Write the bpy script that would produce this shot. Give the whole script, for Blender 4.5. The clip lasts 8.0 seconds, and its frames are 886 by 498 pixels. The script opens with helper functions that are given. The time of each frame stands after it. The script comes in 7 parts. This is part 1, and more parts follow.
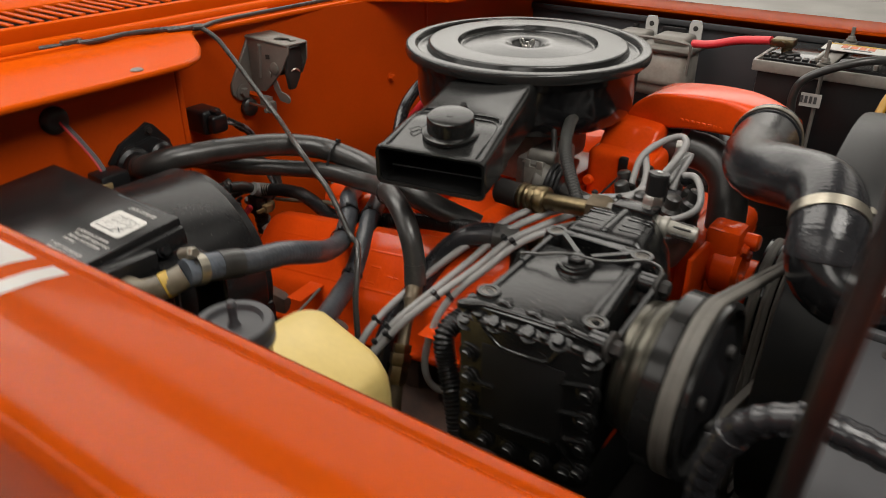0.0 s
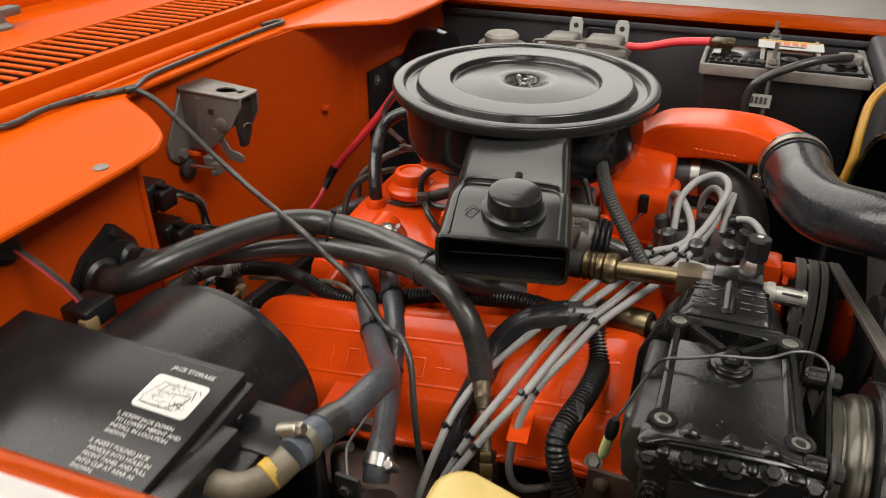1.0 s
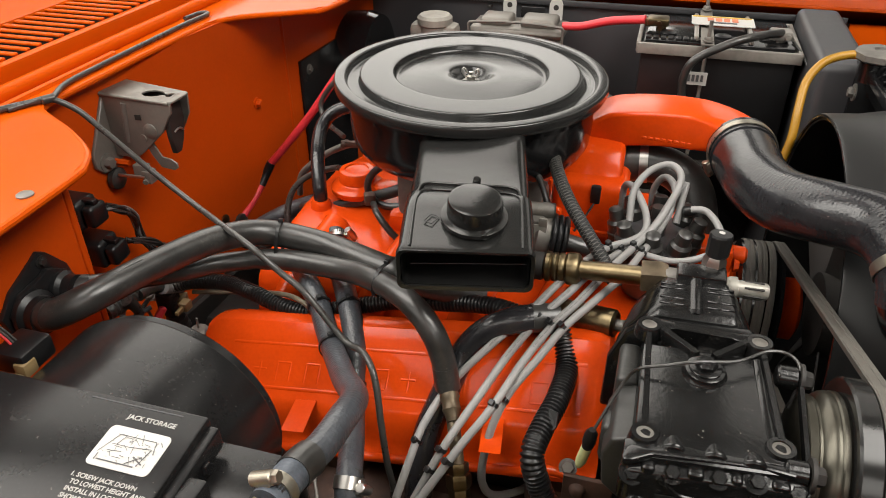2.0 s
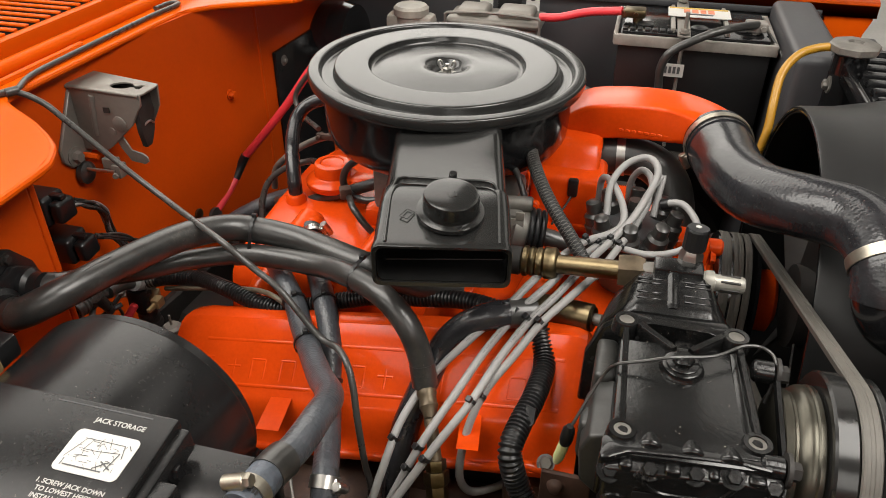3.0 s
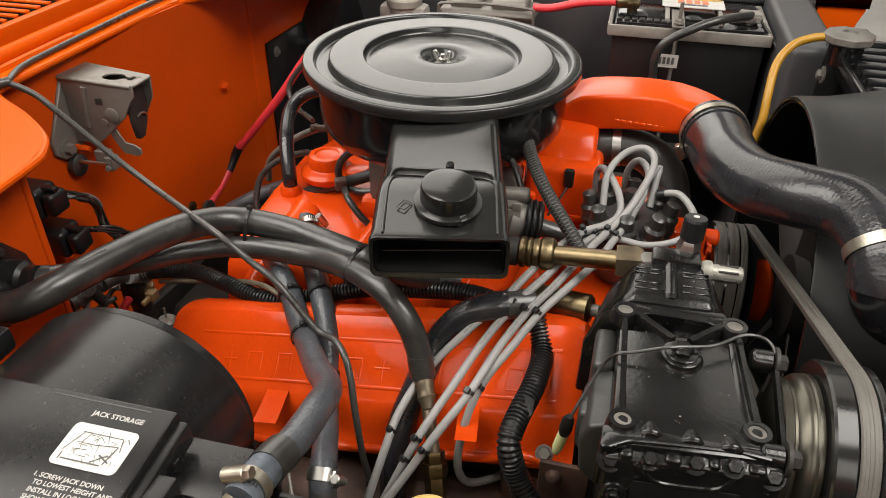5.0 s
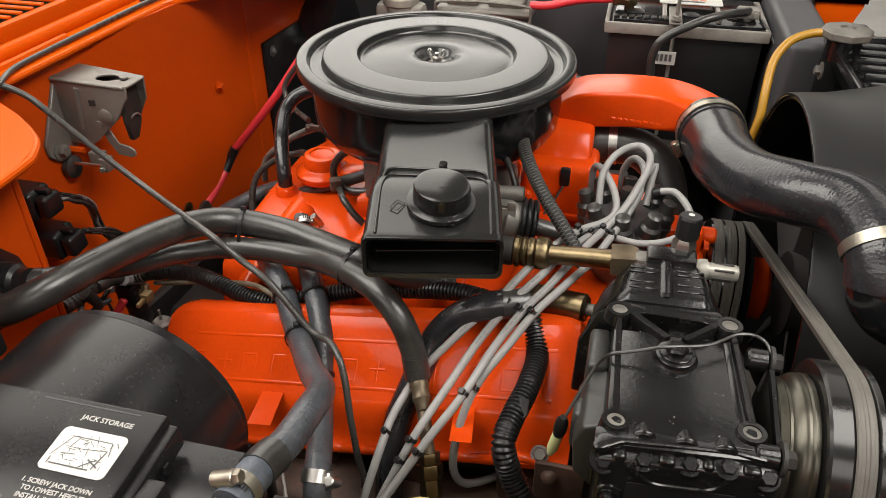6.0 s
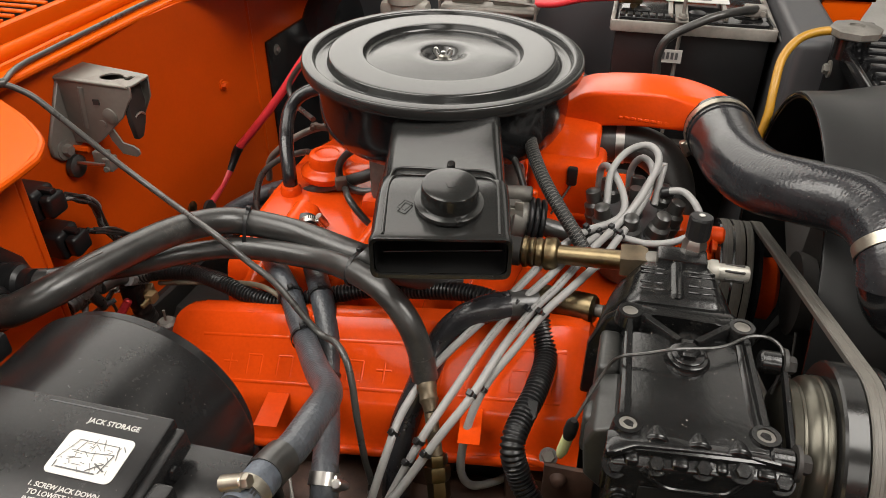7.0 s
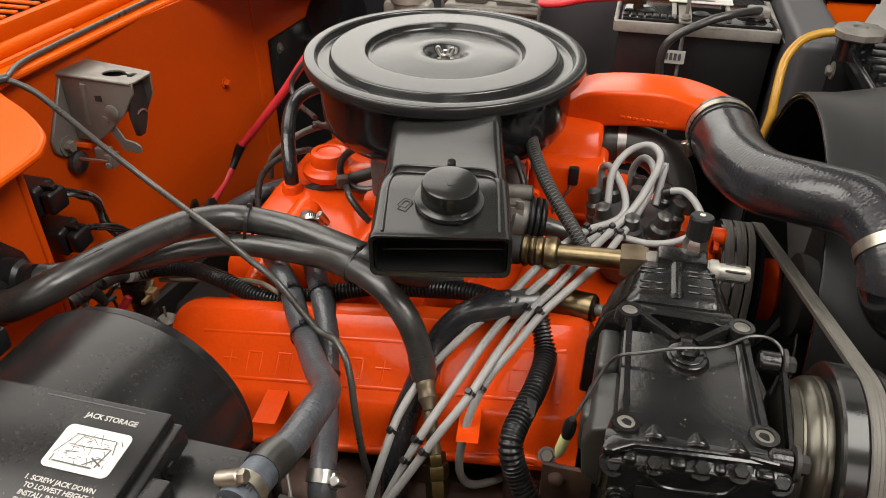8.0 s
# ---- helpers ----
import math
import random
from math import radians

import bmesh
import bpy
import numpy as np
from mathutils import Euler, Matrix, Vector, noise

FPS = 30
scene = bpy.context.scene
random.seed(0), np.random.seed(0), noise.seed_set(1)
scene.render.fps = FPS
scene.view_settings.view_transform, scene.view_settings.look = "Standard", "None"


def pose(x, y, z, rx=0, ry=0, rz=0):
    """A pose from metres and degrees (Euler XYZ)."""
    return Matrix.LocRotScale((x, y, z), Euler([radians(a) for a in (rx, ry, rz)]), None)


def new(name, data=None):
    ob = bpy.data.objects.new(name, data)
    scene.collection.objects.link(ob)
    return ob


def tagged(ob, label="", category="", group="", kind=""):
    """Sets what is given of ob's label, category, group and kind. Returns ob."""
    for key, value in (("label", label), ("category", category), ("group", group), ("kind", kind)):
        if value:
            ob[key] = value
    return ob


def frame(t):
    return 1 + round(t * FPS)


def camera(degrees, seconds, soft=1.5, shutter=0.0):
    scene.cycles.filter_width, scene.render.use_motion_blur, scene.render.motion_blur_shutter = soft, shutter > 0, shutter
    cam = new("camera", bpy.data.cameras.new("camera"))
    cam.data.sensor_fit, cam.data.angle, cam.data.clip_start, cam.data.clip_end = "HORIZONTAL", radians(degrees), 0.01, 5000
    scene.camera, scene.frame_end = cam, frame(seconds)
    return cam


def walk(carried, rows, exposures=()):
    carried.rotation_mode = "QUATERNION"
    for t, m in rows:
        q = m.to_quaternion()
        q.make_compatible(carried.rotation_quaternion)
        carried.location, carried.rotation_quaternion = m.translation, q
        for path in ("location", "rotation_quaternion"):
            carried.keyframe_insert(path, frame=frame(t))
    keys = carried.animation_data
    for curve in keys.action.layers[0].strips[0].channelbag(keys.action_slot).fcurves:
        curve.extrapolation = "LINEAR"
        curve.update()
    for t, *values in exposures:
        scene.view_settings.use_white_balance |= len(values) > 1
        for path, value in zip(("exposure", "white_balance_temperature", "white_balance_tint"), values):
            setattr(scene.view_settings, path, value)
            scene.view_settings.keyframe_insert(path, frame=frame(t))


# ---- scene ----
cam = camera(62.2, 8.0, soft=0.8, shutter=0.4)
METRES, EYE, TILT, LEAN, TURN = 0.425, 1.3, -28.0, 0.0, 37.0
ROWS = [
    (0.0, 0.0, 0.0, 0.0, -0.0, 0.0, -0.0),
    (0.2, -0.1609, 0.0588, 0.0869, -2.89, -0.44, 1.74),
    (0.5, -0.3975, 0.1471, 0.2128, -7.41, -1.28, 4.07),
    (0.7, -0.5009, 0.2127, 0.2664, -9.76, -1.85, 5.32),
    (1.0, -0.5527, 0.3181, 0.3494, -12.75, -3.05, 7.21),
    (1.2, -0.5574, 0.3695, 0.4001, -14.39, -3.87, 8.27),
    (1.5, -0.583, 0.4008, 0.4357, -16.58, -4.84, 9.19),
    (1.7, -0.5885, 0.398, 0.4513, -17.44, -5.5, 9.61),
    (2.8, -0.5751, 0.4202, 0.4593, -19.83, -6.99, 10.13),
    (3.0, -0.5717, 0.4216, 0.4602, -20.04, -7.21, 10.12),
    (3.5, -0.5687, 0.4241, 0.4581, -20.36, -7.52, 10.11),
    (4.0, -0.5667, 0.4291, 0.4572, -20.57, -7.77, 10.12),
    (4.5, -0.5789, 0.4314, 0.4589, -20.64, -7.88, 10.21),
    (4.7, -0.5839, 0.4324, 0.4588, -20.71, -7.9, 10.21),
    (5.8, -0.5666, 0.4332, 0.457, -20.61, -7.96, 10.61),
    (6.0, -0.5594, 0.436, 0.4565, -20.59, -8.0, 10.67),
    (6.5, -0.5613, 0.4469, 0.4588, -20.54, -8.06, 10.72),
    (7.0, -0.5673, 0.4565, 0.4626, -20.48, -8.12, 10.69),
    (7.5, -0.5683, 0.4582, 0.4627, -20.4, -8.11, 10.56),
    (8.0, -0.5613, 0.4549, 0.4543, -20.18, -7.99, 10.31),
]
walk(cam, [(t, pose(0, 0, EYE, TILT, LEAN, TURN) @ pose(METRES * x, METRES * y, METRES * z, 90 + pitch, roll, yaw)) for t, x, y, z, yaw, pitch, roll in ROWS],
     exposures=[(0.0, -0.55), (0.5, -0.40), (1.0, -0.25), (1.5, -0.12), (3.0, 0.0), (8.0, 0.0)])

# ---- world and light: a closed white workshop with ceiling light panels ----
world = bpy.data.worlds.new("room_air")
scene.world = world
world.use_nodes = True
world.node_tree.nodes["Background"].inputs[0].default_value = (0.9, 0.95, 1.0, 1)
world.node_tree.nodes["Background"].inputs[1].default_value = 0.008
scene.view_settings.exposure = 0.0

CEIL = 3.0
# rows of ceiling panels beside and beyond the car: x, width, y, depth, watts
PANELS = [(x, wide, y, deep, f * wide * deep * (0.3 if x > 0 and y > 1 else 1.5 if x > 0 else 0.84)) for y, deep, f in ((-2.4, 1.9, 9.5), (0.25, 1.5, 27.0), (2.65, 1.9, 10.5), (4.62, 1.9, 9.5), (7.25, 3.2, 11.0)) for x, wide in ((-4.75, 3.0), (-1.93, 2.5), (0.95, 1.3))]
for px_, wide, py_, deep, watts in PANELS:
    lamp = bpy.data.lights.new("ceiling_panel_light", "AREA")
    lamp.shape, lamp.size, lamp.size_y, lamp.energy, lamp.color = "RECTANGLE", wide, deep, watts, (1.0, 0.958, 0.892)
    ob = new("ceiling_panel_light", lamp)
    ob.matrix_basis = pose(px_, py_, CEIL - 0.045)


# ---- materials ----
def material(name, base, rough, metal=0.0, film=0.0, vary=0.12, scale=9.0, fine=160.0, bump=0.04, coat=0.0, dust=0.0, spec=0.5, per_object=0.0, wear=0.0, weave=0.0):
    """A surface with cloudy colour change, fine grain, uneven gloss and fine relief; dust: light specks and film."""
    m = bpy.data.materials.new(name)
    m.use_nodes = True
    nt = m.node_tree
    N, L = nt.nodes, nt.links
    bsdf = N["Principled BSDF"]
    co = N.new("ShaderNodeTexCoord")

    def noise_at(sc, detail):
        n = N.new("ShaderNodeTexNoise")
        n.inputs["Scale"].default_value, n.inputs["Detail"].default_value = sc, detail
        L.new(co.outputs["Object"], n.inputs["Vector"])
        return n

    big, small = noise_at(scale, 4.0), noise_at(fine, 3.0)
    both = N.new("ShaderNodeMath")
    both.operation = "MULTIPLY_ADD"
    L.new(small.outputs["Fac"], both.inputs[0])
    both.inputs[1].default_value = 0.4
    L.new(big.outputs["Fac"], both.inputs[2])
    ramp = N.new("ShaderNodeMapRange")
    ramp.inputs["From Min"].default_value, ramp.inputs["From Max"].default_value = 0.45, 0.95
    ramp.inputs["To Min"].default_value, ramp.inputs["To Max"].default_value = 1 - vary, 1 + vary
    L.new(both.outputs[0], ramp.inputs["Value"])
    tint = N.new("ShaderNodeVectorMath")
    tint.operation = "SCALE"
    tint.inputs[0].default_value = base
    L.new(ramp.outputs[0], tint.inputs["Scale"])
    colour = tint.outputs[0]
    if per_object:
        info = N.new("ShaderNodeObjectInfo")
        r2 = N.new("ShaderNodeMapRange")
        r2.inputs["To Min"].default_value, r2.inputs["To Max"].default_value = 1 - per_object, 1 + per_object
        L.new(info.outputs["Random"], r2.inputs["Value"])
        t2 = N.new("ShaderNodeVectorMath")
        t2.operation = "SCALE"
        L.new(colour, t2.inputs[0])
        L.new(r2.outputs[0], t2.inputs["Scale"])
        colour = t2.outputs[0]
    if film:
        cloud, grit = noise_at(24.0, 4.0), noise_at(260.0, 3.0)
        gates = []
        for n_, lo, hi in ((cloud, 0.56, 0.70), (grit, 0.46, 0.62)):
            gt = N.new("ShaderNodeMapRange")
            gt.inputs["From Min"].default_value, gt.inputs["From Max"].default_value = lo, hi
            L.new(n_.outputs["Fac"], gt.inputs["Value"])
            gates.append(gt)
        gates[0].inputs["To Max"].default_value = film
        mul = N.new("ShaderNodeMath")
        mul.operation = "MULTIPLY"
        L.new(gates[0].outputs[0], mul.inputs[0])
        L.new(gates[1].outputs[0], mul.inputs[1])
        haze_ = N.new("ShaderNodeMix")
        haze_.data_type = "RGBA"
        L.new(mul.outputs[0], haze_.inputs["Factor"])
        L.new(colour, haze_.inputs["A"])
        haze_.inputs["B"].default_value = (0.17, 0.155, 0.135, 1)
        colour = haze_.outputs["Result"]
    if dust:
        spots = noise_at(340.0, 3.0)
        cut = N.new("ShaderNodeMapRange")
        cut.inputs["From Min"].default_value, cut.inputs["From Max"].default_value = 0.70, 0.76
        cut.inputs["To Max"].default_value = dust
        L.new(spots.outputs["Fac"], cut.inputs["Value"])
        mix = N.new("ShaderNodeMix")
        mix.data_type = "RGBA"
        L.new(cut.outputs[0], mix.inputs["Factor"])
        L.new(colour, mix.inputs["A"])
        mix.inputs["B"].default_value = (0.42, 0.38, 0.33, 1)
        colour = mix.outputs["Result"]
    if wear:
        geo = N.new("ShaderNodeNewGeometry")
        edge = N.new("ShaderNodeMapRange")
        edge.inputs["From Min"].default_value, edge.inputs["From Max"].default_value = 0.56, 0.66
        edge.inputs["To Max"].default_value = wear
        L.new(geo.outputs["Pointiness"], edge.inputs["Value"])
        patch = noise_at(140.0, 3.0)
        gate = N.new("ShaderNodeMapRange")
        gate.inputs["From Min"].default_value, gate.inputs["From Max"].default_value = 0.50, 0.62
        L.new(patch.outputs["Fac"], gate.inputs["Value"])
        rub = N.new("ShaderNodeMath")
        rub.operation = "MULTIPLY"
        L.new(edge.outputs[0], rub.inputs[0])
        L.new(gate.outputs[0], rub.inputs[1])
        bare = N.new("ShaderNodeMix")
        bare.data_type = "RGBA"
        L.new(rub.outputs[0], bare.inputs["Factor"])
        L.new(colour, bare.inputs["A"])
        bare.inputs["B"].default_value = (0.26, 0.24, 0.21, 1)
        colour = bare.outputs["Result"]
    L.new(colour, bsdf.inputs["Base Color"])
    gloss = N.new("ShaderNodeMapRange")
    gloss.inputs["From Min"].default_value, gloss.inputs["From Max"].default_value = 0.45, 0.95
    gloss.inputs["To Min"].default_value, gloss.inputs["To Max"].default_value = max(rough * 0.92, 0.02), min(rough * 1.10, 1)
    L.new(both.outputs[0], gloss.inputs["Value"])
    L.new(gloss.outputs[0], bsdf.inputs["Roughness"])
    bsdf.inputs["Metallic"].default_value = metal
    bsdf.inputs["Coat Weight"].default_value = coat
    bsdf.inputs["Coat Roughness"].default_value = 0.08
    bsdf.inputs["Specular IOR Level"].default_value = spec
    if bump:
        b = N.new("ShaderNodeBump")
        b.inputs["Strength"].default_value, b.inputs["Distance"].default_value = bump, 0.003
        L.new(both.outputs[0], b.inputs["Height"])
        if weave:
            cell = N.new("ShaderNodeTexVoronoi")
            cell.inputs["Scale"].default_value = 330.0
            L.new(co.outputs["Object"], cell.inputs["Vector"])
            knit = N.new("ShaderNodeBump")
            knit.inputs["Strength"].default_value, knit.inputs["Distance"].default_value = weave, 0.0012
            L.new(cell.outputs["Distance"], knit.inputs["Height"])
            L.new(knit.outputs[0], b.inputs["Normal"])
        L.new(b.outputs[0], bsdf.inputs["Normal"])
    return m


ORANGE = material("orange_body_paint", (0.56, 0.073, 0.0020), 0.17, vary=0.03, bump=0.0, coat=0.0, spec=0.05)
# near wing: the same orange, lightened for the stronger light there, plus a gloss coat
ORANGE_LIT = material("lit_orange_wing_paint", (0.64, 0.088, 0.0020), 0.22, vary=0.03, bump=0.0, coat=0.24, spec=0.08)
# engine bay: body orange darkened for the shade there, with a satin finish
ORANGE_SHADED = material("shaded_satin_orange_paint", (0.50, 0.057, 0.0022), 0.38, vary=0.08, bump=0.01, coat=0.02, spec=0.18)
ENGINE = material("red_orange_engine_enamel", (0.63, 0.057, 0.004), 0.18, vary=0.12, scale=14, fine=220, bump=0.030, coat=0.0, spec=0.27)
WHITE = material("white_stripe_paint", (0.78, 0.775, 0.74), 0.32, vary=0.04, bump=0.008, coat=0.5)
BLACK_GLOSS = material("black_gloss_enamel", (0.007, 0.007, 0.0075), 0.16, vary=0.15, bump=0.006, coat=0.2)
BLACK_SATIN = material("black_satin_enamel", (0.012, 0.012, 0.0115), 0.20, vary=0.12, bump=0.004, spec=0.46)
BLACK_LID = material("black_semi_gloss_lid_enamel", (0.016, 0.016, 0.0155), 0.19, vary=0.02, bump=0.0, coat=0.0, spec=0.50)
BLACK_CAST = material("black_painted_cast_iron", (0.006, 0.006, 0.006), 0.21, vary=0.35, scale=30, fine=260, bump=0.14, dust=0.45, film=0.09)
GREY_CAST = material("grimy_grey_cast_housing", (0.026, 0.026, 0.0245), 0.40, vary=0.3, scale=35, fine=240, bump=0.12, dust=0.25, film=0.15)
BLACK_BOX = material("black_satin_sheet_metal", (0.011, 0.0108, 0.011), 0.25, vary=0.3, scale=12, fine=300, bump=0.03, dust=0.30, film=0.06, spec=0.27)
# matt iron of the recessed panel; also painted shade inside the snout
BLACK_ROUGH = material("matt_black_iron_and_snout_shade", (0.005, 0.005, 0.005), 0.60, vary=0.3, scale=30, bump=0.10, spec=0.25)
BLACK_PLASTIC = material("black_moulded_plastic", (0.0095, 0.0095, 0.010), 0.33, vary=0.3, bump=0.06, dust=0.10, spec=0.4)
GREY_PANEL = material("dark_grey_satin_panel_paint", (0.038, 0.038, 0.041), 0.48, vary=0.10, scale=6, bump=0.05)
RUBBER = material("black_rubber_hose", (0.026, 0.0250, 0.0235), 0.315, vary=0.35, scale=45, fine=320, bump=0.030, dust=0.22, film=0.20, spec=0.6)
RUBBER_BLUE = material("weathered_blue_black_rubber", (0.047, 0.051, 0.058), 0.33, vary=0.28, scale=40, bump=0.06, dust=0.15, film=0.15, weave=0.26)
RUBBER_WRAP = material("shiny_wrapped_rubber_hose", (0.018, 0.018, 0.020), 0.19, vary=0.30, scale=30, fine=300, bump=0.10, dust=0.35, weave=0.13)
SILICONE = material("grey_silicone_wire_jacket", (0.235, 0.23, 0.225), 0.50, vary=0.08, scale=30, bump=0.02)
STEEL = material("bright_steel", (0.52, 0.50, 0.47), 0.30, metal=1.0, vary=0.12, scale=40, bump=0.02)
ZINC = material("dull_zinc_plated_steel", (0.185, 0.172, 0.152), 0.46, metal=0.40, vary=0.14, scale=25, bump=0.03)
BEIGE_CAST = material("pale_beige_cast_metal", (0.30, 0.285, 0.25), 0.5, metal=0.1, vary=0.2, scale=30, bump=0.08)
CAST = material("dull_grey_cast_metal", (0.155, 0.145, 0.13), 0.48, metal=0.4, vary=0.2, scale=40, bump=0.12)
BRASS = material("aged_brass", (0.165, 0.128, 0.072), 0.34, metal=1.0, vary=0.28, scale=60, bump=0.05)
BRASS_DIRTY = material("tarnished_brass", (0.085, 0.064, 0.040), 0.42, metal=0.6, vary=0.35, scale=70, bump=0.08)
RED_WIRE = material("red_cable_sheath", (0.62, 0.035, 0.045), 0.42, vary=0.12, bump=0.02)
YELLOW = material("yellow_rubber_tube", (0.33, 0.165, 0.008), 0.38, vary=0.10, scale=30, bump=0.02)
CREAM = material("aged_cream_plastic_tank", (0.50, 0.375, 0.130), 0.38, vary=0.10, scale=16, bump=0.02)
STICKER = material("white_printed_sticker", (0.47, 0.46, 0.435), 0.38, vary=0.05, bump=0.01)
INK = material("black_print", (0.07, 0.07, 0.07), 0.55, vary=0.05, bump=0.0)
WHITE_PRINT = material("white_screen_print", (0.40, 0.39, 0.37), 0.5, vary=0.10, fine=400, bump=0.0)
# grimy metal; also painted shade on block, plenum, bay sheet and lower firewall
DARK = material("dark_grimy_metal_and_shade", (0.016, 0.014, 0.0125), 0.6, vary=0.4, scale=20, bump=0.15)
RUSTY = material("rusty_brown_iron", (0.060, 0.030, 0.020), 0.65, vary=0.45, scale=35, bump=0.2)
BELT = material("worn_grey_belt_rubber", (0.092, 0.085, 0.074), 0.55, vary=0.15, scale=60, bump=0.06)
BRAID = material("braided_hose_cover", (0.010, 0.010, 0.010), 0.5, vary=0.3, scale=60, fine=500, bump=0.3, spec=0.3)
THREAD = material("pale_woven_thread", (0.085, 0.082, 0.075), 0.6, vary=0.4, scale=90, bump=0.0)
PALE = material("clear_smoked_battery_plastic", (0.20, 0.185, 0.165), 0.30, vary=0.20, scale=30, bump=0.02)
WALL_DARK = material("grey_workshop_wall_paint", (0.22, 0.22, 0.22), 0.7, vary=0.05, scale=2, bump=0.03)
PIPE_DIRTY = material("dirty_tan_pipe_paint", (0.12, 0.10, 0.068), 0.5, vary=0.3, scale=50, bump=0.08)
ZINC_PALE = material("pale_yellow_zinc_plating", (0.072, 0.067, 0.053), 0.30, metal=0.75, vary=0.2, scale=25, bump=0.03)
BLUE_END = material("faded_blue_hose_end", (0.066, 0.077, 0.094), 0.5, vary=0.45, scale=60, bump=0.08, weave=0.3)
BLUE_WIRE = material("pale_blue_wire_sheath", (0.16, 0.30, 0.42), 0.45, vary=0.15, bump=0.02)
OCHRE = material("faded_ochre_band", (0.46, 0.29, 0.03), 0.55, vary=0.25, scale=50, bump=0.05)
PRINT_RED = material("faded_red_print", (0.55, 0.16, 0.08), 0.5, vary=0.35, scale=90, bump=0.0)
CONCRETE = material("pale_workshop_floor", (0.40, 0.39, 0.37), 0.5, vary=0.2, scale=2, fine=60, bump=0.1)
CEILING = material("grey_workshop_ceiling_paint", (0.16, 0.16, 0.155), 0.8, vary=0.05, scale=2, bump=0.02)
WALL = material("white_workshop_wall_paint", (0.55, 0.54, 0.52), 0.7, vary=0.03, scale=2, bump=0.03)
PULLEY = material("dark_polished_pulley_steel", (0.011, 0.0108, 0.0105), 0.17, spec=0.36, vary=0.2, scale=30, bump=0.02)
ALU = material("dull_bare_aluminium", (0.29, 0.278, 0.245), 0.42, metal=0.45, vary=0.15, scale=50, bump=0.05)
SHROUD = material("black_shroud_paint", (0.010, 0.010, 0.010), 0.38, vary=0.15, bump=0.01, spec=0.35)
CAP_GREY = material("dusty_grey_moulded_cap", (0.055, 0.055, 0.058), 0.34, vary=0.25, scale=40, bump=0.03, dust=0.12, film=0.2)
LEAD_PRINT = material("faint_grey_print", (0.13, 0.127, 0.123), 0.5, vary=0.2, bump=0.0)
NICKEL = material("worn_nickel_plating", (0.36, 0.33, 0.27), 0.36, metal=0.9, vary=0.25, scale=60, bump=0.05)
TAN = material("tan_connector_plastic", (0.24, 0.165, 0.075), 0.5, vary=0.15, bump=0.03)
GREENISH = material("pale_green_wire_sleeve", (0.52, 0.55, 0.27), 0.5, vary=0.1, bump=0.02)
RUBBER_GREY = material("grey_rubber_tube", (0.045, 0.043, 0.040), 0.28, vary=0.12, scale=30, bump=0.03)

glass = bpy.data.materials.new("windscreen_glass")
glass.use_nodes = True
g = glass.node_tree.nodes["Principled BSDF"]
g.inputs["Base Color"].default_value, g.inputs["Roughness"].default_value = (0.35, 0.38, 0.40, 1), 0.05
g.inputs["Transmission Weight"].default_value, g.inputs["IOR"].default_value = 0.6, 1.45


# ---- geometry helpers ----
def V(*a):
    return Vector(a[0]) if len(a) == 1 else Vector(a)


def add(bm, *others):
    """Joins the other bmeshes into bm."""
    for o in others:
        me = bpy.data.meshes.new("tmp")
        o.to_mesh(me)
        bm.from_mesh(me)
        bpy.data.meshes.remove(me)
        o.free()
    return bm


def bevel(bm, width, segments=2):
    if width:
        bmesh.ops.bevel(bm, geom=bm.edges[:], offset=width, segments=segments, profile=0.5, affect="EDGES", clamp_overlap=True)
    return bm


def box(a, b, bev=0.0, segments=2, turn=None):
    """A box between two corners; turn: a matrix to move it by."""
    bm = bmesh.new()
    a, b = V(a), V(b)
    bmesh.ops.create_cube(bm, size=1, matrix=Matrix.LocRotScale((a + b) / 2, None, b - a))
    bevel(bm, bev, segments)
    if turn:
        bm.transform(turn)
    return bm


def frame_of(axis):
    """A rotation whose z points along the axis."""
    return V(axis).to_track_quat("Z", "Y").to_matrix().to_4x4()


def lathe(profile, at, axis=(0, 0, 1), n=48, cap=True):
    """A body turned about an axis: profile rows of (radius, height)."""
    bm = bmesh.new()
    rings = []
    for r, h in profile:
        if r < 1e-5:
            rings.append([bm.verts.new((0, 0, h))])
        else:
            rings.append([bm.verts.new((r * math.cos(k * math.tau / n), r * math.sin(k * math.tau / n), h)) for k in range(n)])
    for p, q in zip(rings, rings[1:]):
        for k in range(n):
            j = (k + 1) % n
            if len(p) == 1 and len(q) == 1:
                continue
            if len(p) == 1:
                bm.faces.new((p[0], q[j], q[k]))
            elif len(q) == 1:
                bm.faces.new((p[k], p[j], q[0]))
            else:
                bm.faces.new((p[k], p[j], q[j], q[k]))
    if cap:
        for ring in (rings[0], rings[-1]):
            if len(ring) > 2:
                bm.faces.new(ring)
    bmesh.ops.recalc_face_normals(bm, faces=bm.faces[:])
    bm.transform(Matrix.Translation(at) @ frame_of(axis))
    return bm


def rod(p, q, r, r2=None, n=20, bev=0.0):
    p, q = V(p), V(q)
    d = (q - p).length
    r2 = r if r2 is None else r2
    b = min(bev, d / 3)
    prof = [(r - b, 0), (r, b), (r2, d - b), (r2 - b, d)] if b else [(r, 0), (r2, d)]
    return lathe(prof, p, q - p, n)


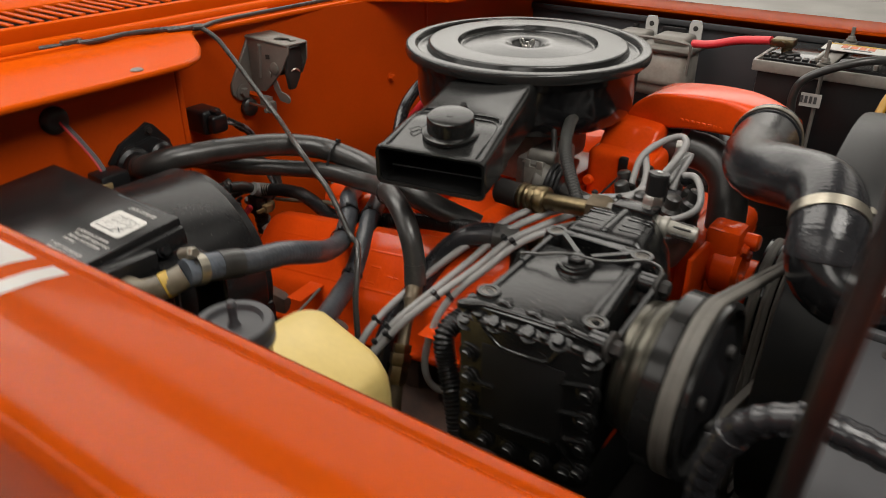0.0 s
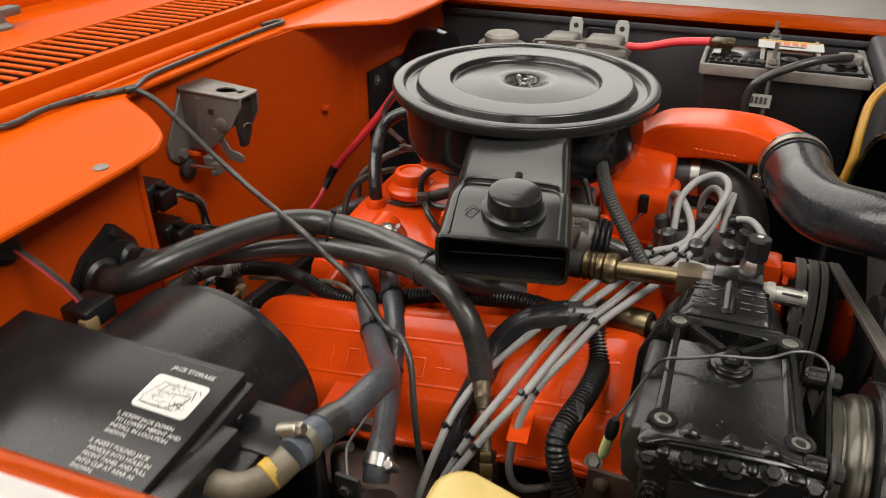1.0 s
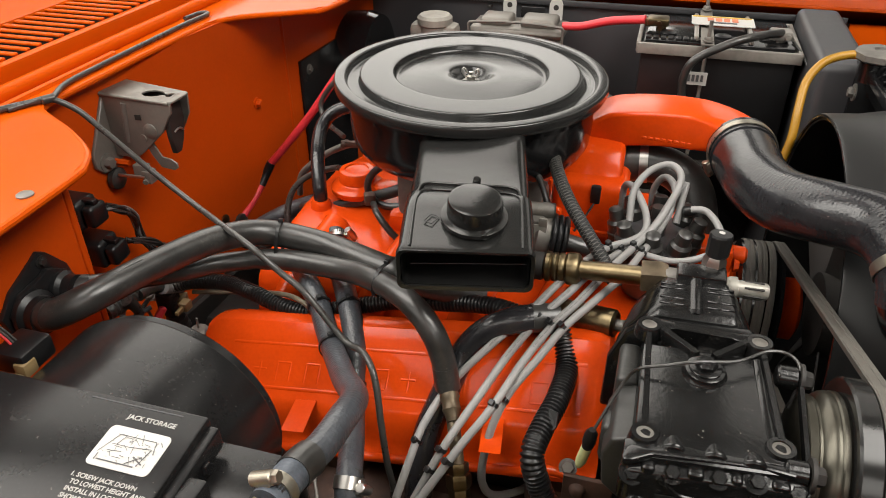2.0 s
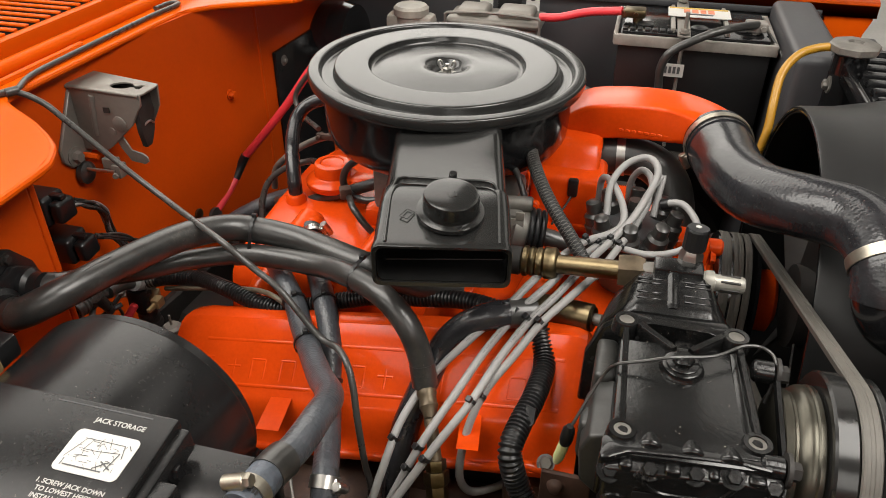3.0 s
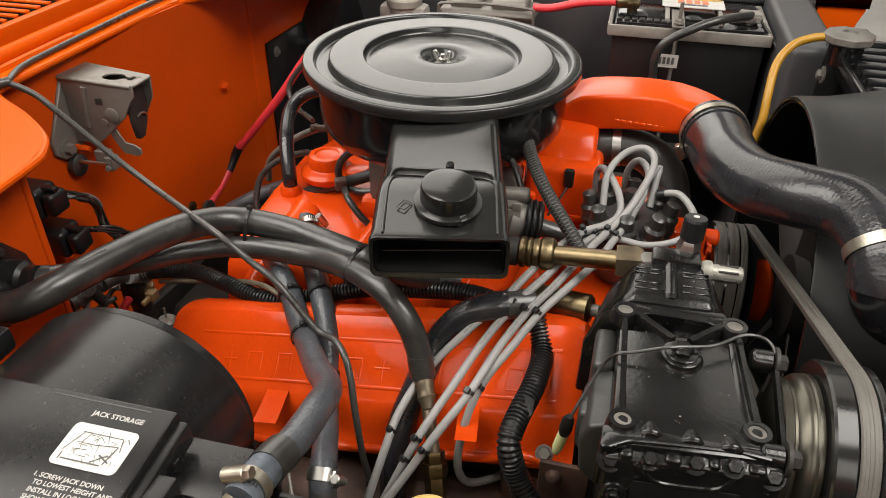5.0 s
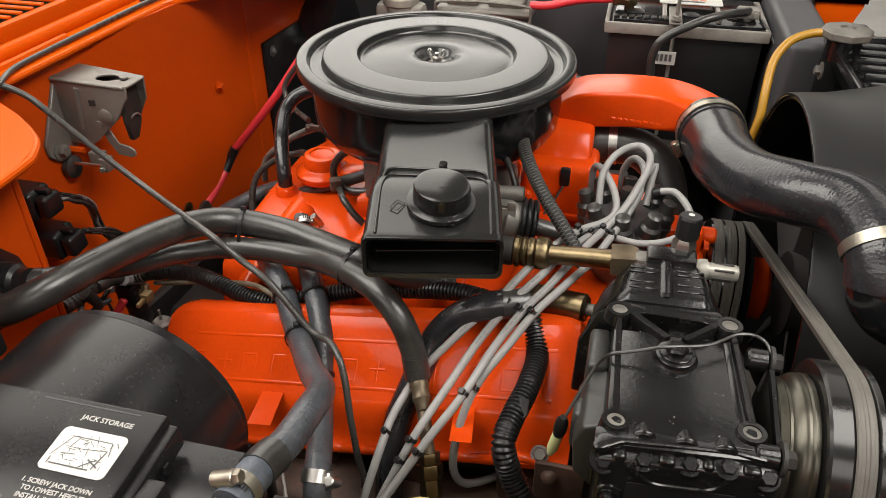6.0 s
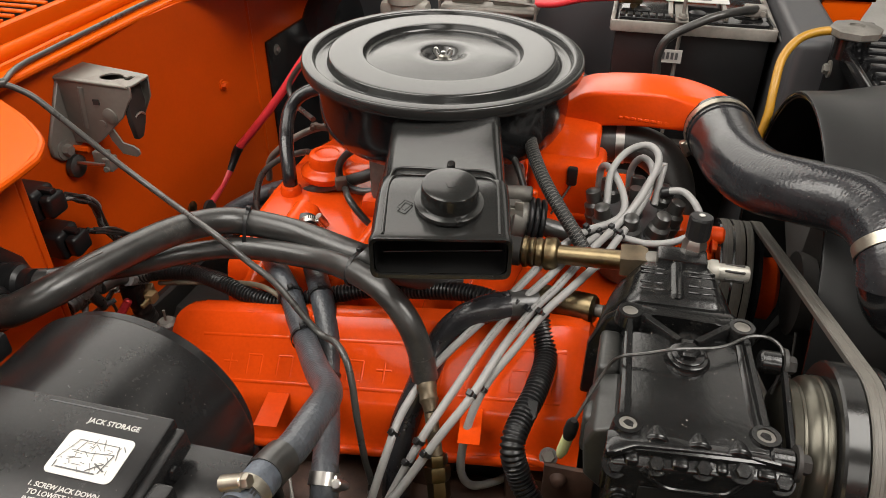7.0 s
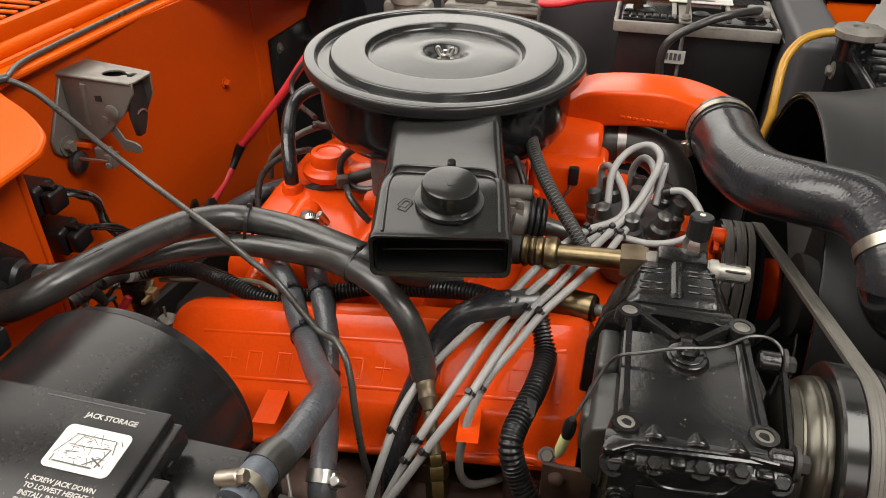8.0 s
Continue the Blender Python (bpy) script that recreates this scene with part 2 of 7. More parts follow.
def hexhead(p, axis, r, h, washer=0.0):
    """A hexagon bolt head that stands on p, on a washer if one is given."""
    axis = V(axis).normalized()
    bm = lathe([(r * 0.98, 0), (r, h * 0.15), (r, h * 0.75), (r * 0.82, h)], p, axis, 6)
    if washer:
        add(bm, lathe([(washer, -0.0005), (washer, h * 0.22), (r, h * 0.24)], p, axis, 20))
    return bm


def spline(points, step=0.004):
    """Evenly spaced places on a smooth line through the points."""
    P = [V(p) for p in points]
    P = [P[0] * 2 - P[1]] + P + [P[-1] * 2 - P[-2]]
    out = []
    for a, b, c, d in zip(P, P[1:], P[2:], P[3:]):
        n = max(int((c - b).length / 0.002), 2)
        for k in range(n):
            t = k / n
            out.append(0.5 * (2 * b + (c - a) * t + (2 * a - 5 * b + 4 * c - d) * t * t + (3 * b - a - 3 * c + d) * t ** 3))
    out.append(P[-2])
    for _ in range(6):
        out = [out[0]] + [(p + 2 * q + r) / 4 for p, q, r in zip(out, out[1:], out[2:])] + [out[-1]]
    even, left = [out[0]], step
    for p, q in zip(out, out[1:]):
        d = (q - p).length
        while d >= left and d > 0:
            p = p + (q - p) * (left / d)
            even.append(p)
            d, left = (q - p).length, step
        left -= d
    even.append(out[-1])
    return even


def tube(points, r, n=14, step=0.006, rib=0.0, pitch=0.0, flat=1.0, side=None, ends=1.0, smooth_line=True, wall=0.0):
    """A hose along a smooth line. rib and pitch: height and spacing of its corrugations; flat: its height against its width; side: the way of its width; wall: an open end of that thickness."""
    if rib:
        step = pitch / 4
    L = spline(points, step) if smooth_line else [V(p) for p in points]
    bm = bmesh.new()
    rings, up = [], None
    for i, p in enumerate(L):
        t = (L[min(i + 1, len(L) - 1)] - L[max(i - 1, 0)]).normalized()
        if up is None or side is not None:
            ref = V(side) if side is not None else (V(0, 0, 1) if abs(t.z) < 0.9 else V(0, 1, 0))
            up = (ref - t * ref.dot(t)).normalized()
        else:
            up = (up - t * up.dot(t)).normalized()
        w = t.cross(up)
        rr = r(i / max(len(L) - 1, 1)) if callable(r) else r
        if rib:
            rr += (rib if i % 4 in (0, 1) else -rib)
        rings.append([bm.verts.new(p + up * (math.cos(k * math.tau / n) * rr) + w * (math.sin(k * math.tau / n) * rr * flat)) for k in range(n)])
    for a, b in zip(rings, rings[1:]):
        for k in range(n):
            j = (k + 1) % n
            bm.faces.new((a[k], a[j], b[j], b[k]))
    bm.faces.new(rings[0][::-1])
    bm.faces.new(rings[-1])
    bmesh.ops.recalc_face_normals(bm, faces=bm.faces[:])
    return bm


def prism(outline, lo, hi, axis="z", bev=0.0, segments=2):
    """An outline extruded along an axis. The outline's two numbers are the other two axes in order."""
    bm = bmesh.new()

    def put(u, v, w):
        return {"x": (w, u, v), "y": (u, w, v), "z": (u, v, w)}[axis]

    a = [bm.verts.new(put(u, v, lo)) for u, v in outline]
    b = [bm.verts.new(put(u, v, hi)) for u, v in outline]
    bm.faces.new(a[::-1])
    bm.faces.new(b)
    for k in range(len(a)):
        j = (k + 1) % len(a)
        bm.faces.new((a[k], a[j], b[j], b[k]))
    bmesh.ops.recalc_face_normals(bm, faces=bm.faces[:])
    return bevel(bm, bev, segments)


def loft(sections, closed_ends=True):
    """A skin over sections with equal numbers of places."""
    bm = bmesh.new()
    rows = [[bm.verts.new(p) for p in s] for s in sections]
    n = len(rows[0])
    for a, b in zip(rows, rows[1:]):
        for k in range(n):
            j = (k + 1) % n
            bm.faces.new((a[k], a[j], b[j], b[k]))
    if closed_ends:
        bm.faces.new(rows[0][::-1])
        bm.faces.new(rows[-1])
    bmesh.ops.recalc_face_normals(bm, faces=bm.faces[:])
    return bm


def strip(profile, stations, thick=0.0015):
    """A bent sheet: profile rows of (y, z) drawn along stations of (x, dy, dz)."""
    bm = bmesh.new()
    rows = [[bm.verts.new((x, y + dy, z + dz)) for y, z in profile] for x, dy, dz in stations]
    for a, b in zip(rows, rows[1:]):
        for k in range(len(profile) - 1):
            bm.faces.new((a[k], b[k], b[k + 1], a[k + 1]))
    bmesh.ops.solidify(bm, geom=bm.faces[:], thickness=thick)
    bmesh.ops.recalc_face_normals(bm, faces=bm.faces[:])
    return bm


def round_rect(w, h, r, n=5):
    """A rounded rectangle about the middle, as (u, v)."""
    out = []
    for cx, cy, a0 in ((w / 2 - r, h / 2 - r, 0), (-w / 2 + r, h / 2 - r, 90), (-w / 2 + r, -h / 2 + r, 180), (w / 2 - r, -h / 2 + r, 270)):
        for k in range(n + 1):
            a = radians(a0 + 90 * k / n)
            out.append((cx + r * math.cos(a), cy + r * math.sin(a)))
    return out


def thing(name, label, category, at, group="", kind=""):
    """An empty at a thing's base."""
    ob = new(name)
    ob.empty_display_size = 0.02
    ob.matrix_basis = Matrix.Translation(at)
    return tagged(ob, label, category, group, kind)


def part(name, bm, mat, parent=None, label="", sharp=38.0):
    """Links a bmesh, built in world places, as one mesh under a thing or part."""
    me = bpy.data.meshes.new(name)
    bm.to_mesh(me)
    bm.free()
    me.materials.append(mat)
    for f in me.polygons:
        f.use_smooth = True
    me.set_sharp_from_angle(angle=radians(sharp))
    ob = new(name, me)
    if parent is not None:
        ob.parent = parent
        if parent.type == "EMPTY":
            ob.matrix_parent_inverse = parent.matrix_basis.inverted()
    if label:
        ob["label"] = label
    return ob


def solo(name, bm, mat, label, category, group="", kind="", sharp=38.0):
    """A thing that is one mesh."""
    return tagged(part(name, bm, mat, None, "", sharp), label, category, group, kind)


def lettering(text, size, at, along, up, mat, parent, raise_by=0.0001, name="print"):
    """Printed words in the built-in font, lying on a surface."""
    fc = bpy.data.curves.new("words", "FONT")
    fc.body, fc.size, fc.extrude, fc.resolution_u = text, size, 0.0001, 3
    fc.offset = 0.0001
    tmp = bpy.data.objects.new("words", fc)
    me = bpy.data.meshes.new_from_object(tmp)
    bpy.data.objects.remove(tmp)
    x, y = V(along).normalized(), V(up)
    z = x.cross(y).normalized()
    y = z.cross(x)
    m = Matrix((x, y, z)).transposed().to_4x4()
    me.transform(Matrix.Translation(V(at) + z * raise_by) @ m)
    bm = bmesh.new()
    bm.from_mesh(me)
    bpy.data.meshes.remove(me)
    return part(name, bm, mat, parent)


# ---- the room ----
X0, X1, Y0, Y1 = -6.5, 4.5, -3.5, 9.0
solo("floor", box((X0, Y0, -0.1), (X1, Y1, 0.0)), CONCRETE, "smooth pale grey workshop floor", "floor", kind="structure")
solo("ceiling", box((X0, Y0, CEIL), (X1, Y1, CEIL + 0.1)), CEILING, "plain grey workshop ceiling", "ceiling", kind="structure")
for nm, a, b, mm in (("wall_west", (X0 - 0.1, Y0, 0), (X0, Y1, CEIL), WALL), ("wall_east", (X1, Y0, 0), (X1 + 0.1, Y1, CEIL), WALL_DARK),
                     ("wall_south", (X0 - 0.1, Y0 - 0.1, 0), (X1 + 0.1, Y0, CEIL), WALL_DARK), ("wall_north", (X0 - 0.1, Y1, 0), (X1 + 0.1, Y1 + 0.1, CEIL), WALL)):
    solo(nm, box(a, b), mm, "plain painted workshop wall", "wall", kind="structure")
for px_, wide, py_, deep, watts in PANELS:
    hw, hd = wide / 2 + 0.022, deep / 2 + 0.022
    cl = thing("ceiling_light", "white rectangular ceiling light panel, switched on", "ceiling light", (px_, py_, CEIL), "ceiling lights")
    for sx_, sy_, hx, hy in ((0, 0.01 - hd, hw, 0.01), (0, hd - 0.01, hw, 0.01), (0.01 - hw, 0, 0.01, hd - 0.02), (hw - 0.01, 0, 0.01, hd - 0.02)):
        part("frame", box((px_ + sx_ - hx, py_ + sy_ - hy, CEIL - 0.035), (px_ + sx_ + hx, py_ + sy_ + hy, CEIL)), WHITE, cl)
    part("diffuser", box((px_ - hw + 0.02, py_ - hd + 0.02, CEIL - 0.025), (px_ + hw - 0.02, py_ + hd - 0.02, CEIL - 0.015)), WHITE, cl)

# ---- the car's body panels round the engine bay ----
body = thing("car_body", "orange off-road car with white stripes and an open engine bay", "car", (-0.4, 0.96, 0.0))


def near_run(x):
    """How the near wing drifts along the car."""
    return (x, 0.038 * (x + 0.6), 0.011 * (x + 0.6))


WING = [(0.216, 0.985), (0.213, 1.020), (0.2105, 1.036), (0.2085, 1.0425), (0.2045, 1.0455), (0.2000, 1.0445), (0.1970, 1.0415), (0.1925, 1.0425), (0.175, 1.0462), (0.150, 1.0480), (0.128, 1.0474), (0.108, 1.0446),
        (0.0935, 1.0400), (0.0875, 1.0360), (0.0840, 1.0270), (0.078, 0.98), (0.066, 0.87), (0.062, 0.75), (0.070, 0.55)]
stations = [near_run(-1.5 + 0.1 * k) for k in range(20)]
wing = part("wing", strip(WING, stations), ORANGE_LIT, body, "glossy orange front wing with a rolled inner lip")
# white stripes lie on the top of the wing
for x0, x1 in ((-1.5, -0.516), (-0.494, -0.474)):
    n = 12
    bm = strip([(y, z + 0.0012) for y, z in WING[7:11]], [near_run(x0 + (x1 - x0) * k / n) for k in range(n + 1)], 0.0006)
    part("stripe", bm, WHITE, wing, "white painted stripe")
part("inner_wing", strip([(0.217, 0.985), (0.226, 0.90), (0.30, 0.72), (0.38, 0.62), (0.43, 0.35)], stations, 0.002), DARK, body, "dark inner wing")
# far wing and its grey inner panel
FAR = [(1.752, 0.955), (1.752, 0.980), (1.756, 0.986), (1.765, 0.988), (1.80, 0.992), (1.84, 0.993), (1.875, 0.985), (1.90, 0.96), (1.915, 0.90), (1.93, 0.70), (1.92, 0.55)]
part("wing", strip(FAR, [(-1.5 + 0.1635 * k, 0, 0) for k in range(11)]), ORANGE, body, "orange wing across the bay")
part("inner_wing", box((-1.075, 1.757, 0.35), (0.035, 1.765, 0.972)), GREY_PANEL, body, "dark grey painted inner wing panel")
part("panel_seam", box((-1.07, 1.748, 0.952), (0.030, 1.757, 0.966), 0.003), GREY_PANEL, body)
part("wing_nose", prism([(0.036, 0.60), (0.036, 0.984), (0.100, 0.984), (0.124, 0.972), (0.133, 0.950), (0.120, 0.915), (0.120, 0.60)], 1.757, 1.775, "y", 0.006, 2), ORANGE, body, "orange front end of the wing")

# firewall: a recess in the middle, a step forward beside each wing
FIREWALL = [(-1.098, 0.615), (-1.092, 0.85), (-1.052, 1.20), (-1.024, 1.757)]


def wall_x(y):
    """The face of the recessed firewall, which bows towards the front of the car."""
    for (x0, y0), (x1, y1) in zip(FIREWALL, FIREWALL[1:]):
        if y <= y1:
            break
    return x0 + (x1 - x0) * (y - y0) / (y1 - y0)


fw = part("firewall", add(prism(FIREWALL + [(x - 0.012, y) for x, y in FIREWALL[::-1]], 0.35, 1.045, "z"), box((-1.10, 0.615, 0.35), (-0.952, 0.625, 1.045), 0.004),
          box((-0.964, 0.10, 0.35), (-0.952, 0.615, 1.045), 0.004)), ORANGE_SHADED, body, "orange firewall panel", 12)
# added dark sheet in place of the shaded hollow behind the engine
part("sound_pad", loft([[V(wall_x(y) + d, y, z) for d, z in ((0.0005, 0.35), (0.015, 0.35), (0.015, 0.595), (0.010, 0.60), (0.0005, 0.60))] for y in (0.70, 0.85, 1.20, 1.50)]), DARK, fw, "dark sheet standing for shade on the lower firewall")
part("cover_plate", bevel(loft([[V(wall_x(y) + d, y, z) for d, z in ((0.0005, 0.45), (0.008, 0.45), (0.008, 0.905), (0.0005, 0.905))] for y in (1.370, 1.600)]), 0.002), BLACK_BOX, fw, "black sheet-metal cover plate")
part("swage", rod((wall_x(1.325) - 0.002, 1.325, 0.42), (wall_x(1.325) - 0.002, 1.325, 1.03), 0.005, n=12), ORANGE_SHADED, fw)
part("bolt", hexhead((wall_x(1.205), 1.205, 0.878), (1, -0.1, 0), 0.0075, 0.012, 0.010), ORANGE_SHADED, fw)
part("bolt", hexhead((wall_x(1.40) + 0.008, 1.40, 0.880), (1, -0.05, 0), 0.007, 0.007, 0.011), CAST, fw)

# cowl: lip round the bay, seal ridge, slotted top panel
LIP = [(-0.885, 0.11), (-0.893, 0.42), (-0.902, 0.585), (-0.912, 0.615), (-0.931, 0.642), (-0.985, 0.682), (-1.055, 0.722), (-1.074, 0.745), (-1.077, 0.84), (-1.073, 1.10), (-1.062, 1.145), (-1.034, 1.18), (-0.945, 1.236),
       (-0.918, 1.265), (-0.905, 1.42), (-0.90, 1.752)]
bm = prism(LIP + [(-1.13, 1.752), (-1.13, 0.11)], 1.0435, 1.0500, "z")
add(bm, tube([(x, y, 1.0455) for x, y in LIP], 0.0048, n=10, step=0.012))
cowl = part("cowl", bm, ORANGE, body, "orange cowl panel with a rolled lip and slotted vents", 30)
part("seal_ridge", add(tube([(-1.132, 0.10, 1.052), (-1.134, 0.95, 1.055), (-1.134, 1.75, 1.052)], 0.012, n=12, step=0.03),
     tube([(-1.108, 0.10, 1.048), (-1.110, 0.93, 1.051)], 0.006, n=8, step=0.03)), ORANGE, cowl)
part("cowl_top", add(box((-1.162, 0.10, 1.05), (-1.145, 1.80, 1.084), 0.004), box((-1.50, 0.10, 1.074), (-1.285, 1.80, 1.088), 0.004), box((-1.285, 0.10, 1.074), (-1.16, 0.36, 1.086), 0.002),
     box((-1.285, 1.57, 1.074), (-1.16, 1.80, 1.086), 0.002)), ORANGE, cowl)
# plenum coloured dark to stand for the shade between the slats
part("plenum", add(box((-1.29, 0.33, 0.98), (-1.158, 1.60, 1.02)), box((-1.310, 0.12, 0.98), (-1.2905, 1.79, 1.0735)), box((-1.29, 0.30, 1.021), (-1.16, 0.325, 1.0735)), box((-1.29, 1.605, 1.021), (-1.16, 1.63, 1.0735))), DARK, cowl, "air plenum below the slots, darkened for their shade")
slat = box((-1.284, 0.360, 1.0825), (-1.161, 0.3685, 1.0862), 0.001, 1)
first = part("slat", slat, ORANGE, cowl)
for k in range(1, 55):
    s = new("slat", first.data)
    s.parent = cowl
    s.location = (0, 0.0222 * k, 0)
part("cowl_screw", lathe([(0.0085, 0), (0.0085, 0.0015), (0.006, 0.003), (0, 0.0035)], (-0.915, 0.535, 1.050), n=16), ZINC, cowl, "zinc cross-head screw")
part("windscreen_frame", box((-1.56, 0.05, 1.06), (-1.50, 1.85, 1.115), 0.012), ORANGE, body)
part("windscreen", box((-1.600, 0.10, 1.10), (-1.592, 1.80, 1.60), 0.002, turn=Matrix.Translation((-1.54, 0, 1.1)) @ Matrix.Rotation(radians(-22), 4, "Y") @ Matrix.Translation((1.596, 0, -1.1))), glass, body, "dark tinted windscreen glass")
part("wiper_pivot", add(lathe([(0.021, 0), (0.021, 0.006), (0.014, 0.012), (0.012, 0.028), (0, 0.030)], (-1.40, 0.83, 1.086), n=24),
          box((-1.412, 0.80, 1.104), (-1.388, 0.87, 1.118), 0.004)), ZINC, body, "grey wiper pivot")
# front: radiator support; below: an added dark sheet hiding the bright workshop floor
part("radiator_support", add(box((-0.074, 1.36, 0.40), (0.008, 1.74, 0.985), 0.014, 4), box((0.10, 0.30, 0.40), (0.13, 1.70, 0.93), 0.004), box((0.03, 0.30, 0.30), (0.16, 1.757, 0.42), 0.01)), GREY_PANEL, body, "dark grey radiator support panel")
part("bay_floor", box((-1.07, 0.28, 0.30), (0.32, 1.757, 0.34)), DARK, body, "dark sheet closing the bay below, in place of shade")
part("front_panel", box((0.30, 0.11, 0.35), (0.33, 1.90, 0.96), 0.006), ORANGE, body)
part("lower_body", add(box((-1.6, 0.10, 0.30), (-1.1, 1.90, 0.95), 0.02), box((-1.50, 0.16, 0.95), (-1.16, 1.85, 0.975))), DARK, body)
for yy in (0.22, 1.80):
    wh = part("wheel", lathe([(0.10, 0), (0.19, 0.01), (0.20, 0.05), (0.33, 0.04), (0.36, 0.07), (0.36, 0.19), (0.33, 0.22), (0.19, 0.21)], (-0.25, yy - 0.11, 0.36), (0, 1, 0), n=40), RUBBER, body, "black rubber tyre")

# ---- black heater housing with the jack storage lid ----
heater = thing("heater_housing", "black sheet-metal heater housing with jack storage print", "heater box", (-0.78, 0.38, 0.70))
part("drum", lathe([(0.0, 0.0), (0.122, 0.0), (0.126, 0.003), (0.126, 0.140), (0.124, 0.143), (0.119, 0.1435), (0.119, 0.155), (0.116, 0.158), (0, 0.158)], (-0.780, 0.360, 0.824), (0, 1, 0), n=96), BLACK_BOX, heater, "black painted blower drum")
part("drum_back", prism([(-0.90, 0.60), (-0.655, 0.60), (-0.655, 0.80), (-0.90, 0.80)], 0.35, 0.515, "y", 0.01), BLACK_BOX, heater)
LID_UP = 0.968
lid_turn = Matrix.Translation((-0.78, 0.39, LID_UP)) @ Matrix.Rotation(radians(5.0), 4, "X") @ Matrix.Translation((0.78, -0.39, -LID_UP))
jl = part("jack_lid", add(box((-0.895, 0.238, 0.956), (-0.640, 0.390, LID_UP), 0.003, turn=lid_turn), box((-0.652, 0.240, 0.938), (-0.632, 0.388, 0.960), 0.003, turn=lid_turn)), BLACK_BOX, heater, "flat black lid with white print")
part("lid_box", box((-0.888, 0.245, 0.60), (-0.655, 0.385, 0.952), 0.006), BLACK_BOX, heater)
part("side_ledge", add(box((-0.640, 0.262, 0.930), (-0.617, 0.345, 0.953), 0.003), box((-0.655, 0.262, 0.75), (-0.600, 0.345, 0.932), 0.004)), BLACK_BOX, heater)
part("bracket", add(box((-0.645, 0.345, 0.925), (-0.585, 0.398, 0.932), 0.002), box((-0.640, 0.392, 0.80), (-0.585, 0.398, 0.93), 0.002)), BLACK_BOX, heater)
part("screw", hexhead((-0.632, 0.360, 0.943), (1, 0, 0.3), 0.006, 0.006, 0.008), BLACK_GLOSS, heater)


def on_lid(x, y, up=0.0002):
    return lid_turn @ V(x, y, LID_UP + up)


LX, LY = on_lid(1, 0.39) - on_lid(0, 0.39), on_lid(0, 1.39) - on_lid(0, 0.39)
part("lid_groove", box((-0.745, 0.3835, 0.9676), (-0.660, 0.3848, 0.9682), turn=lid_turn), GREY_PANEL, jl)
lettering("JACK STORAGE", 0.0062, on_lid(-0.703, 0.3715), LX, LY, WHITE_PRINT, jl)
st = part("sticker", prism([(-0.6825 + u, 0.3450 + v) for u, v in round_rect(0.054, 0.037, 0.005)], LID_UP + 0.0002, LID_UP + 0.0008, "z"), STICKER, jl, "white sticker with a black line drawing")
st.data.transform(lid_turn)
rnd = random.Random(4)
ink = bmesh.new()
for x0, y0, x1, y1, w in ((-0.712, 0.337, -0.674, 0.337, 0.0011), (-0.714, 0.342, -0.714, 0.336, 0.0008), (-0.708, 0.361, -0.668, 0.361, 0.0006), (-0.706, 0.361, -0.716, 0.343, 0.0005), (-0.699, 0.361, -0.703, 0.352, 0.0006),
                          (-0.668, 0.361, -0.664, 0.350, 0.0007), (-0.690, 0.352, -0.668, 0.354, 0.0006), (-0.668, 0.354, -0.672, 0.338, 0.0010), (-0.680, 0.345, -0.668, 0.340, 0.0012), (-0.684, 0.338, -0.672, 0.346, 0.0010),
                          (-0.664, 0.362, -0.660, 0.358, 0.0007), (-0.704, 0.352, -0.690, 0.352, 0.0005), (-0.708, 0.346, -0.694, 0.347, 0.0005), (-0.690, 0.364, -0.692, 0.358, 0.0005), (-0.684, 0.365, -0.680, 0.357, 0.0005)):
    d = V(x1 - x0, y1 - y0, 0)
    n_ = V(-d.y, d.x, 0).normalized() * w / 2
    x0, x1, y0, y1 = (x0 + 0.6885) * 0.84 - 0.6825, (x1 + 0.6885) * 0.84 - 0.6825, y0 - 0.0050, y1 - 0.0050
    a, b = V(x0, y0, LID_UP + 0.0012), V(x1, y1, LID_UP + 0.0012)
    ink.faces.new([ink.verts.new(lid_turn @ p) for p in (a - n_, b - n_, b + n_, a + n_)])
for k in range(34):
    x0, y0 = rnd.uniform(-0.702, -0.663), rnd.uniform(0.334, 0.357)
    p = [V(x0 + rnd.uniform(-0.0042, 0.0042), y0 + rnd.choice((0.0, 0.0, 0.0006, 0.004)) * rnd.choice((-1, 1)), LID_UP + 0.00115) for _ in range(2)]
    n_ = (p[1] - p[0]).cross(V(0, 0, 1)).normalized() * 0.0002
    ink.faces.new([ink.verts.new(lid_turn @ q) for q in (p[0] - n_, p[1] - n_, p[1] + n_, p[0] + n_)])
part("line_drawing", ink, INK, st)
for k, row in enumerate(("1. SCREW JACK DOWN", "TO LOWEST HEIGHT AND", "INSTALL IN LOCATION", "SHOWN.", "", "2. INSERT FOLDED JACK", "HANDLE INTO HOLES IN", "FRONT PANEL AND PULL", "INTO CLIP AT REAR AS", "SHOWN.")):
    if row:
        lettering(row, 0.0053, on_lid(-0.7125 + (0.0 if row[0] in "12" else 0.0035), 0.3150 - 0.0059 * k), LX, LY, WHITE_PRINT, jl)

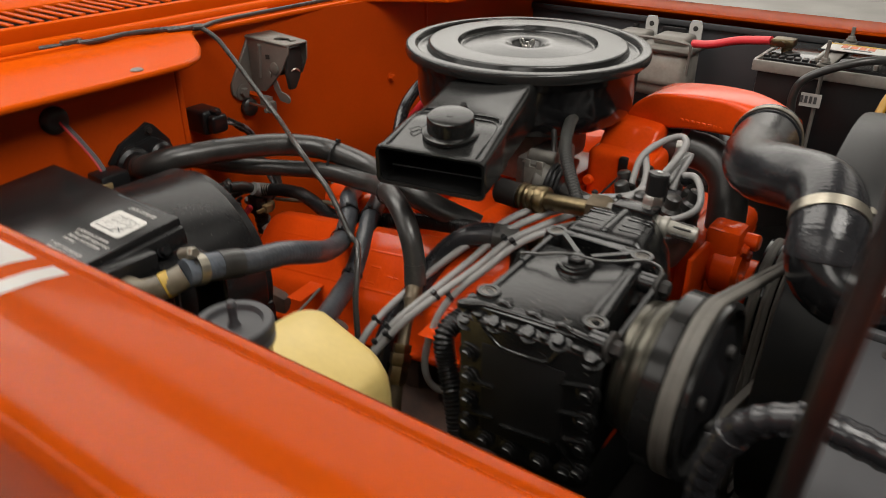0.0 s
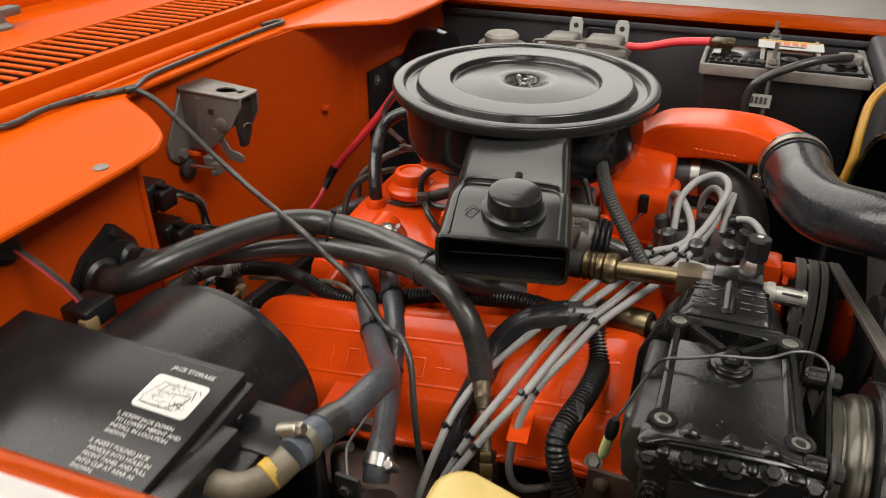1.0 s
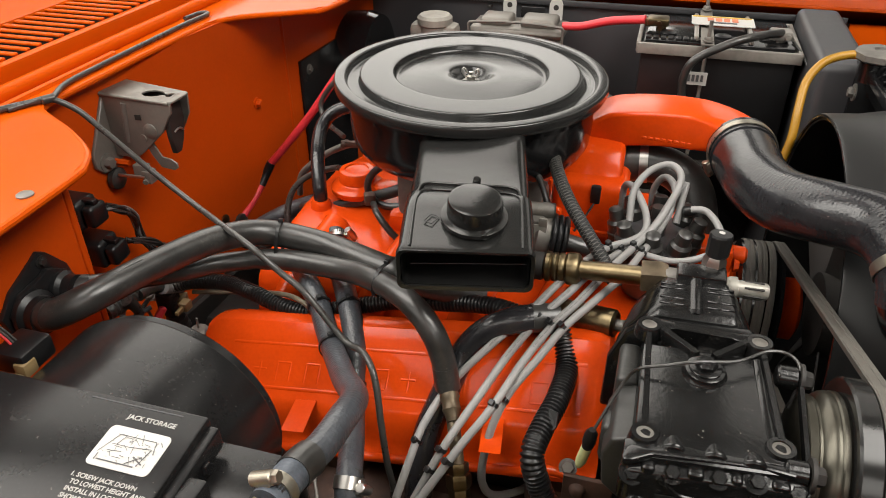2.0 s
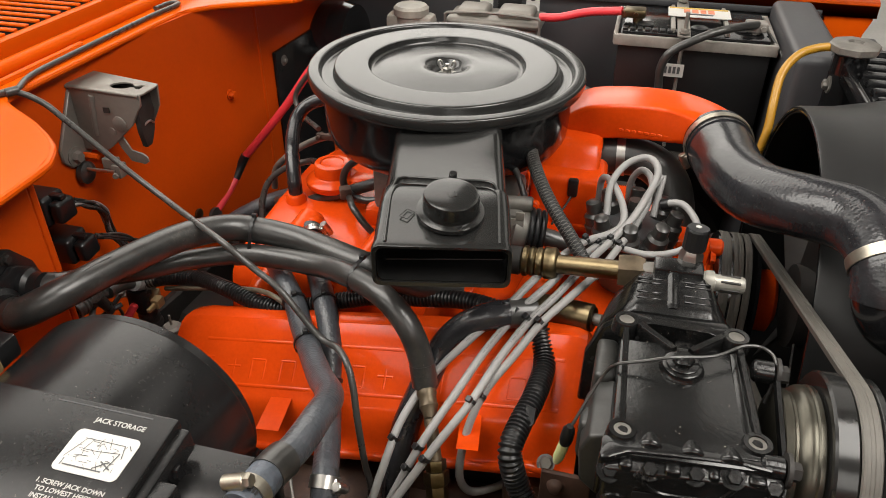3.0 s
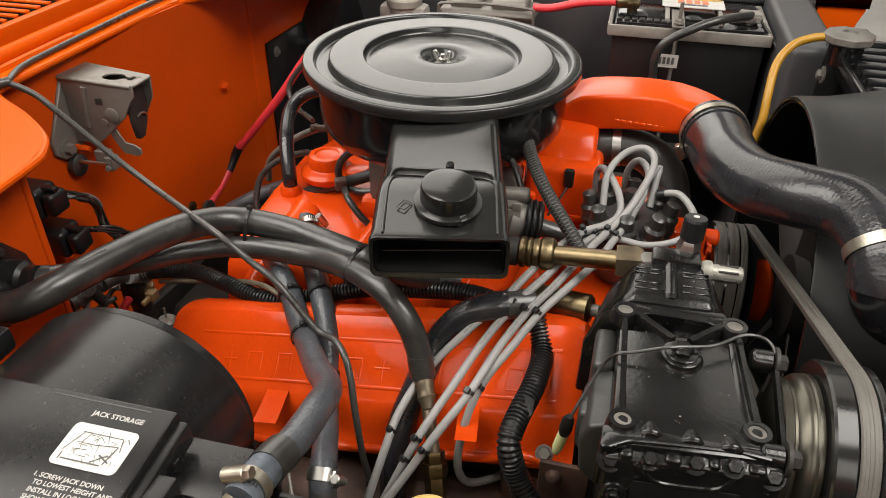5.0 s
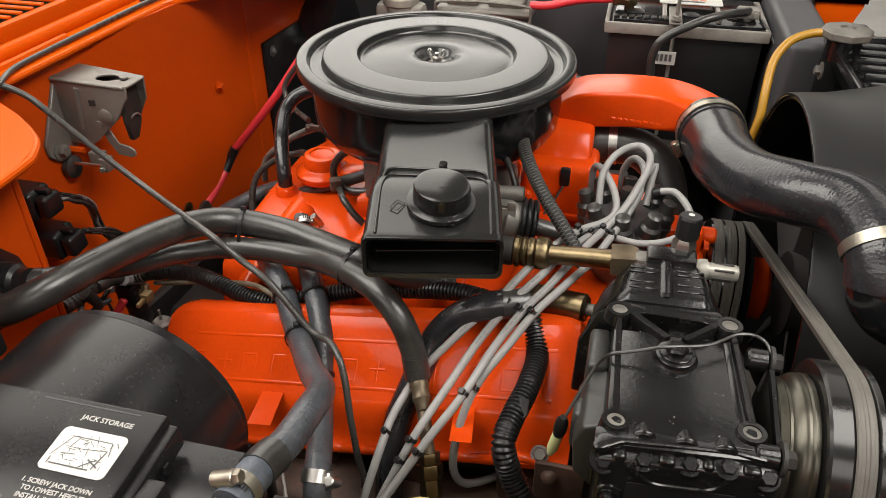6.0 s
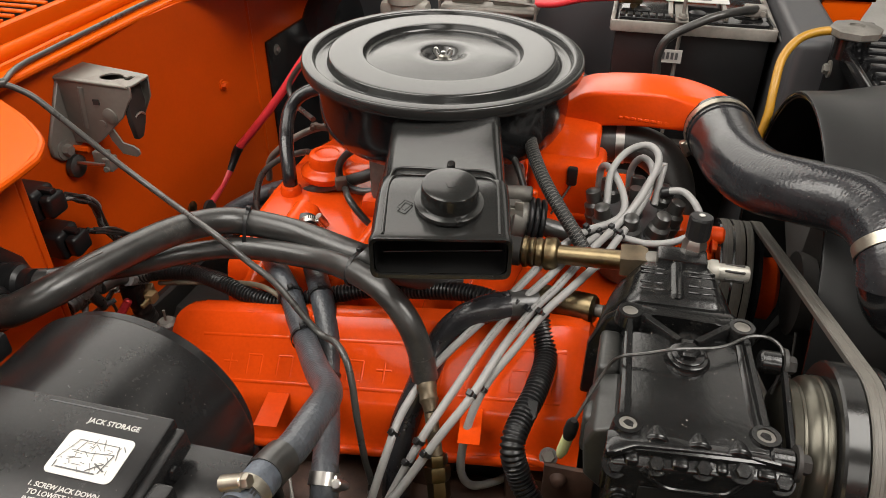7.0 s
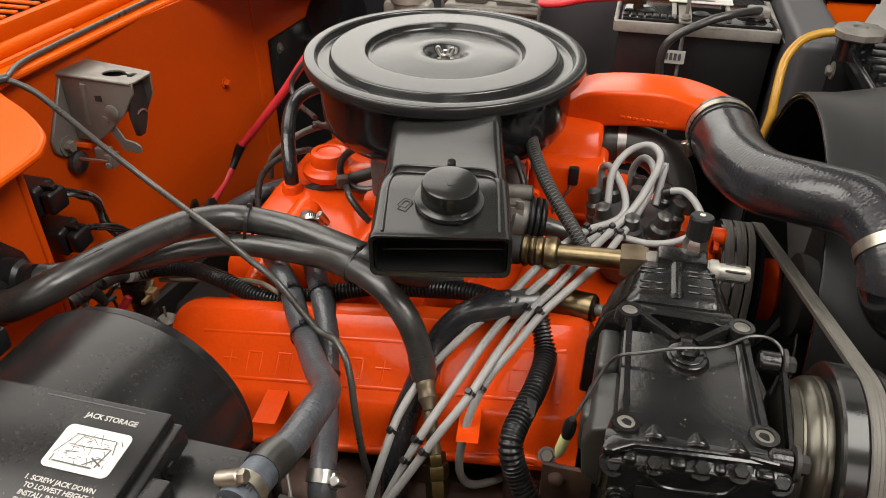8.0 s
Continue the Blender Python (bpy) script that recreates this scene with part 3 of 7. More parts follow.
# ---- air cleaner ----
AX, AY, AZ = -0.581, 0.985, 1.053
ac = thing("air_cleaner", "round black air cleaner with a square intake snout", "air cleaner", (AX, AY, 0.96))
part("lid", lathe([(r * 1.013, h) for r, h in [(0, -0.0140), (0.012, -0.0140), (0.017, -0.0130), (0.021, -0.0090), (0.025, -0.0035), (0.030, -0.0005), (0.037, 0.0003), (0.050, -0.0006), (0.075, -0.0032), (0.094, -0.0056), (0.0975, -0.0061), (0.0993, -0.0061), (0.1007, -0.0054), (0.1025, -0.0026), (0.1035, 0.0012), (0.1045, 0.0028), (0.1060, 0.0033), (0.1070, 0.0034), (0.1095, 0.0034),
     (0.128, 0.0033), (0.1435, 0.0030), (0.1462, 0.0029), (0.1476, 0.0023), (0.1488, 0.0006), (0.1498, -0.0062), (0.1512, -0.0082), (0.1530, -0.0087), (0.1548, -0.0088), (0.1622, -0.0086), (0.1640, -0.0084), (0.1655, -0.0076), (0.1668, -0.0048), (0.1678, -0.0008), (0.1690, 0.0008), (0.1700, 0.0013), (0.1718, 0.0014), (0.1795, 0.0010), (0.1814, 0.0007), (0.1826, -0.0004), (0.1834, -0.0030), (0.1838, -0.0095), (0.1825, -0.0135),
     (0.176, -0.0145), (0.172, -0.012)]], (AX, AY, AZ), (0.016, -0.010, 1), n=128, cap=False), BLACK_LID, ac, "semi-gloss black pressed steel lid", 35)
part("shell", lathe([(0.168, 0.088), (0.1725, 0.086), (0.1725, 0.074), (0.169, 0.072), (0.168, 0.034), (0.1665, 0.018), (0.161, 0.008), (0.150, 0.002), (0.128, 0.0), (0.0, 0.0)], (AX, AY, AZ - 0.100), (0.016, -0.010, 1), n=96, cap=False), BLACK_GLOSS, ac, "gloss black air cleaner shell", 25)
wn = part("wing_nut", add(lathe([(0.006, 0), (0.006, 0.008), (0.003, 0.010), (0.003, 0.014), (0, 0.0145)], (AX, AY, AZ - 0.0135), n=16), lathe([(0.013, 0), (0.013, 0.0012), (0.004, 0.0014)], (AX, AY, AZ - 0.0135), n=20)), STEEL, ac, "steel wing nut")
for s in (-1, 1):
    part("wing_ear", tube([(AX + s * 0.004, AY, AZ - 0.009), (AX + s * 0.010, AY - 0.001, AZ - 0.004), (AX + s * 0.013, AY - 0.001, AZ + 0.004), (AX + s * 0.009, AY, AZ + 0.007), (AX + s * 0.006, AY, AZ - 0.002)], 0.0016, n=8, step=0.002), STEEL, wn)


def snout_ring(f, grow=0.0, r=0.012):
    """Section of the snout: f 0 at the shell, 1 at the mouth."""
    a = [V(-0.606, 0.845, 1.037), V(-0.478, 0.842, 1.044), V(-0.478, 0.842, 0.972), V(-0.606, 0.845, 0.966)]
    b = [V(-0.557, 0.610, 1.000), V(-0.432, 0.646, 0.995), V(-0.428, 0.647, 0.950), V(-0.563, 0.613, 0.954)]
    c = [p.lerp(q, f) for p, q in zip(a, b)]
    mid = sum(c, V(0, 0, 0)) / 4
    u, v = (c[1] - c[0] + c[2] - c[3]) / 2, (c[0] - c[3] + c[1] - c[2]) / 2
    w, h = u.length + 2 * grow, v.length + 2 * grow
    u.normalize(), v.normalize()
    return [mid + u * p + v * q for p, q in round_rect(w, h, r, 4)]


bm = loft([snout_ring(0.0), snout_ring(0.30), snout_ring(0.58, 0, 0.011), snout_ring(0.60, 0.0022, 0.011), snout_ring(0.72, 0.0026, 0.010), snout_ring(0.95, 0.0012, 0.008), snout_ring(0.985, 0.0022, 0.008), snout_ring(1.0, 0.0014, 0.008),
           snout_ring(0.995, -0.0022, 0.007), snout_ring(0.75, -0.0025, 0.007), snout_ring(0.45, -0.004, 0.007)], False)
bm.faces.new(list(bm.verts)[-20:])
# extra inner skin, darker than the snout, for the shade in its mouth
liner = loft([snout_ring(0.985, -0.0032, 0.007), snout_ring(0.75, -0.0036, 0.007), snout_ring(0.46, -0.0052, 0.007)], False)
liner.faces.new(list(liner.verts)[-20:])
snout = part("snout", bm, BLACK_SATIN, ac, "satin black intake snout with an open mouth", 30)
sdir = (V(-0.557, 0.610, 1.000) - V(-0.606, 0.845, 1.037)).normalized()
sx = V(0.12, 0.036, -0.005).normalized()
sup = sx.cross(-sdir).normalized()
if sup.z < 0:
    sup = -sup
CAPC = V(-0.4985, 0.677, 1.0095)
part("flap_motor", add(lathe([(0.0345, 0), (0.0345, 0.004), (0.031, 0.0055), (0.0285, 0.006), (0.0285, 0.020), (0.0272, 0.0238), (0.024, 0.0252), (0, 0.0252)], CAPC, sup, n=48), box((-0.003, -0.036, 0), (0.003, -0.028, 0.006), 0.001, turn=Matrix.Translation(CAPC) @ frame_of(sup))), BLACK_SATIN, snout, "black round vacuum motor cap", 30)
part("cap_mark", add(box((-0.004, -0.006, 0.0250), (0.004, -0.0052, 0.0256), turn=Matrix.Translation(CAPC) @ frame_of(sup)), box((-0.004, -0.006, 0.0250), (-0.0033, 0.003, 0.0256), turn=Matrix.Translation(CAPC) @ frame_of(sup)), box((0.0033, -0.006, 0.0250), (0.004, 0.003, 0.0256), turn=Matrix.Translation(CAPC) @ frame_of(sup))), BLACK_SATIN, snout)
part("spigot", rod(CAPC - sdir * 0.043, CAPC - sdir * 0.038 + sup * 0.022, 0.0046, 0.0042, bev=0.001), BLACK_SATIN, snout)
part("liner", liner, BLACK_ROUGH, snout, "matt black lining added for the shade in the snout")
part("flap_edge", tube([(-0.5555, 0.6360, 0.9700), (-0.4960, 0.6530, 0.9690), (-0.4380, 0.6690, 0.9680)], 0.0011, n=8), BLACK_GLOSS, snout, "edge of the warm-air flap")
dia = [CAPC + sx * u - sdir * v + sup * 0.0002 for u, v in ((-0.051, -0.006), (-0.043, -0.011), (-0.036, 0.000), (-0.044, 0.005))]
part("stamped_mark", add(*[rod(a, b, 0.0006, n=6) for a, b in zip(dia, dia[1:] + dia[:1])]), BLACK_SATIN, snout)


def snout_top(u, f, up=0.0006):
    """A place on the top of the snout: u across it, f along it."""
    p = V(-0.606, 0.845, 1.037).lerp(V(-0.557, 0.610, 1.000), f).lerp(V(-0.478, 0.842, 1.044).lerp(V(-0.432, 0.646, 0.995), f), u)
    return p + sup * up


for off, hh in ((0.0, 0.0016), (-0.055, 0.0006)):
    part("pressed_line", tube([snout_top(u, f + off, hh) for u, f in ((0.07, 0.97), (0.065, 0.80), (0.065, 0.67), (0.09, 0.61), (0.16, 0.585), (0.5, 0.585), (0.84, 0.585), (0.91, 0.61), (0.935, 0.67), (0.935, 0.80), (0.93, 0.97))], 0.0016, n=8, step=0.003), BLACK_SATIN, snout)
part("flap", loft([snout_ring(0.62, -0.006, 0.005), snout_ring(0.60, -0.012, 0.004)]), BLACK_SATIN, snout)

# ---- engine ----
eng = thing("engine", "red-orange painted V8 engine", "engine", (-0.55, 0.97, 0.45))
SL = 0.144


def ez(x):
    return SL * (x + 0.59)


# block darkened to stand for shade in the gaps of the red-orange engine
part("block", add(prism([(0.62, 0.64), (0.68, 0.72), (0.73, 0.76), (0.80, 0.72), (1.14, 0.72), (1.21, 0.78), (1.28, 0.76), (1.34, 0.66), (1.20, 0.40), (0.74, 0.40)], -0.86, -0.30, "x", 0.008)), DARK, eng, "engine block coloured dark for the shade under the covers")
em = part("exhaust_manifold", box((-0.82, 0.530, 0.625), (-0.33, 0.62, 0.690), 0.015, 3), RUSTY, eng, "rusty brown exhaust manifold")
for k in range(4):
    part("exhaust_port", box((-0.79 + 0.125 * k, 0.585, 0.66), (-0.73 + 0.125 * k, 0.66, 0.735), 0.012), RUSTY, em)
COVER = [(0.5900, 0.7180), (0.5845, 0.7210), (0.5850, 0.7265), (0.5900, 0.7300), (0.5940, 0.7340), (0.5970, 0.7420), (0.6010, 0.7580), (0.6070, 0.7730), (0.6120, 0.7780), (0.6180, 0.7820), (0.6370, 0.8030), (0.6570, 0.8260), (0.6670, 0.8360), (0.6780, 0.8440), (0.6900, 0.8450),
         (0.7060, 0.8390), (0.7190, 0.8240), (0.7290, 0.8020), (0.7360, 0.7720), (0.7400, 0.7470), (0.7330, 0.7270), (0.6480, 0.6720)]


def cover_section(x, s):
    mid = V(x, 0.658, 0.753 + ez(x))
    return [mid + (V(x, y, z + ez(x)) - mid) * (s if k > 5 and k < 19 else 1.0) for k, (y, z) in enumerate(COVER)]


def cover(mirror):
    cut = -0.08 if mirror else 0.0
    bm = loft([cover_section(x, s) for x, s in ((-0.852, 0.80), (-0.848, 0.90), (-0.838, 0.97), (-0.82, 1.0), (-0.60, 1.0), (-0.372 + cut, 1.0), (-0.356 + cut, 0.985), (-0.346 + cut, 0.94), (-0.340 + cut, 0.85))])
    if mirror:
        bm.transform(Matrix.Translation((0, 1.92, 0)) @ Matrix.Diagonal((1, -1, 1, 1)))
        bmesh.ops.reverse_faces(bm, faces=bm.faces[:])
    return bm


vc = part("valve_cover", cover(False), ENGINE, eng, "red-orange pressed steel valve cover", 28)
part("valve_cover", cover(True), ENGINE, eng, "", 28)


def face_at(x, f):
    """A place on the sloping face of the cover: f 0 at its crease, 1 at its top."""
    p, q = V(0, 0.6185, 0.7825), V(0, 0.663, 0.8325)
    r = p.lerp(q, f)
    return V(x, r.y, r.z + ez(x))


FN = V(0, -0.747, 0.665)
FU = V(0, 0.665, 0.747)
FX = V(1, 0, SL).normalized()
# raised maker's mark, as plain bars
MARK = [(-0.795, "P"), (-0.757, "+"), (-0.725, "P"), (-0.686, "P"), (-0.640, "P"), (-0.598, "O"), (-0.563, "+"), (-0.505, "P"), (-0.460, "O"), (-0.412, "O"), (-0.376, "I")]
for x, shape in MARK:
    w, h = 0.009, 0.0115
    lines = {"I": [((0, -h), (0, h))], "+": [((0, -h), (0, h)), ((-w, h * 0.2), (w, h * 0.2))], "C": [((w, h), (-w, h)), ((-w, h), (-w, -h)), ((-w, -h), (w, -h))],
             "E": [((w, h), (-w, h)), ((-w, h), (-w, -h)), ((-w, -h), (w, -h)), ((-w, 0), (w, 0))], "P": [((-w, -h), (-w, h)), ((-w, h), (w, h)), ((w, h), (w, -h))],
             "O": [((-w, -h), (-w, h)), ((-w, h), (w, h)), ((w, h), (w, -h)), ((w, -h), (-w, -h))]}[shape]
    c = face_at(x, 0.36) - FN * 0.0023
    bm = bmesh.new()
    for (a, b), (c2, d) in lines:
        add(bm, rod(c + FX * a + FU * b, c + FX * c2 + FU * d, 0.0026, n=10))
    part("raised_bar", bm, ENGINE, vc)
for f, x0, x1 in ((0.06, -0.80, -0.365), (0.86, -0.80, -0.365)):
    part("swage", rod(face_at(x0, f) - FN * 0.0047, face_at(x1, f) - FN * 0.0047, 0.0052, n=20), ENGINE, vc)
for k, x in enumerate((-0.845, -0.685, -0.456)):
    a = face_at(x, -0.10)
    w = FX * (0.0135 if k < 2 else 0.0112)
    c = V(x + 0.006, 0.5665 + 0.001 * k, 0.764 + ez(x) + 0.010)
    part("tab", loft([[a - w + FN * h, a + w + FN * h, c + w * 1.05 + FN * (h + 0.006), c - w * 1.05 + FN * (h + 0.006)] for h in (0.0015, 0.0035)]), ENGINE, vc, "bent sheet-metal clip tab")
part("bolt", hexhead((-0.3690, 0.569, 0.7945), (0, -0.6, 0.8), 0.0074, 0.006, 0.0094), ZINC, vc, "zinc bolt head")
part("cover_rim", tube([(-0.86, 0.5850, 0.7230 + ez(-0.86)), (-0.60, 0.5850, 0.7230), (-0.46, 0.5850, 0.7280 + ez(-0.46)), (-0.42, 0.5800, 0.7360 + ez(-0.42)), (-0.392, 0.5710, 0.7540 + ez(-0.392)), (-0.370, 0.5650, 0.7560 + ez(-0.370)), (-0.350, 0.5650, 0.7460 + ez(-0.350)), (-0.332, 0.5680, 0.7420 + ez(-0.332))], 0.0055, n=10), ENGINE, vc)
# intake manifold between the banks
part("intake_manifold", add(prism([(0.75, 0.74), (0.77, 0.815), (0.80, 0.835), (0.93, 0.845), (1.05, 0.845), (1.16, 0.82), (1.19, 0.74)], -0.83, -0.40, "x", 0.012, 3),
          box((-0.68, 0.89, 0.83), (-0.47, 1.08, 0.868), 0.012), lathe([(0.085, 0), (0.085, 0.05), (0.08, 0.06)], (-0.58, 0.97, 0.87), n=40),
          *[tube([(x, 0.72, 0.79 + ez(x) * 0.7), (x + 0.01, 0.78, 0.828 + ez(x) * 0.6), (x + 0.03, 0.88, 0.845)], 0.022, n=14) for x in (-0.78, -0.66, -0.53, -0.43)]), ENGINE, eng, "red-orange intake manifold casting")
part("hose_boss", add(lathe([(0.026, 0), (0.026, 0.008), (0.017, 0.012), (0.015, 0.03), (0.012, 0.034)], (-0.797, 0.925, 0.822), n=28), lathe([(0.019, 0), (0.020, 0.016), (0.017, 0.026), (0.010, 0.032), (0, 0.033)], (-0.748, 0.868, 0.828), n=24)), ENGINE, eng)
part("oil_filler", add(lathe([(0.038, 0), (0.0405, 0.004), (0.0405, 0.010), (0.0360, 0.0145), (0.0300, 0.0160), (0.0275, 0.0180), (0.0270, 0.0335), (0.0255, 0.0360), (0.0180, 0.0368), (0.0168, 0.0352), (0, 0.0352)], (-0.752, 0.965, 0.858), n=40), box((-0.725, 0.95, 0.860), (-0.69, 0.985, 0.874), 0.005)), ENGINE, eng, "orange painted round valve body")

# ---- air-conditioning compressor ----
ypos = (-0.26, 0.54, 0.78)
york = thing("compressor", "black painted cast air-conditioning compressor with bolted plates", "compressor", ypos)


def slope_top(corners, bottom, bev=0.002):
    """A block under a top of four given corners."""
    return bevel(loft([[V(c) for c in corners], [V(c[0], c[1], bottom) for c in corners]]), bev, 2)


case = part("crankcase", add(slope_top([(-0.3165, 0.468, 0.9530), (-0.2000, 0.472, 0.9538), (-0.2100, 0.587, 0.9602), (-0.3170, 0.587, 0.9588)], 0.78, 0.003), box((-0.3185, 0.575, 0.780), (-0.205, 0.622, 0.930), 0.005, 2)), BLACK_CAST, york, "black cast crankcase")
sc = part("side_cover", add(prism([(-0.322, 0.855), (-0.336, 0.868), (-0.340, 0.905), (-0.333, 0.924), (-0.316, 0.930), (-0.316, 0.855)], 0.494, 0.562, "y", 0.006, 3),
            box((-0.336, 0.560, 0.855), (-0.316, 0.615, 0.934), 0.006, 3)), GREY_CAST, york, "grimy grey cast side cover")

part("cover_step", box((-0.3425, 0.515, 0.870), (-0.320, 0.540, 0.916), 0.006, 3), GREY_CAST, sc)


def rail(p, q, w, h, flare=1.5):
    """A straight rib from p to q that widens at its ends."""
    p, q = V(p), V(q)
    cut = (q - p).normalized() * 0.0095
    p, q = p + cut, q - cut
    n_ = (q - p).cross(V(0, 0, 1)).normalized() * w / 2
    d = V(0, 0, -h)
    rows = []
    for f, k in ((0, flare), (0.07, flare * 0.85), (0.13, 1.3), (0.18, 1.0), (0.82, 1.0), (0.87, 1.3), (0.93, flare * 0.85), (1, flare)):
        c = p.lerp(q, f)
        m_, t_ = n_ * k, V(0, 0, -0.0010)
        rows.append([c - m_ + t_, c - m_ * 0.78, c + m_ * 0.78, c + m_ + t_, c + m_ * 1.25 + d, c - m_ * 1.25 + d])
    return loft(rows)


part("top_rib", rail((-0.3095, 0.479, 0.9556), (-0.3130, 0.612, 0.9626), 0.0046, 0.012, 1.2), BLACK_CAST, case)
part("top_rib", rail((-0.2065, 0.489, 0.9566), (-0.2170, 0.606, 0.9664), 0.0052, 0.012, 1.2), BLACK_CAST, case)
part("top_rib", rail((-0.3130, 0.6145, 0.9626), (-0.2180, 0.6075, 0.9664), 0.0085, 0.040, 1.8), BLACK_CAST, case)
part("side_step", slope_top([(-0.2190, 0.492, 0.9542), (-0.2125, 0.492, 0.9556), (-0.2185, 0.586, 0.9628), (-0.2245, 0.586, 0.9608)], 0.945, 0.0012), BLACK_CAST, case)
part("brace_rib", rail((-0.3080, 0.6110, 0.9650), (-0.2640, 0.5700, 0.9655), 0.0064, 0.022, 1.0), BLACK_CAST, case)
part("brace_rib", rail((-0.2220, 0.6090, 0.9675), (-0.2640, 0.5700, 0.9655), 0.0064, 0.022, 1.0), BLACK_CAST, case)
for dx in (-0.284, -0.259):
    part("web", lathe([(0.0125, 0), (0.0120, 0.020), (0.009, 0.0255), (0, 0.028)], (dx, 0.606, 0.923), (0, -0.15, 1), n=18), BLACK_CAST, case)
part("web", rod((-0.232, 0.592, 0.945), (-0.232, 0.576, 0.955), 0.010, 0.006, n=16, bev=0.002), BLACK_CAST, case)
for x, y, z in ((-0.309, 0.479, 0.9555), (-0.208, 0.489, 0.9565), (-0.313, 0.610, 0.9625), (-0.2180, 0.604, 0.9665)):
    bs = part("bolt_boss", lathe([(0.0132, -0.012), (0.0118, -0.0018), (0.0107, 0.0006), (0.0072, 0.0006), (0.0068, 0.0000), (0.0066, -0.0030)], (x, y, z), n=28, cap=False), BLACK_CAST, case)
    part("thread", lathe([(0.0068, -0.0003), (0.0058, -0.0004), (0.0063, -0.0007), (0.0053, -0.0009), (0.0058, -0.0011), (0.0048, -0.0013), (0.0053, -0.0015), (0.0042, -0.0017), (0.0047, -0.0019), (0.0, -0.0021)], (x, y, z), (0.04, 0.04, 1), n=20, cap=False), CAST, bs, "bare threaded hole")
part("centre_boss", lathe([(0.0225, -0.008), (0.0200, 0.0000), (0.0180, 0.0026), (0.0168, 0.0044), (0.0164, 0.0064), (0.0150, 0.0070), (0.0125, 0.0072)], (-0.264, 0.559, 0.9565), (0, -0.06, 1), n=40), BLACK_CAST, case)
part("centre_bolt", add(lathe([(0.0135, 0), (0.0135, 0.0015), (0.0125, 0.002)], (-0.264, 0.559, 0.9636), (0, -0.06, 1), n=28), hexhead((-0.264, 0.559, 0.9652), (0, -0.06, 1), 0.0094, 0.0062), lathe([(0.005, 0), (0.004, 0.001), (0, 0.001)], (-0.264, 0.5586, 0.9712), n=12)), BLACK_CAST, case)
# ledge and bolted base plate towards the wing
part("front_ledge", slope_top([(-0.3240, 0.4560, 0.9505), (-0.2000, 0.4660, 0.9515), (-0.1985, 0.4830, 0.9540), (-0.3240, 0.4720, 0.9530)], 0.90, 0.0025), BLACK_CAST, case)
for x in (-0.287, -0.256, -0.2275):
    part("flute", add(rod((x, 0.4920, 0.9450), (x, 0.4690, 0.9472), 0.0060, 0.0108, n=20), lathe([(0.0108, 0), (0.0095, 0.002), (0.0080, 0.0026), (0, 0.0026)], (x, 0.4690, 0.9472), (0, -1, 0.1), n=20)), BLACK_CAST, case)


def plate_y(x):
    return 0.4465 + 0.078 * (x + 0.337)


plate = part("base_plate", slope_top([(-0.3200, 0.4482, 0.9420), (-0.1880, 0.4582, 0.9440), (-0.1880, 0.4720, 0.9480), (-0.3200, 0.4620, 0.9460)], 0.797, 0.004), BLACK_CAST, york, "black cast base plate")
part("flange_bar", prism([(-0.3250, 0.4530), (-0.3210, 0.4640), (-0.3060, 0.4740), (-0.2620, 0.4770), (-0.2170, 0.4800), (-0.2030, 0.4760), (-0.1960, 0.4700), (-0.1990, 0.4650), (-0.2210, 0.4670), (-0.2620, 0.4635), (-0.3020, 0.4590), (-0.3160, 0.4500), (-0.3230, 0.4480)], 0.9460, 0.9535, "z", 0.0025, 2), BLACK_CAST, plate, "flat scalloped flange")
part("recess", box((-0.2960, plate_y(-0.265) - 0.0008, 0.822), (-0.2150, plate_y(-0.265) + 0.006, 0.921), 0.002, turn=Matrix.Translation((-0.265, plate_y(-0.265), 0)) @ Matrix.Rotation(0.078, 4, "Z") @ Matrix.Translation((0.265, -plate_y(-0.265), 0))), BLACK_ROUGH, plate, "matt black recessed panel")


def on_plate(x, z, out=0.0):
    return V(x, plate_y(x) - out, z)


part("recess_edge", tube([on_plate(x, z) for x, z in ((-0.2960, 0.9400), (-0.2913, 0.9347), (-0.2820, 0.9250), (-0.2737, 0.9215), (-0.2336, 0.9229), (-0.2280, 0.9300), (-0.2227, 0.9391))], 0.0020, n=8), BLACK_CAST, plate)
for (x0, z0), (x1, z1) in (((-0.2168, 0.9098), (-0.1930, 0.9155)), ((-0.2178, 0.8784), (-0.1930, 0.8838)), ((-0.2119, 0.8510), (-0.1900, 0.8560)), ((-0.3050, 0.8760), (-0.2816, 0.8779)), ((-0.3040, 0.8399), (-0.2803, 0.8428)), ((-0.2721, 0.8376), (-0.2222, 0.8415)), ((-0.2160, 0.8440), (-0.1960, 0.8250))):
    p, q = on_plate(x0, z0), on_plate(x1, z1)
    part("plate_rib", loft([[c + V(0, dy, dz) for dy, dz in ((-0.0045, -0.0012), (-0.0045, 0.0012), (0.004, 0.0024), (0.004, -0.0024))] for c in (p, q)]), BLACK_CAST, plate)
# lugs between the bolts under the flange
for x, w_ in ((-0.3040, 0.011), (-0.2690, 0.013), (-0.2390, 0.009), (-0.2080, 0.014)):
    part("plate_lug", box((x - w_ / 2, plate_y(x) + 0.001, 0.924), (x + w_ / 2, plate_y(x) + 0.014, 0.9470), 0.0030, 3), BLACK_CAST, plate)
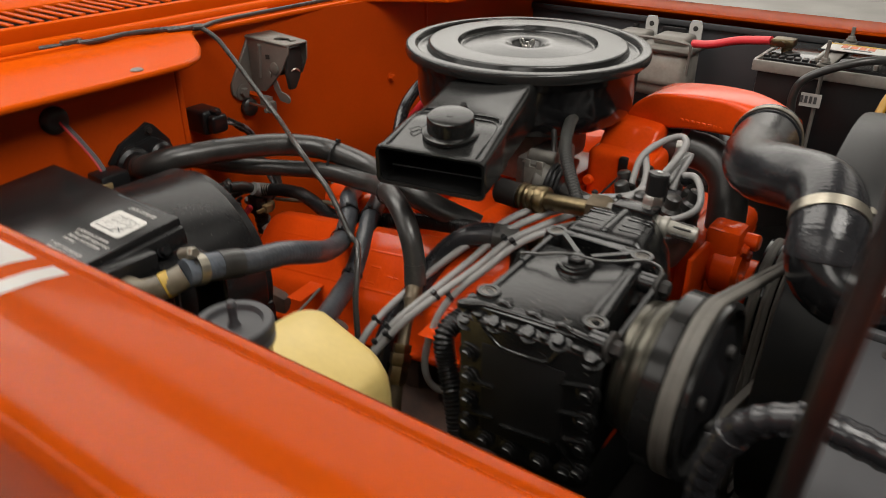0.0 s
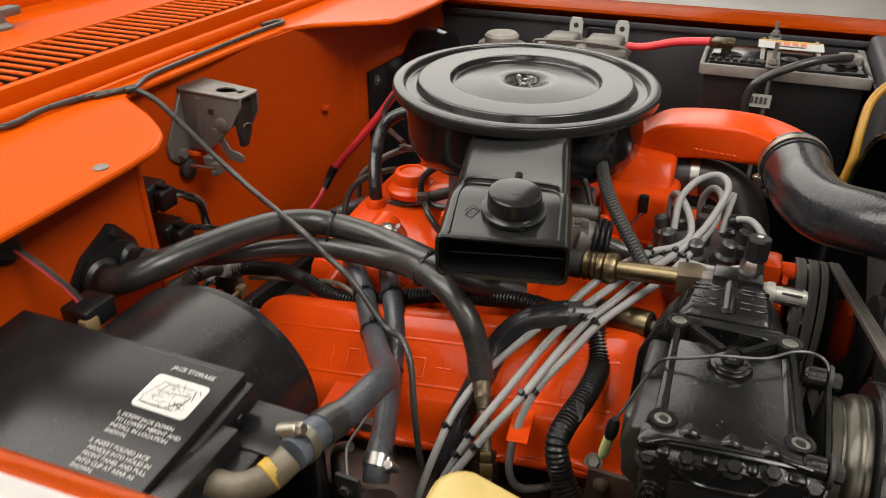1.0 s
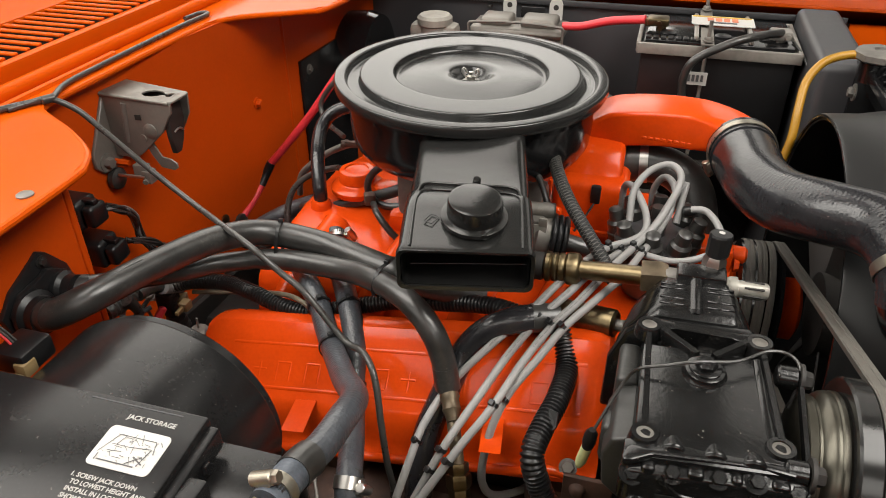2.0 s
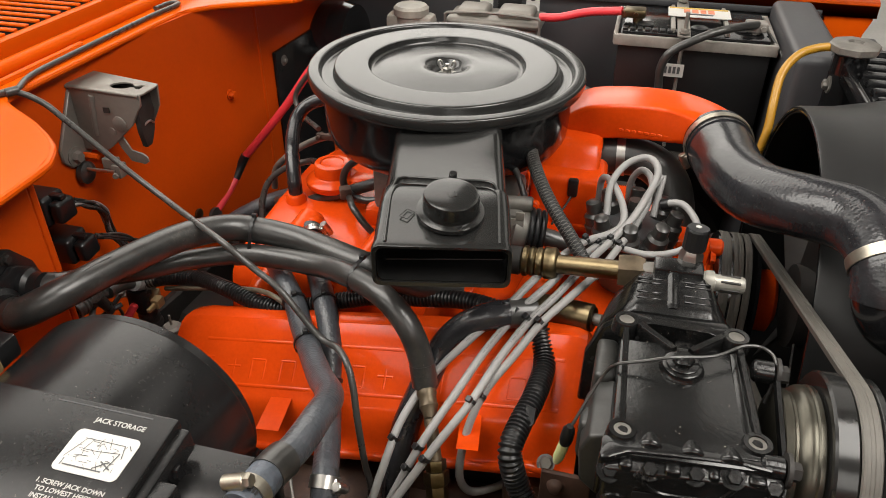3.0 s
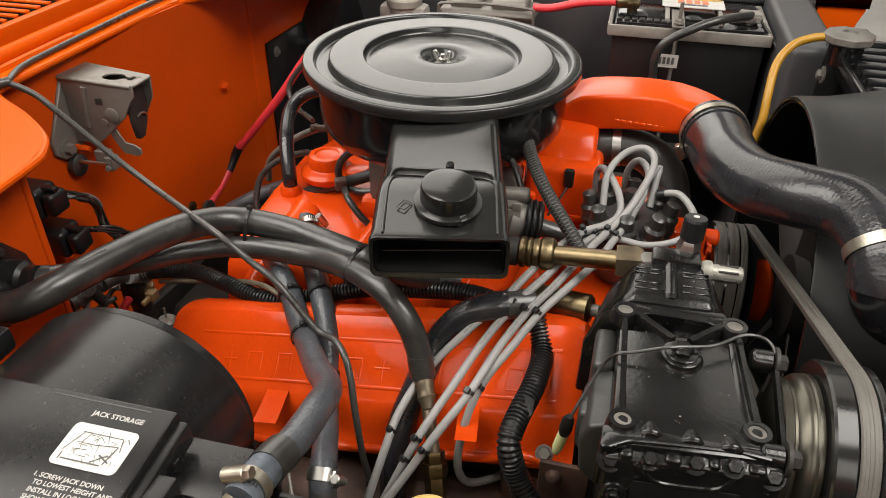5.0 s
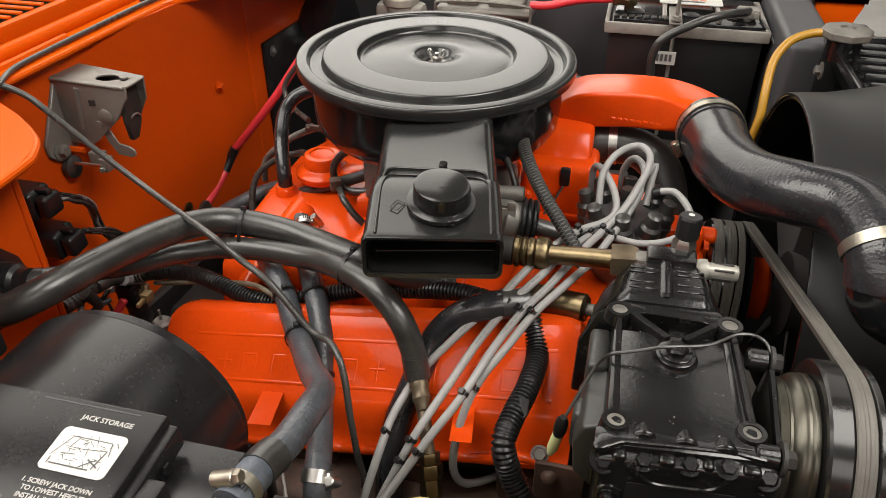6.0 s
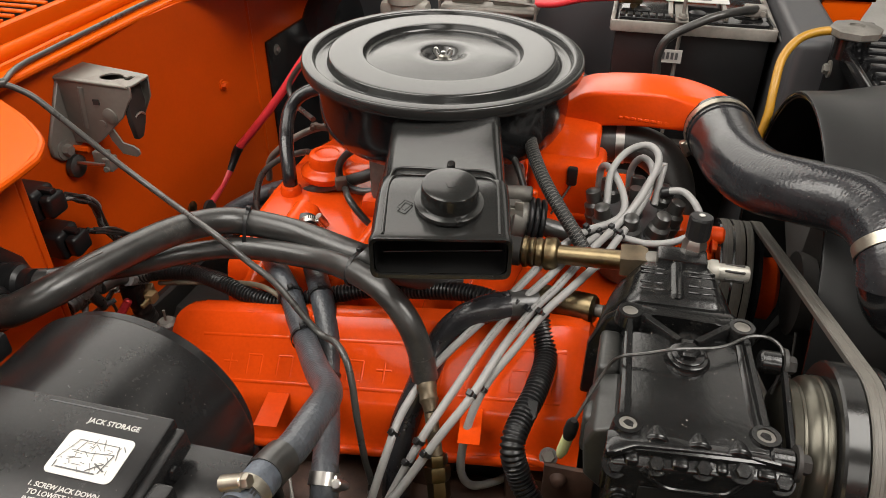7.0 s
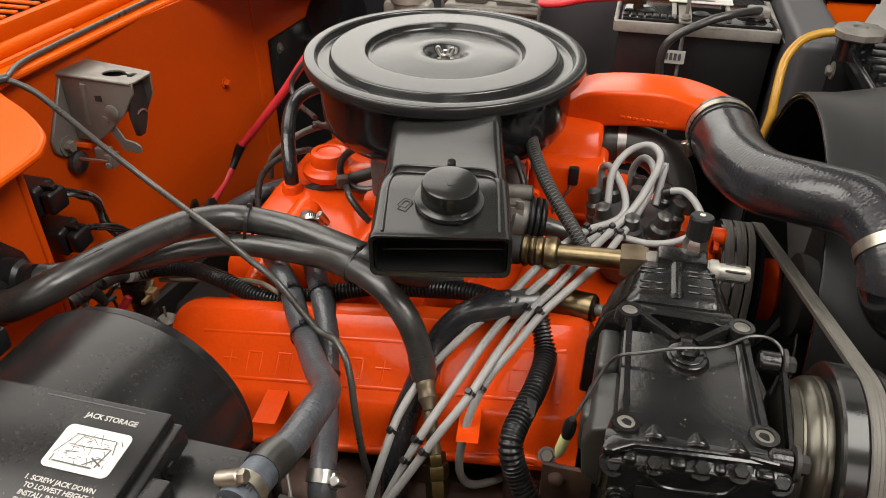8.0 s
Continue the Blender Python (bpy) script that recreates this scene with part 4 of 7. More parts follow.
for x, z in ((-0.3150, 0.9330), (-0.2860, 0.9405), (-0.2525, 0.9420), (-0.2255, 0.9440), (-0.1960, 0.9370)):
    part("plate_bolt", add(hexhead(on_plate(x, z, -0.0060), (0.02, -0.60, 0.80), 0.0064, 0.0085, 0.0086), lathe([(0.0105, 0), (0.0098, 0.002)], on_plate(x, z, -0.0070), (0.02, -0.60, 0.80), n=20)), BLACK_CAST, plate)
for x, z in [(-0.3085, 0.905 - 0.027 * k) for k in range(4)] + [(-0.1945, 0.906 - 0.029 * k) for k in range(4)] + [(-0.2900, 0.8115), (-0.2631, 0.8125), (-0.2318, 0.8135), (-0.2071, 0.8130)]:
    lug = part("plate_lug", lathe([(0.0110, 0), (0.0100, 0.0045), (0.0085, 0.0055)], on_plate(x, z, -0.003), (0.078, -1, 0), n=20), BLACK_CAST, plate)
    part("plate_bolt", hexhead(on_plate(x, z, 0.0025), (0.078, -1, 0), 0.0056, 0.0055, 0.0072), BLACK_CAST, lug)
# cylinder head: a faceted dome with low ridges either side of a boss
def head_ring(y, grow, top):
    """Section of the cylinder head across the car."""
    pts = [(-0.074, 0.84), (-0.074, 0.898), (-0.066, 0.930), (-0.044, top - 0.006), (-0.036, top), (0.034, top + 0.002), (0.042, top - 0.004), (0.062, 0.930), (0.070, 0.898), (0.070, 0.84)]
    return [V(-0.271 + u * grow, y, v) for u, v in pts]


head = part("cylinder_head", bevel(loft([head_ring(0.630, 1.0, 0.9590), head_ring(0.640, 0.99, 0.9630), head_ring(0.672, 0.90, 0.9660), head_ring(0.690, 0.82, 0.9640), head_ring(0.700, 0.76, 0.9560)]), 0.0022, 2), BLACK_CAST, york, "black ridged cylinder head")
part("valve_flange", prism([(-0.348, 0.84), (-0.347, 0.905), (-0.334, 0.938), (-0.312, 0.9570), (-0.222, 0.9600), (-0.204, 0.940), (-0.195, 0.89), (-0.197, 0.84)], 0.6205, 0.6310, "y", 0.003), BLACK_CAST, york)
for k, y in enumerate((0.646, 0.655, 0.669, 0.676)):
    z = (0.9642, 0.9650, 0.9664, 0.9664)[k]
    part("ridge", box((-0.306, y - 0.0014, z - 0.006), (-0.281, y + 0.0014, z + 0.0006), 0.0008, 1), BLACK_CAST, head)
    part("ridge", box((-0.262, y - 0.0014, z - 0.005), (-0.237, y + 0.0014, z + 0.0020), 0.0008, 1), BLACK_CAST, head)
part("port_boss", add(rod((-0.272, 0.636, 0.9585), (-0.272, 0.694, 0.9600), 0.0085, 0.0095, n=20, bev=0.003)), BLACK_CAST, head)
# side studs and strap
for y, z in ((0.572, 0.9585), (0.4755, 0.9475)):
    sd = part("side_stud", add(rod((-0.206, y, z), (-0.188, y, z), 0.0098, n=20, bev=0.002)), BLACK_CAST, york)
    part("nut", add(lathe([(0.0135, 0), (0.0135, 0.003)], (-0.188, y, z), (1, 0, 0), 24), hexhead((-0.185, y, z), (1, 0, 0), 0.0078, 0.008)), DARK, sd)
part("strap", loft([[V(x, 0.572 + 0.006, 0.9585), V(x, 0.572, 0.9585 + 0.006), V(x, 0.4755 - 0.004, 0.9400 + 0.006), V(x, 0.4755 - 0.005, 0.9400 - 0.006)] for x in (-0.1890, -0.1855)]), BLACK_CAST, york)
# clutch pulley on the shaft
PY, PZ = 0.533, 0.8980
pul = part("clutch_pulley", lathe([(0.0, -0.016), (0.036, -0.016), (0.0560, -0.0145), (0.0600, -0.0120), (0.0608, -0.0060), (0.0596, -0.0048), (0.0596, -0.0028), (0.0620, -0.0010), (0.0650, 0.0030), (0.0662, 0.0070), (0.0656, 0.0100), (0.0668, 0.0115), (0.0668, 0.0150), (0.065, 0.017)], (-0.172, PY, PZ), (1, 0, 0), 96, False), ZINC_PALE, york, "pale zinc-plated clutch coil housing", 30)
part("pulley_rim", lathe([(0.064, 0.0170), (0.0785, 0.0170), (0.0805, 0.0190), (0.0805, 0.0330), (0.0790, 0.0345), (0.0705, 0.0390), (0.0705, 0.0460), (0.0790, 0.0510), (0.0805, 0.0525), (0.0805, 0.0565), (0.075, 0.0580), (0.072, 0.052), (0.064, 0.048), (0.0, 0.048)], (-0.172, PY, PZ), (1, 0, 0), 96, False), PULLEY, pul, "dark polished pulley rim", 30)
fp = part("face_plate", lathe([(0.060, 0.0), (0.060, 0.006), (0.054, 0.0075), (0.030, 0.0085), (0.022, 0.014), (0, 0.014)], (-0.122, PY, PZ), (1, 0, 0), 64), BLACK_GLOSS, pul)
for k in range(3):
    a = radians(40 + 120 * k)
    part("rivet", lathe([(0.007, 0), (0.006, 0.004), (0, 0.005)], (-0.1145, PY + 0.040 * math.cos(a), PZ + 0.040 * math.sin(a)), (1, 0, 0), 16), DARK, fp)

# ---- belts and pulleys at the front of the engine ----
CY, CZ, CR = 1.010, 0.735, 0.088
crank = thing("fan_pulley", "black multi-groove pulley at the front of the engine", "pulley", (-0.145, CY, CZ - CR))
part("sheave", lathe([(0.0, 0.0)] + [(r, h) for k in range(3) for r, h in ((CR, 0.002 + 0.020 * k), (CR, 0.006 + 0.020 * k), (CR - 0.008, 0.009 + 0.020 * k), (CR - 0.008, 0.015 + 0.020 * k), (CR, 0.018 + 0.020 * k))] + [(0.0, 0.064)], (-0.186, CY, CZ), (1, 0, 0), 72, False), BLACK_GLOSS, crank, "black grooved sheave", 30)
part("hub", lathe([(0.046, 0), (0.046, 0.024), (0.038, 0.030), (0, 0.030)], (-0.122, CY, CZ - 0.005), (1, 0, 0), 48), ENGINE, crank, "red-orange fan hub")


def belt_loop(name, x, c0, r0, c1, r1, width, label):
    """A V-belt round two pulleys in one plane across the car."""
    c0, c1 = V(x, *c0), V(x, *c1)
    d = (c1 - c0)
    base = math.atan2(d.z, d.y)
    off = math.acos((r0 - r1) / d.length)
    pts = []
    for k in range(25):
        a = base + off + (math.tau - 2 * off) * k / 24
        pts.append((c0.y + math.cos(a) * r0, c0.z + math.sin(a) * r0, math.cos(a), math.sin(a)))
    for k in range(25):
        a = base - off + 2 * off * k / 24
        pts.append((c1.y + math.cos(a) * r1, c1.z + math.sin(a) * r1, math.cos(a), math.sin(a)))
    bm = bmesh.new()
    rows = []
    for y, z, ny, nz in pts:
        rows.append([bm.verts.new((x + dx, y + ny * dr, z + nz * dr)) for dx, dr in ((-width * 0.32, -0.0085), (-width / 2, -0.0005), (-width * 0.42, 0.001), (-width * 0.12, 0.0012), (-width * 0.08, 0.0004), (width * 0.08, 0.0004), (width * 0.12, 0.0012), (width * 0.42, 0.001), (width / 2, -0.0005), (width * 0.32, -0.0085))])
    n = len(rows[0])
    for a, b in zip(rows, rows[1:] + rows[:1]):
        for k in range(n):
            j = (k + 1) % n
            bm.faces.new((a[k], b[k], b[j], a[j]))
    bmesh.ops.recalc_face_normals(bm, faces=bm.faces[:])
    belt = solo(name, bm, BELT, label, "belt", "engine belts", sharp=40)
    for side_ in (-0.30, 0.30):
        line = [(x + side_ * width, y + ny * 0.0008, z + nz * 0.0008) for y, z, ny, nz in pts]
        part("worn_ridge", tube(line + line[:1], 0.00045, n=5, smooth_line=False), BELT, belt)
    return belt


belt_loop("drive_belt", -0.1295, (PY, PZ), 0.0800, (CY + 0.005, CZ), 0.0875, 0.0150, "worn grey rubber belt running to the compressor pulley")
belt_loop("drive_belt", -0.174, (CY, CZ), 0.0885, (1.22, 0.62), 0.06, 0.0135, "dark grey rubber belt on the fan pulley")
belt_loop("drive_belt", -0.1575, (CY, CZ), 0.0885, (0.95, 0.50), 0.075, 0.0135, "dark grey rubber belt on the fan pulley")
belt_loop("drive_belt", -0.1445, (CY, CZ), 0.0885, (0.95, 0.50), 0.075, 0.0095, "dark grey rubber belt on the fan pulley")
pump = part("water_pump", add(box((-0.300, 0.93, 0.66), (-0.225, 1.12, 0.83), 0.02, 3), rod((-0.24, 0.955, 0.80), (-0.200, 0.955, 0.80), 0.040, n=32, bev=0.006), rod((-0.24, 1.0, 0.745), (-0.186, 1.0, 0.745), 0.045, n=32, bev=0.006),
            box((-0.252, 0.925, 0.79), (-0.205, 0.972, 0.862), 0.008), rod((-0.248, 0.956, 0.842), (-0.186, 0.956, 0.842), 0.012, n=12, bev=0.003)), ENGINE, eng, "red-orange water pump casting")
for y, z in ((0.938, 0.835), (0.940, 0.79), (0.965, 0.815), (0.975, 0.76)):
    part("bolt", hexhead((-0.202, y, z), (1, 0, 0), 0.0075, 0.007, 0.0095), ENGINE, pump)
part("front_cover", add(box((-0.42, 0.74, 0.56), (-0.285, 1.20, 0.80), 0.02, 3), box((-0.50, 0.72, 0.735), (-0.29, 0.80, 0.80), 0.01)), ENGINE, eng)
part("alternator_arm", add(box((-0.25, 0.86, 0.74), (-0.242, 0.95, 0.84), 0.003), box((-0.33, 0.76, 0.68), (-0.25, 0.82, 0.78), 0.01)), ENGINE, eng)

# ---- water outlet casting and big upper hose ----
def duct(points, w, h, r, width_way=(0, 1, 0)):
    """A casting of rounded rectangular section along a smooth line."""
    L = spline(points, 0.006)
    rows = []
    for i, p in enumerate(L):
        t = (L[min(i + 1, len(L) - 1)] - L[max(i - 1, 0)]).normalized()
        u = (V(width_way) - t * V(width_way).dot(t)).normalized()
        v = u.cross(t)
        f = i / (len(L) - 1)
        rows.append([p + u * a + v * b for a, b in round_rect(w(f), h(f), r(f), 5)])
    return loft(rows)


out = part("water_outlet", duct([(-0.4369, 1.0864, 0.7962), (-0.4391, 1.0864, 0.8502), (-0.4369, 1.0864, 0.8913), (-0.4227, 1.0834, 0.9289), (-0.3934, 1.0771, 0.9618), (-0.3654, 1.0711, 0.9731), (-0.3132, 1.0615, 0.9810), (-0.2660, 1.0516, 0.9830), (-0.2307, 1.0402, 0.9800), (-0.2060, 1.0261, 0.9740)], lambda f: 0.084 - 0.010 * f, lambda f: 0.056 - 0.008 * f, lambda f: 0.0060 + 0.018 * max(f - 0.80, 0) / 0.20), ENGINE, eng, "red-orange cast water outlet elbow", 32)
for k in range(10):
    f_ = k / 9
    part("raised_bar", box((-0.0032, -0.0018, -0.0022), (0.0032, 0.003, 0.0022), 0.0008, 1, turn=Matrix.Translation((-0.342 + 0.078 * f_, 1.0285 - 0.0138 * f_, 0.9665 + 0.002 * f_)) @ Matrix.Rotation(-0.18, 4, "Z")), ENGINE, out, "" if k else "raised casting mark")
part("outlet_body", add(box((-0.462, 1.010, 0.79), (-0.372, 1.125, 0.915), 0.012, 3), box((-0.456, 0.962, 0.76), (-0.352, 1.040, 0.920), 0.014, 4), box((-0.464, 0.956, 0.835), (-0.348, 1.040, 0.846), 0.004, 2), rod((-0.414, 0.966, 0.82), (-0.414, 0.980, 0.915), 0.012, n=18, bev=0.004), rod((-0.446, 0.962, 0.87), (-0.446, 0.952, 0.87), 0.008, n=14, bev=0.002), prism([(0.975, 0.905), (1.01, 0.950), (1.05, 0.955), (1.05, 0.89)], -0.450, -0.364, "x", 0.008)), ENGINE, eng)
part("sender", add(box((-0.4022, 0.9584, 0.8889), (-0.3882, 0.9713, 0.9159), 0.003), rod((-0.3958, 0.9659, 0.8889), (-0.3958, 0.9713, 0.8782), 0.003, n=8)), BLACK_PLASTIC, eng, "small black sender plug")
HOSE = [(-0.218, 1.018, 0.972), (-0.214, 0.990, 0.9715), (-0.209, 0.948, 0.974), (-0.203, 0.902, 0.978), (-0.182, 0.846, 0.986), (-0.144, 0.798, 1.002), (-0.108, 0.767, 1.010), (-0.091, 0.736, 1.009), (-0.083, 0.707, 0.999), (-0.079, 0.691, 0.983), (-0.078, 0.687, 0.973)]
rh = solo("radiator_hose", tube(HOSE, lambda f: 0.0420 - 0.0085 * min(f / 0.65, 1.0), n=40, rib=0.000035, pitch=0.0046), RUBBER_WRAP, "thick shiny black moulded upper radiator hose", "hose")
part("end_cuff", tube(spline(HOSE)[:9], 0.0424, n=40, rib=0.00003, pitch=0.0040), RUBBER_WRAP, rh, "ribbed hose end")
part("end_cuff", tube(spline(HOSE)[-5:], 0.0345, n=40), RUBBER_WRAP, rh)



def band_clamp(name, at, axis, r, width, screw, label, mat=None, big=1.0):
    """A worm-drive hose clamp round a hose; screw: the way its housing points."""
    axis, screw = V(axis).normalized(), V(screw).normalized()
    th = thing(name, label, "hose clamp", at, "hose clamps")
    band = part("band", lathe([(r, -width / 2), (r + 0.0013, -width / 2), (r + 0.0013, width / 2), (r, width / 2)], at, axis, 48, False), mat or STEEL, th, "steel band", 30)
    p = V(at) + screw * (r + 0.004)
    s = axis.cross(screw).normalized()
    part("screw_housing", add(rod(p - s * 0.009 * big, p + s * 0.008 * big, 0.0052 * big, n=14, bev=0.001), box((-0.0065, -width / 2 - 0.001, -0.003), (0.0065, width / 2 + 0.001, 0.002), 0.001, turn=Matrix.Translation(p - screw * 0.003) @ Matrix((s, axis, s.cross(axis))).transposed().to_4x4())), mat or STEEL, th)
    part("screw_head", hexhead(p + s * 0.008 * big, s, 0.0048 * big, 0.005), mat or STEEL, th)
    for k in range(14):
        a = radians(-65 + 10 * k)
        d = (Matrix.Rotation(a, 3, axis) @ screw)
        t = axis.cross(d)
        q = V(at) + d * (r + 0.0014)
        part("slot", loft([[q + t * u + axis * v + d * h for u, v in ((-0.0009, -width * 0.3), (0.0009, -width * 0.3), (0.0009, width * 0.3), (-0.0009, width * 0.3))] for h in (-0.0002, 0.0002)]), DARK, band) if abs(k - 6.5) > 2 else None
    return th


band_clamp("hose_clamp", (-0.2155, 1.0000, 0.9717), (0.12, -0.98, 0.03), 0.0428, 0.012, (-0.86, -0.25, -0.45), "worn brass-coloured worm-drive hose clamp", NICKEL)
band_clamp("hose_clamp", (-0.0840, 0.7105, 1.0010), (0.20, -0.84, -0.50), 0.0338, 0.0115, (0.6, 0.7, 0), "worn nickel hose clamp on the radiator hose", NICKEL)
solo("radiator_pipe", tube([(-0.080, 0.695, 0.988), (-0.076, 0.684, 0.966), (-0.060, 0.680, 0.951), (-0.034, 0.686, 0.944), (0.020, 0.705, 0.938), (0.105, 0.715, 0.935)], 0.0325, n=32), BLACK_GLOSS, "gloss black painted radiator pipe", "pipe")
solo("bypass_hose", tube([(-0.3728, 1.0541, 0.9111), (-0.3399, 1.0541, 0.9163), (-0.2987, 1.0490, 0.9142), (-0.2657, 1.0335, 0.8936), (-0.2513, 1.0129, 0.8565), (-0.2472, 0.9975, 0.8030)], 0.0275, n=28), RUBBER, "black rubber bypass elbow hose", "hose")
band_clamp("hose_clamp", (-0.3368, 1.0541, 0.9163), (1, 0, 0.08), 0.0282, 0.012, (0, 0.5, -0.8), "bright steel slotted hose clamp")

# ---- distributor ----
di = thing("distributor", "black distributor cap with rubber-booted leads", "distributor", (-0.3096, 0.8935, 0.8205))
part("cap", lathe([(0.052, 0), (0.054, 0.004), (0.054, 0.012), (0.050, 0.016), (0.048, 0.030), (0.044, 0.038), (0.0, 0.040)], (-0.3096, 0.8914, 0.8581), (-0.05, -0.12, 1), n=48), CAP_GREY, di, "dusty grey moulded cap")
part("housing", lathe([(0.035, 0), (0.045, 0.02), (0.050, 0.03), (0.050, 0.05)], (-0.3096, 0.8989, 0.8054), n=40), CAST, di, "grey cast distributor housing")
for k in range(8):
    a = radians(22 + 45 * k + 20)
    c = V(-0.3118 + 0.042 * math.cos(a), 0.8892 + 0.042 * math.sin(a), 0.8828)
    bt = part("boot", lathe([(0.0150, 0), (0.0155, 0.010), (0.0138, 0.012), (0.0138, 0.024), (0.0100, 0.028), (0.0092, 0.042), (0.0062, 0.044)], c, (math.cos(a) * 0.25, math.sin(a) * 0.25, 1), n=18), RUBBER, di, "black rubber boot")
part("boot", lathe([(0.0125, 0), (0.0120, 0.020), (0.0085, 0.024), (0.0080, 0.040)], (-0.3118, 0.8892, 0.8957), n=18), RUBBER, di)
part("coil_terminal", add(rod((-0.2817, 0.8860, 0.9344), (-0.2688, 0.8828, 0.9409), 0.0075, n=14, bev=0.002)), BLACK_PLASTIC, di)

# ---- grey plug leads and their ties ----
LEADS = {
    "a": [(-0.3451, 0.8766, 0.9161), (-0.3451, 0.9004, 0.9472), (-0.3297, 0.9280, 0.9638), (-0.3064, 0.9313, 0.9748), (-0.2921, 0.9114, 0.9737), (-0.2932, 0.8915, 0.9615), (-0.3100, 0.8610, 0.9308), (-0.3354, 0.8202, 0.9137), (-0.3575, 0.7644, 0.9158), (-0.3860, 0.7004, 0.9077), (-0.4080, 0.6700, 0.8940), (-0.4310, 0.6400, 0.8660), (-0.4530, 0.5860, 0.8420), (-0.4780, 0.5530, 0.8120), (-0.5030, 0.5300, 0.7720), (-0.5350, 0.5100, 0.7150), (-0.5500, 0.5200, 0.6700)],
    "b": [(-0.3584, 0.9446, 0.8986), (-0.3573, 0.9424, 0.9317), (-0.3451, 0.9136, 0.9450), (-0.3275, 0.8794, 0.9323), (-0.3243, 0.8542, 0.9191), (-0.3386, 0.8339, 0.9143), (-0.3643, 0.8103, 0.9144), (-0.3934, 0.7549, 0.9187), (-0.4142, 0.7091, 0.9155), (-0.4360, 0.6780, 0.8990), (-0.4700, 0.6520, 0.8680), (-0.5080, 0.6250, 0.8260), (-0.5280, 0.5850, 0.7980), (-0.5340, 0.5500, 0.7760), (-0.5450, 0.5250, 0.7300), (-0.5600, 0.5200, 0.6700)],
    "c": [(-0.3186, 0.9556, 0.8875), (-0.3197, 0.9556, 0.9262), (-0.3087, 0.9446, 0.9505), (-0.2965, 0.9313, 0.9472), (-0.2943, 0.9004, 0.9383), (-0.3078, 0.8610, 0.9187), (-0.3269, 0.8143, 0.9068), (-0.3450, 0.7606, 0.9066), (-0.3710, 0.7027, 0.9075), (-0.3960, 0.6680, 0.8940), (-0.4180, 0.6400, 0.8680), (-0.4400, 0.6130, 0.8420), (-0.4520, 0.5920, 0.8150), (-0.4590, 0.5770, 0.7750), (-0.4590, 0.5730, 0.7380), (-0.4470, 0.5800, 0.7120), (-0.4200, 0.6000, 0.7060), (-0.4050, 0.6250, 0.7000)],
    "d": [(-0.2889, 0.8766, 0.9216), (-0.2855, 0.8982, 0.9494), (-0.2832, 0.9114, 0.9615), (-0.2943, 0.8948, 0.9527), (-0.3177, 0.8610, 0.9165), (-0.3494, 0.8202, 0.9051), (-0.3750, 0.7606, 0.9149), (-0.3961, 0.7078, 0.9147), (-0.4220, 0.6760, 0.8970), (-0.4500, 0.6480, 0.8620), (-0.4750, 0.6000, 0.8300), (-0.4960, 0.5600, 0.8020), (-0.5130, 0.5380, 0.7660), (-0.5350, 0.5200, 0.7100), (-0.5500, 0.5300, 0.6600)],
    "e": [(-0.2744, 0.8684, 0.9481), (-0.2586, 0.8621, 0.9523), (-0.2427, 0.8410, 0.9439), (-0.2385, 0.8252, 0.9281), (-0.2607, 0.8199, 0.9101), (-0.2913, 0.8178, 0.9027), (-0.3187, 0.8231, 0.9027), (-0.3451, 0.8304, 0.8996)],
}
for key in "abcde":
    if key in "abd":
        run = spline(LEADS[key], 0.0015)
        words = bmesh.new()
        for k, at_ in enumerate(range(len(run) * 45 // 100, len(run) * 60 // 100)):
            if k % 5 == 4:
                continue
            d = (run[at_ + 1] - run[at_ - 1]).normalized()
            u = (V(0.05, -0.55, 0.83) - d * d.dot(V(0.05, -0.55, 0.83))).normalized()
            add(words, box((-0.0005, -0.0008, 0.0043), (0.0005, 0.0008, 0.00465), turn=Matrix.Translation(run[at_]) @ Matrix((d, u.cross(d), u)).transposed().to_4x4()))
    lead = solo("plug_lead", tube(LEADS[key], 0.0045 if key != "e" else 0.0042, n=12, step=0.004), SILICONE, "grey silicone spark plug lead" if key != "e" else "grey silicone ignition coil lead", "spark plug lead", "spark plug leads")
    if key in "abd":
        part("print_bar", words, LEAD_PRINT, lead, "faint dark print")


def tie(at, axis, w, h, wide=None, label="black nylon cable tie with a square head"):
    """A cable tie: a flat band round a bundle with a small square head; wide: the way of its longer side."""
    axis = V(axis).normalized()
    u = V(wide) if wide is not None else V(0, 0, 1).cross(axis)
    u = (u - axis * u.dot(axis)).normalized()
    v = axis.cross(u)
    if v.z < 0:
        u, v = -u, -v
    m = Matrix.Translation(at) @ Matrix((u, v, axis)).transposed().to_4x4()
    th = thing("cable_tie", label, "cable tie", at, "cable ties")
    ring_ = round_rect(w, h, min(w, h) * 0.48, 5)
    inner = round_rect(w - 0.0022, h - 0.0022, min(w, h) * 0.48 - 0.001, 5)
    part("band", loft([[m @ V(p, q, z) for p, q in o] for o, z in ((inner, -0.0021), (ring_, -0.0021), (ring_, 0.0021), (inner, 0.0021))], False), BLACK_PLASTIC, th)
    part("head", box((-0.0032, h / 2 - 0.001, -0.0032), (0.0032, h / 2 + 0.0042, 0.0032), 0.0008, 1, turn=m), BLACK_PLASTIC, th)
    return th


wdir = V(-0.025, -0.035, -0.03)
for c, w_ in (((-0.436, 0.678, 0.899), 0.0105), ((-0.422, 0.676, 0.897), 0.0105), ((-0.410, 0.671, 0.895), 0.0105), ((-0.397, 0.669, 0.895), 0.0105)):
    tie(c, wdir, w_, 0.0105)
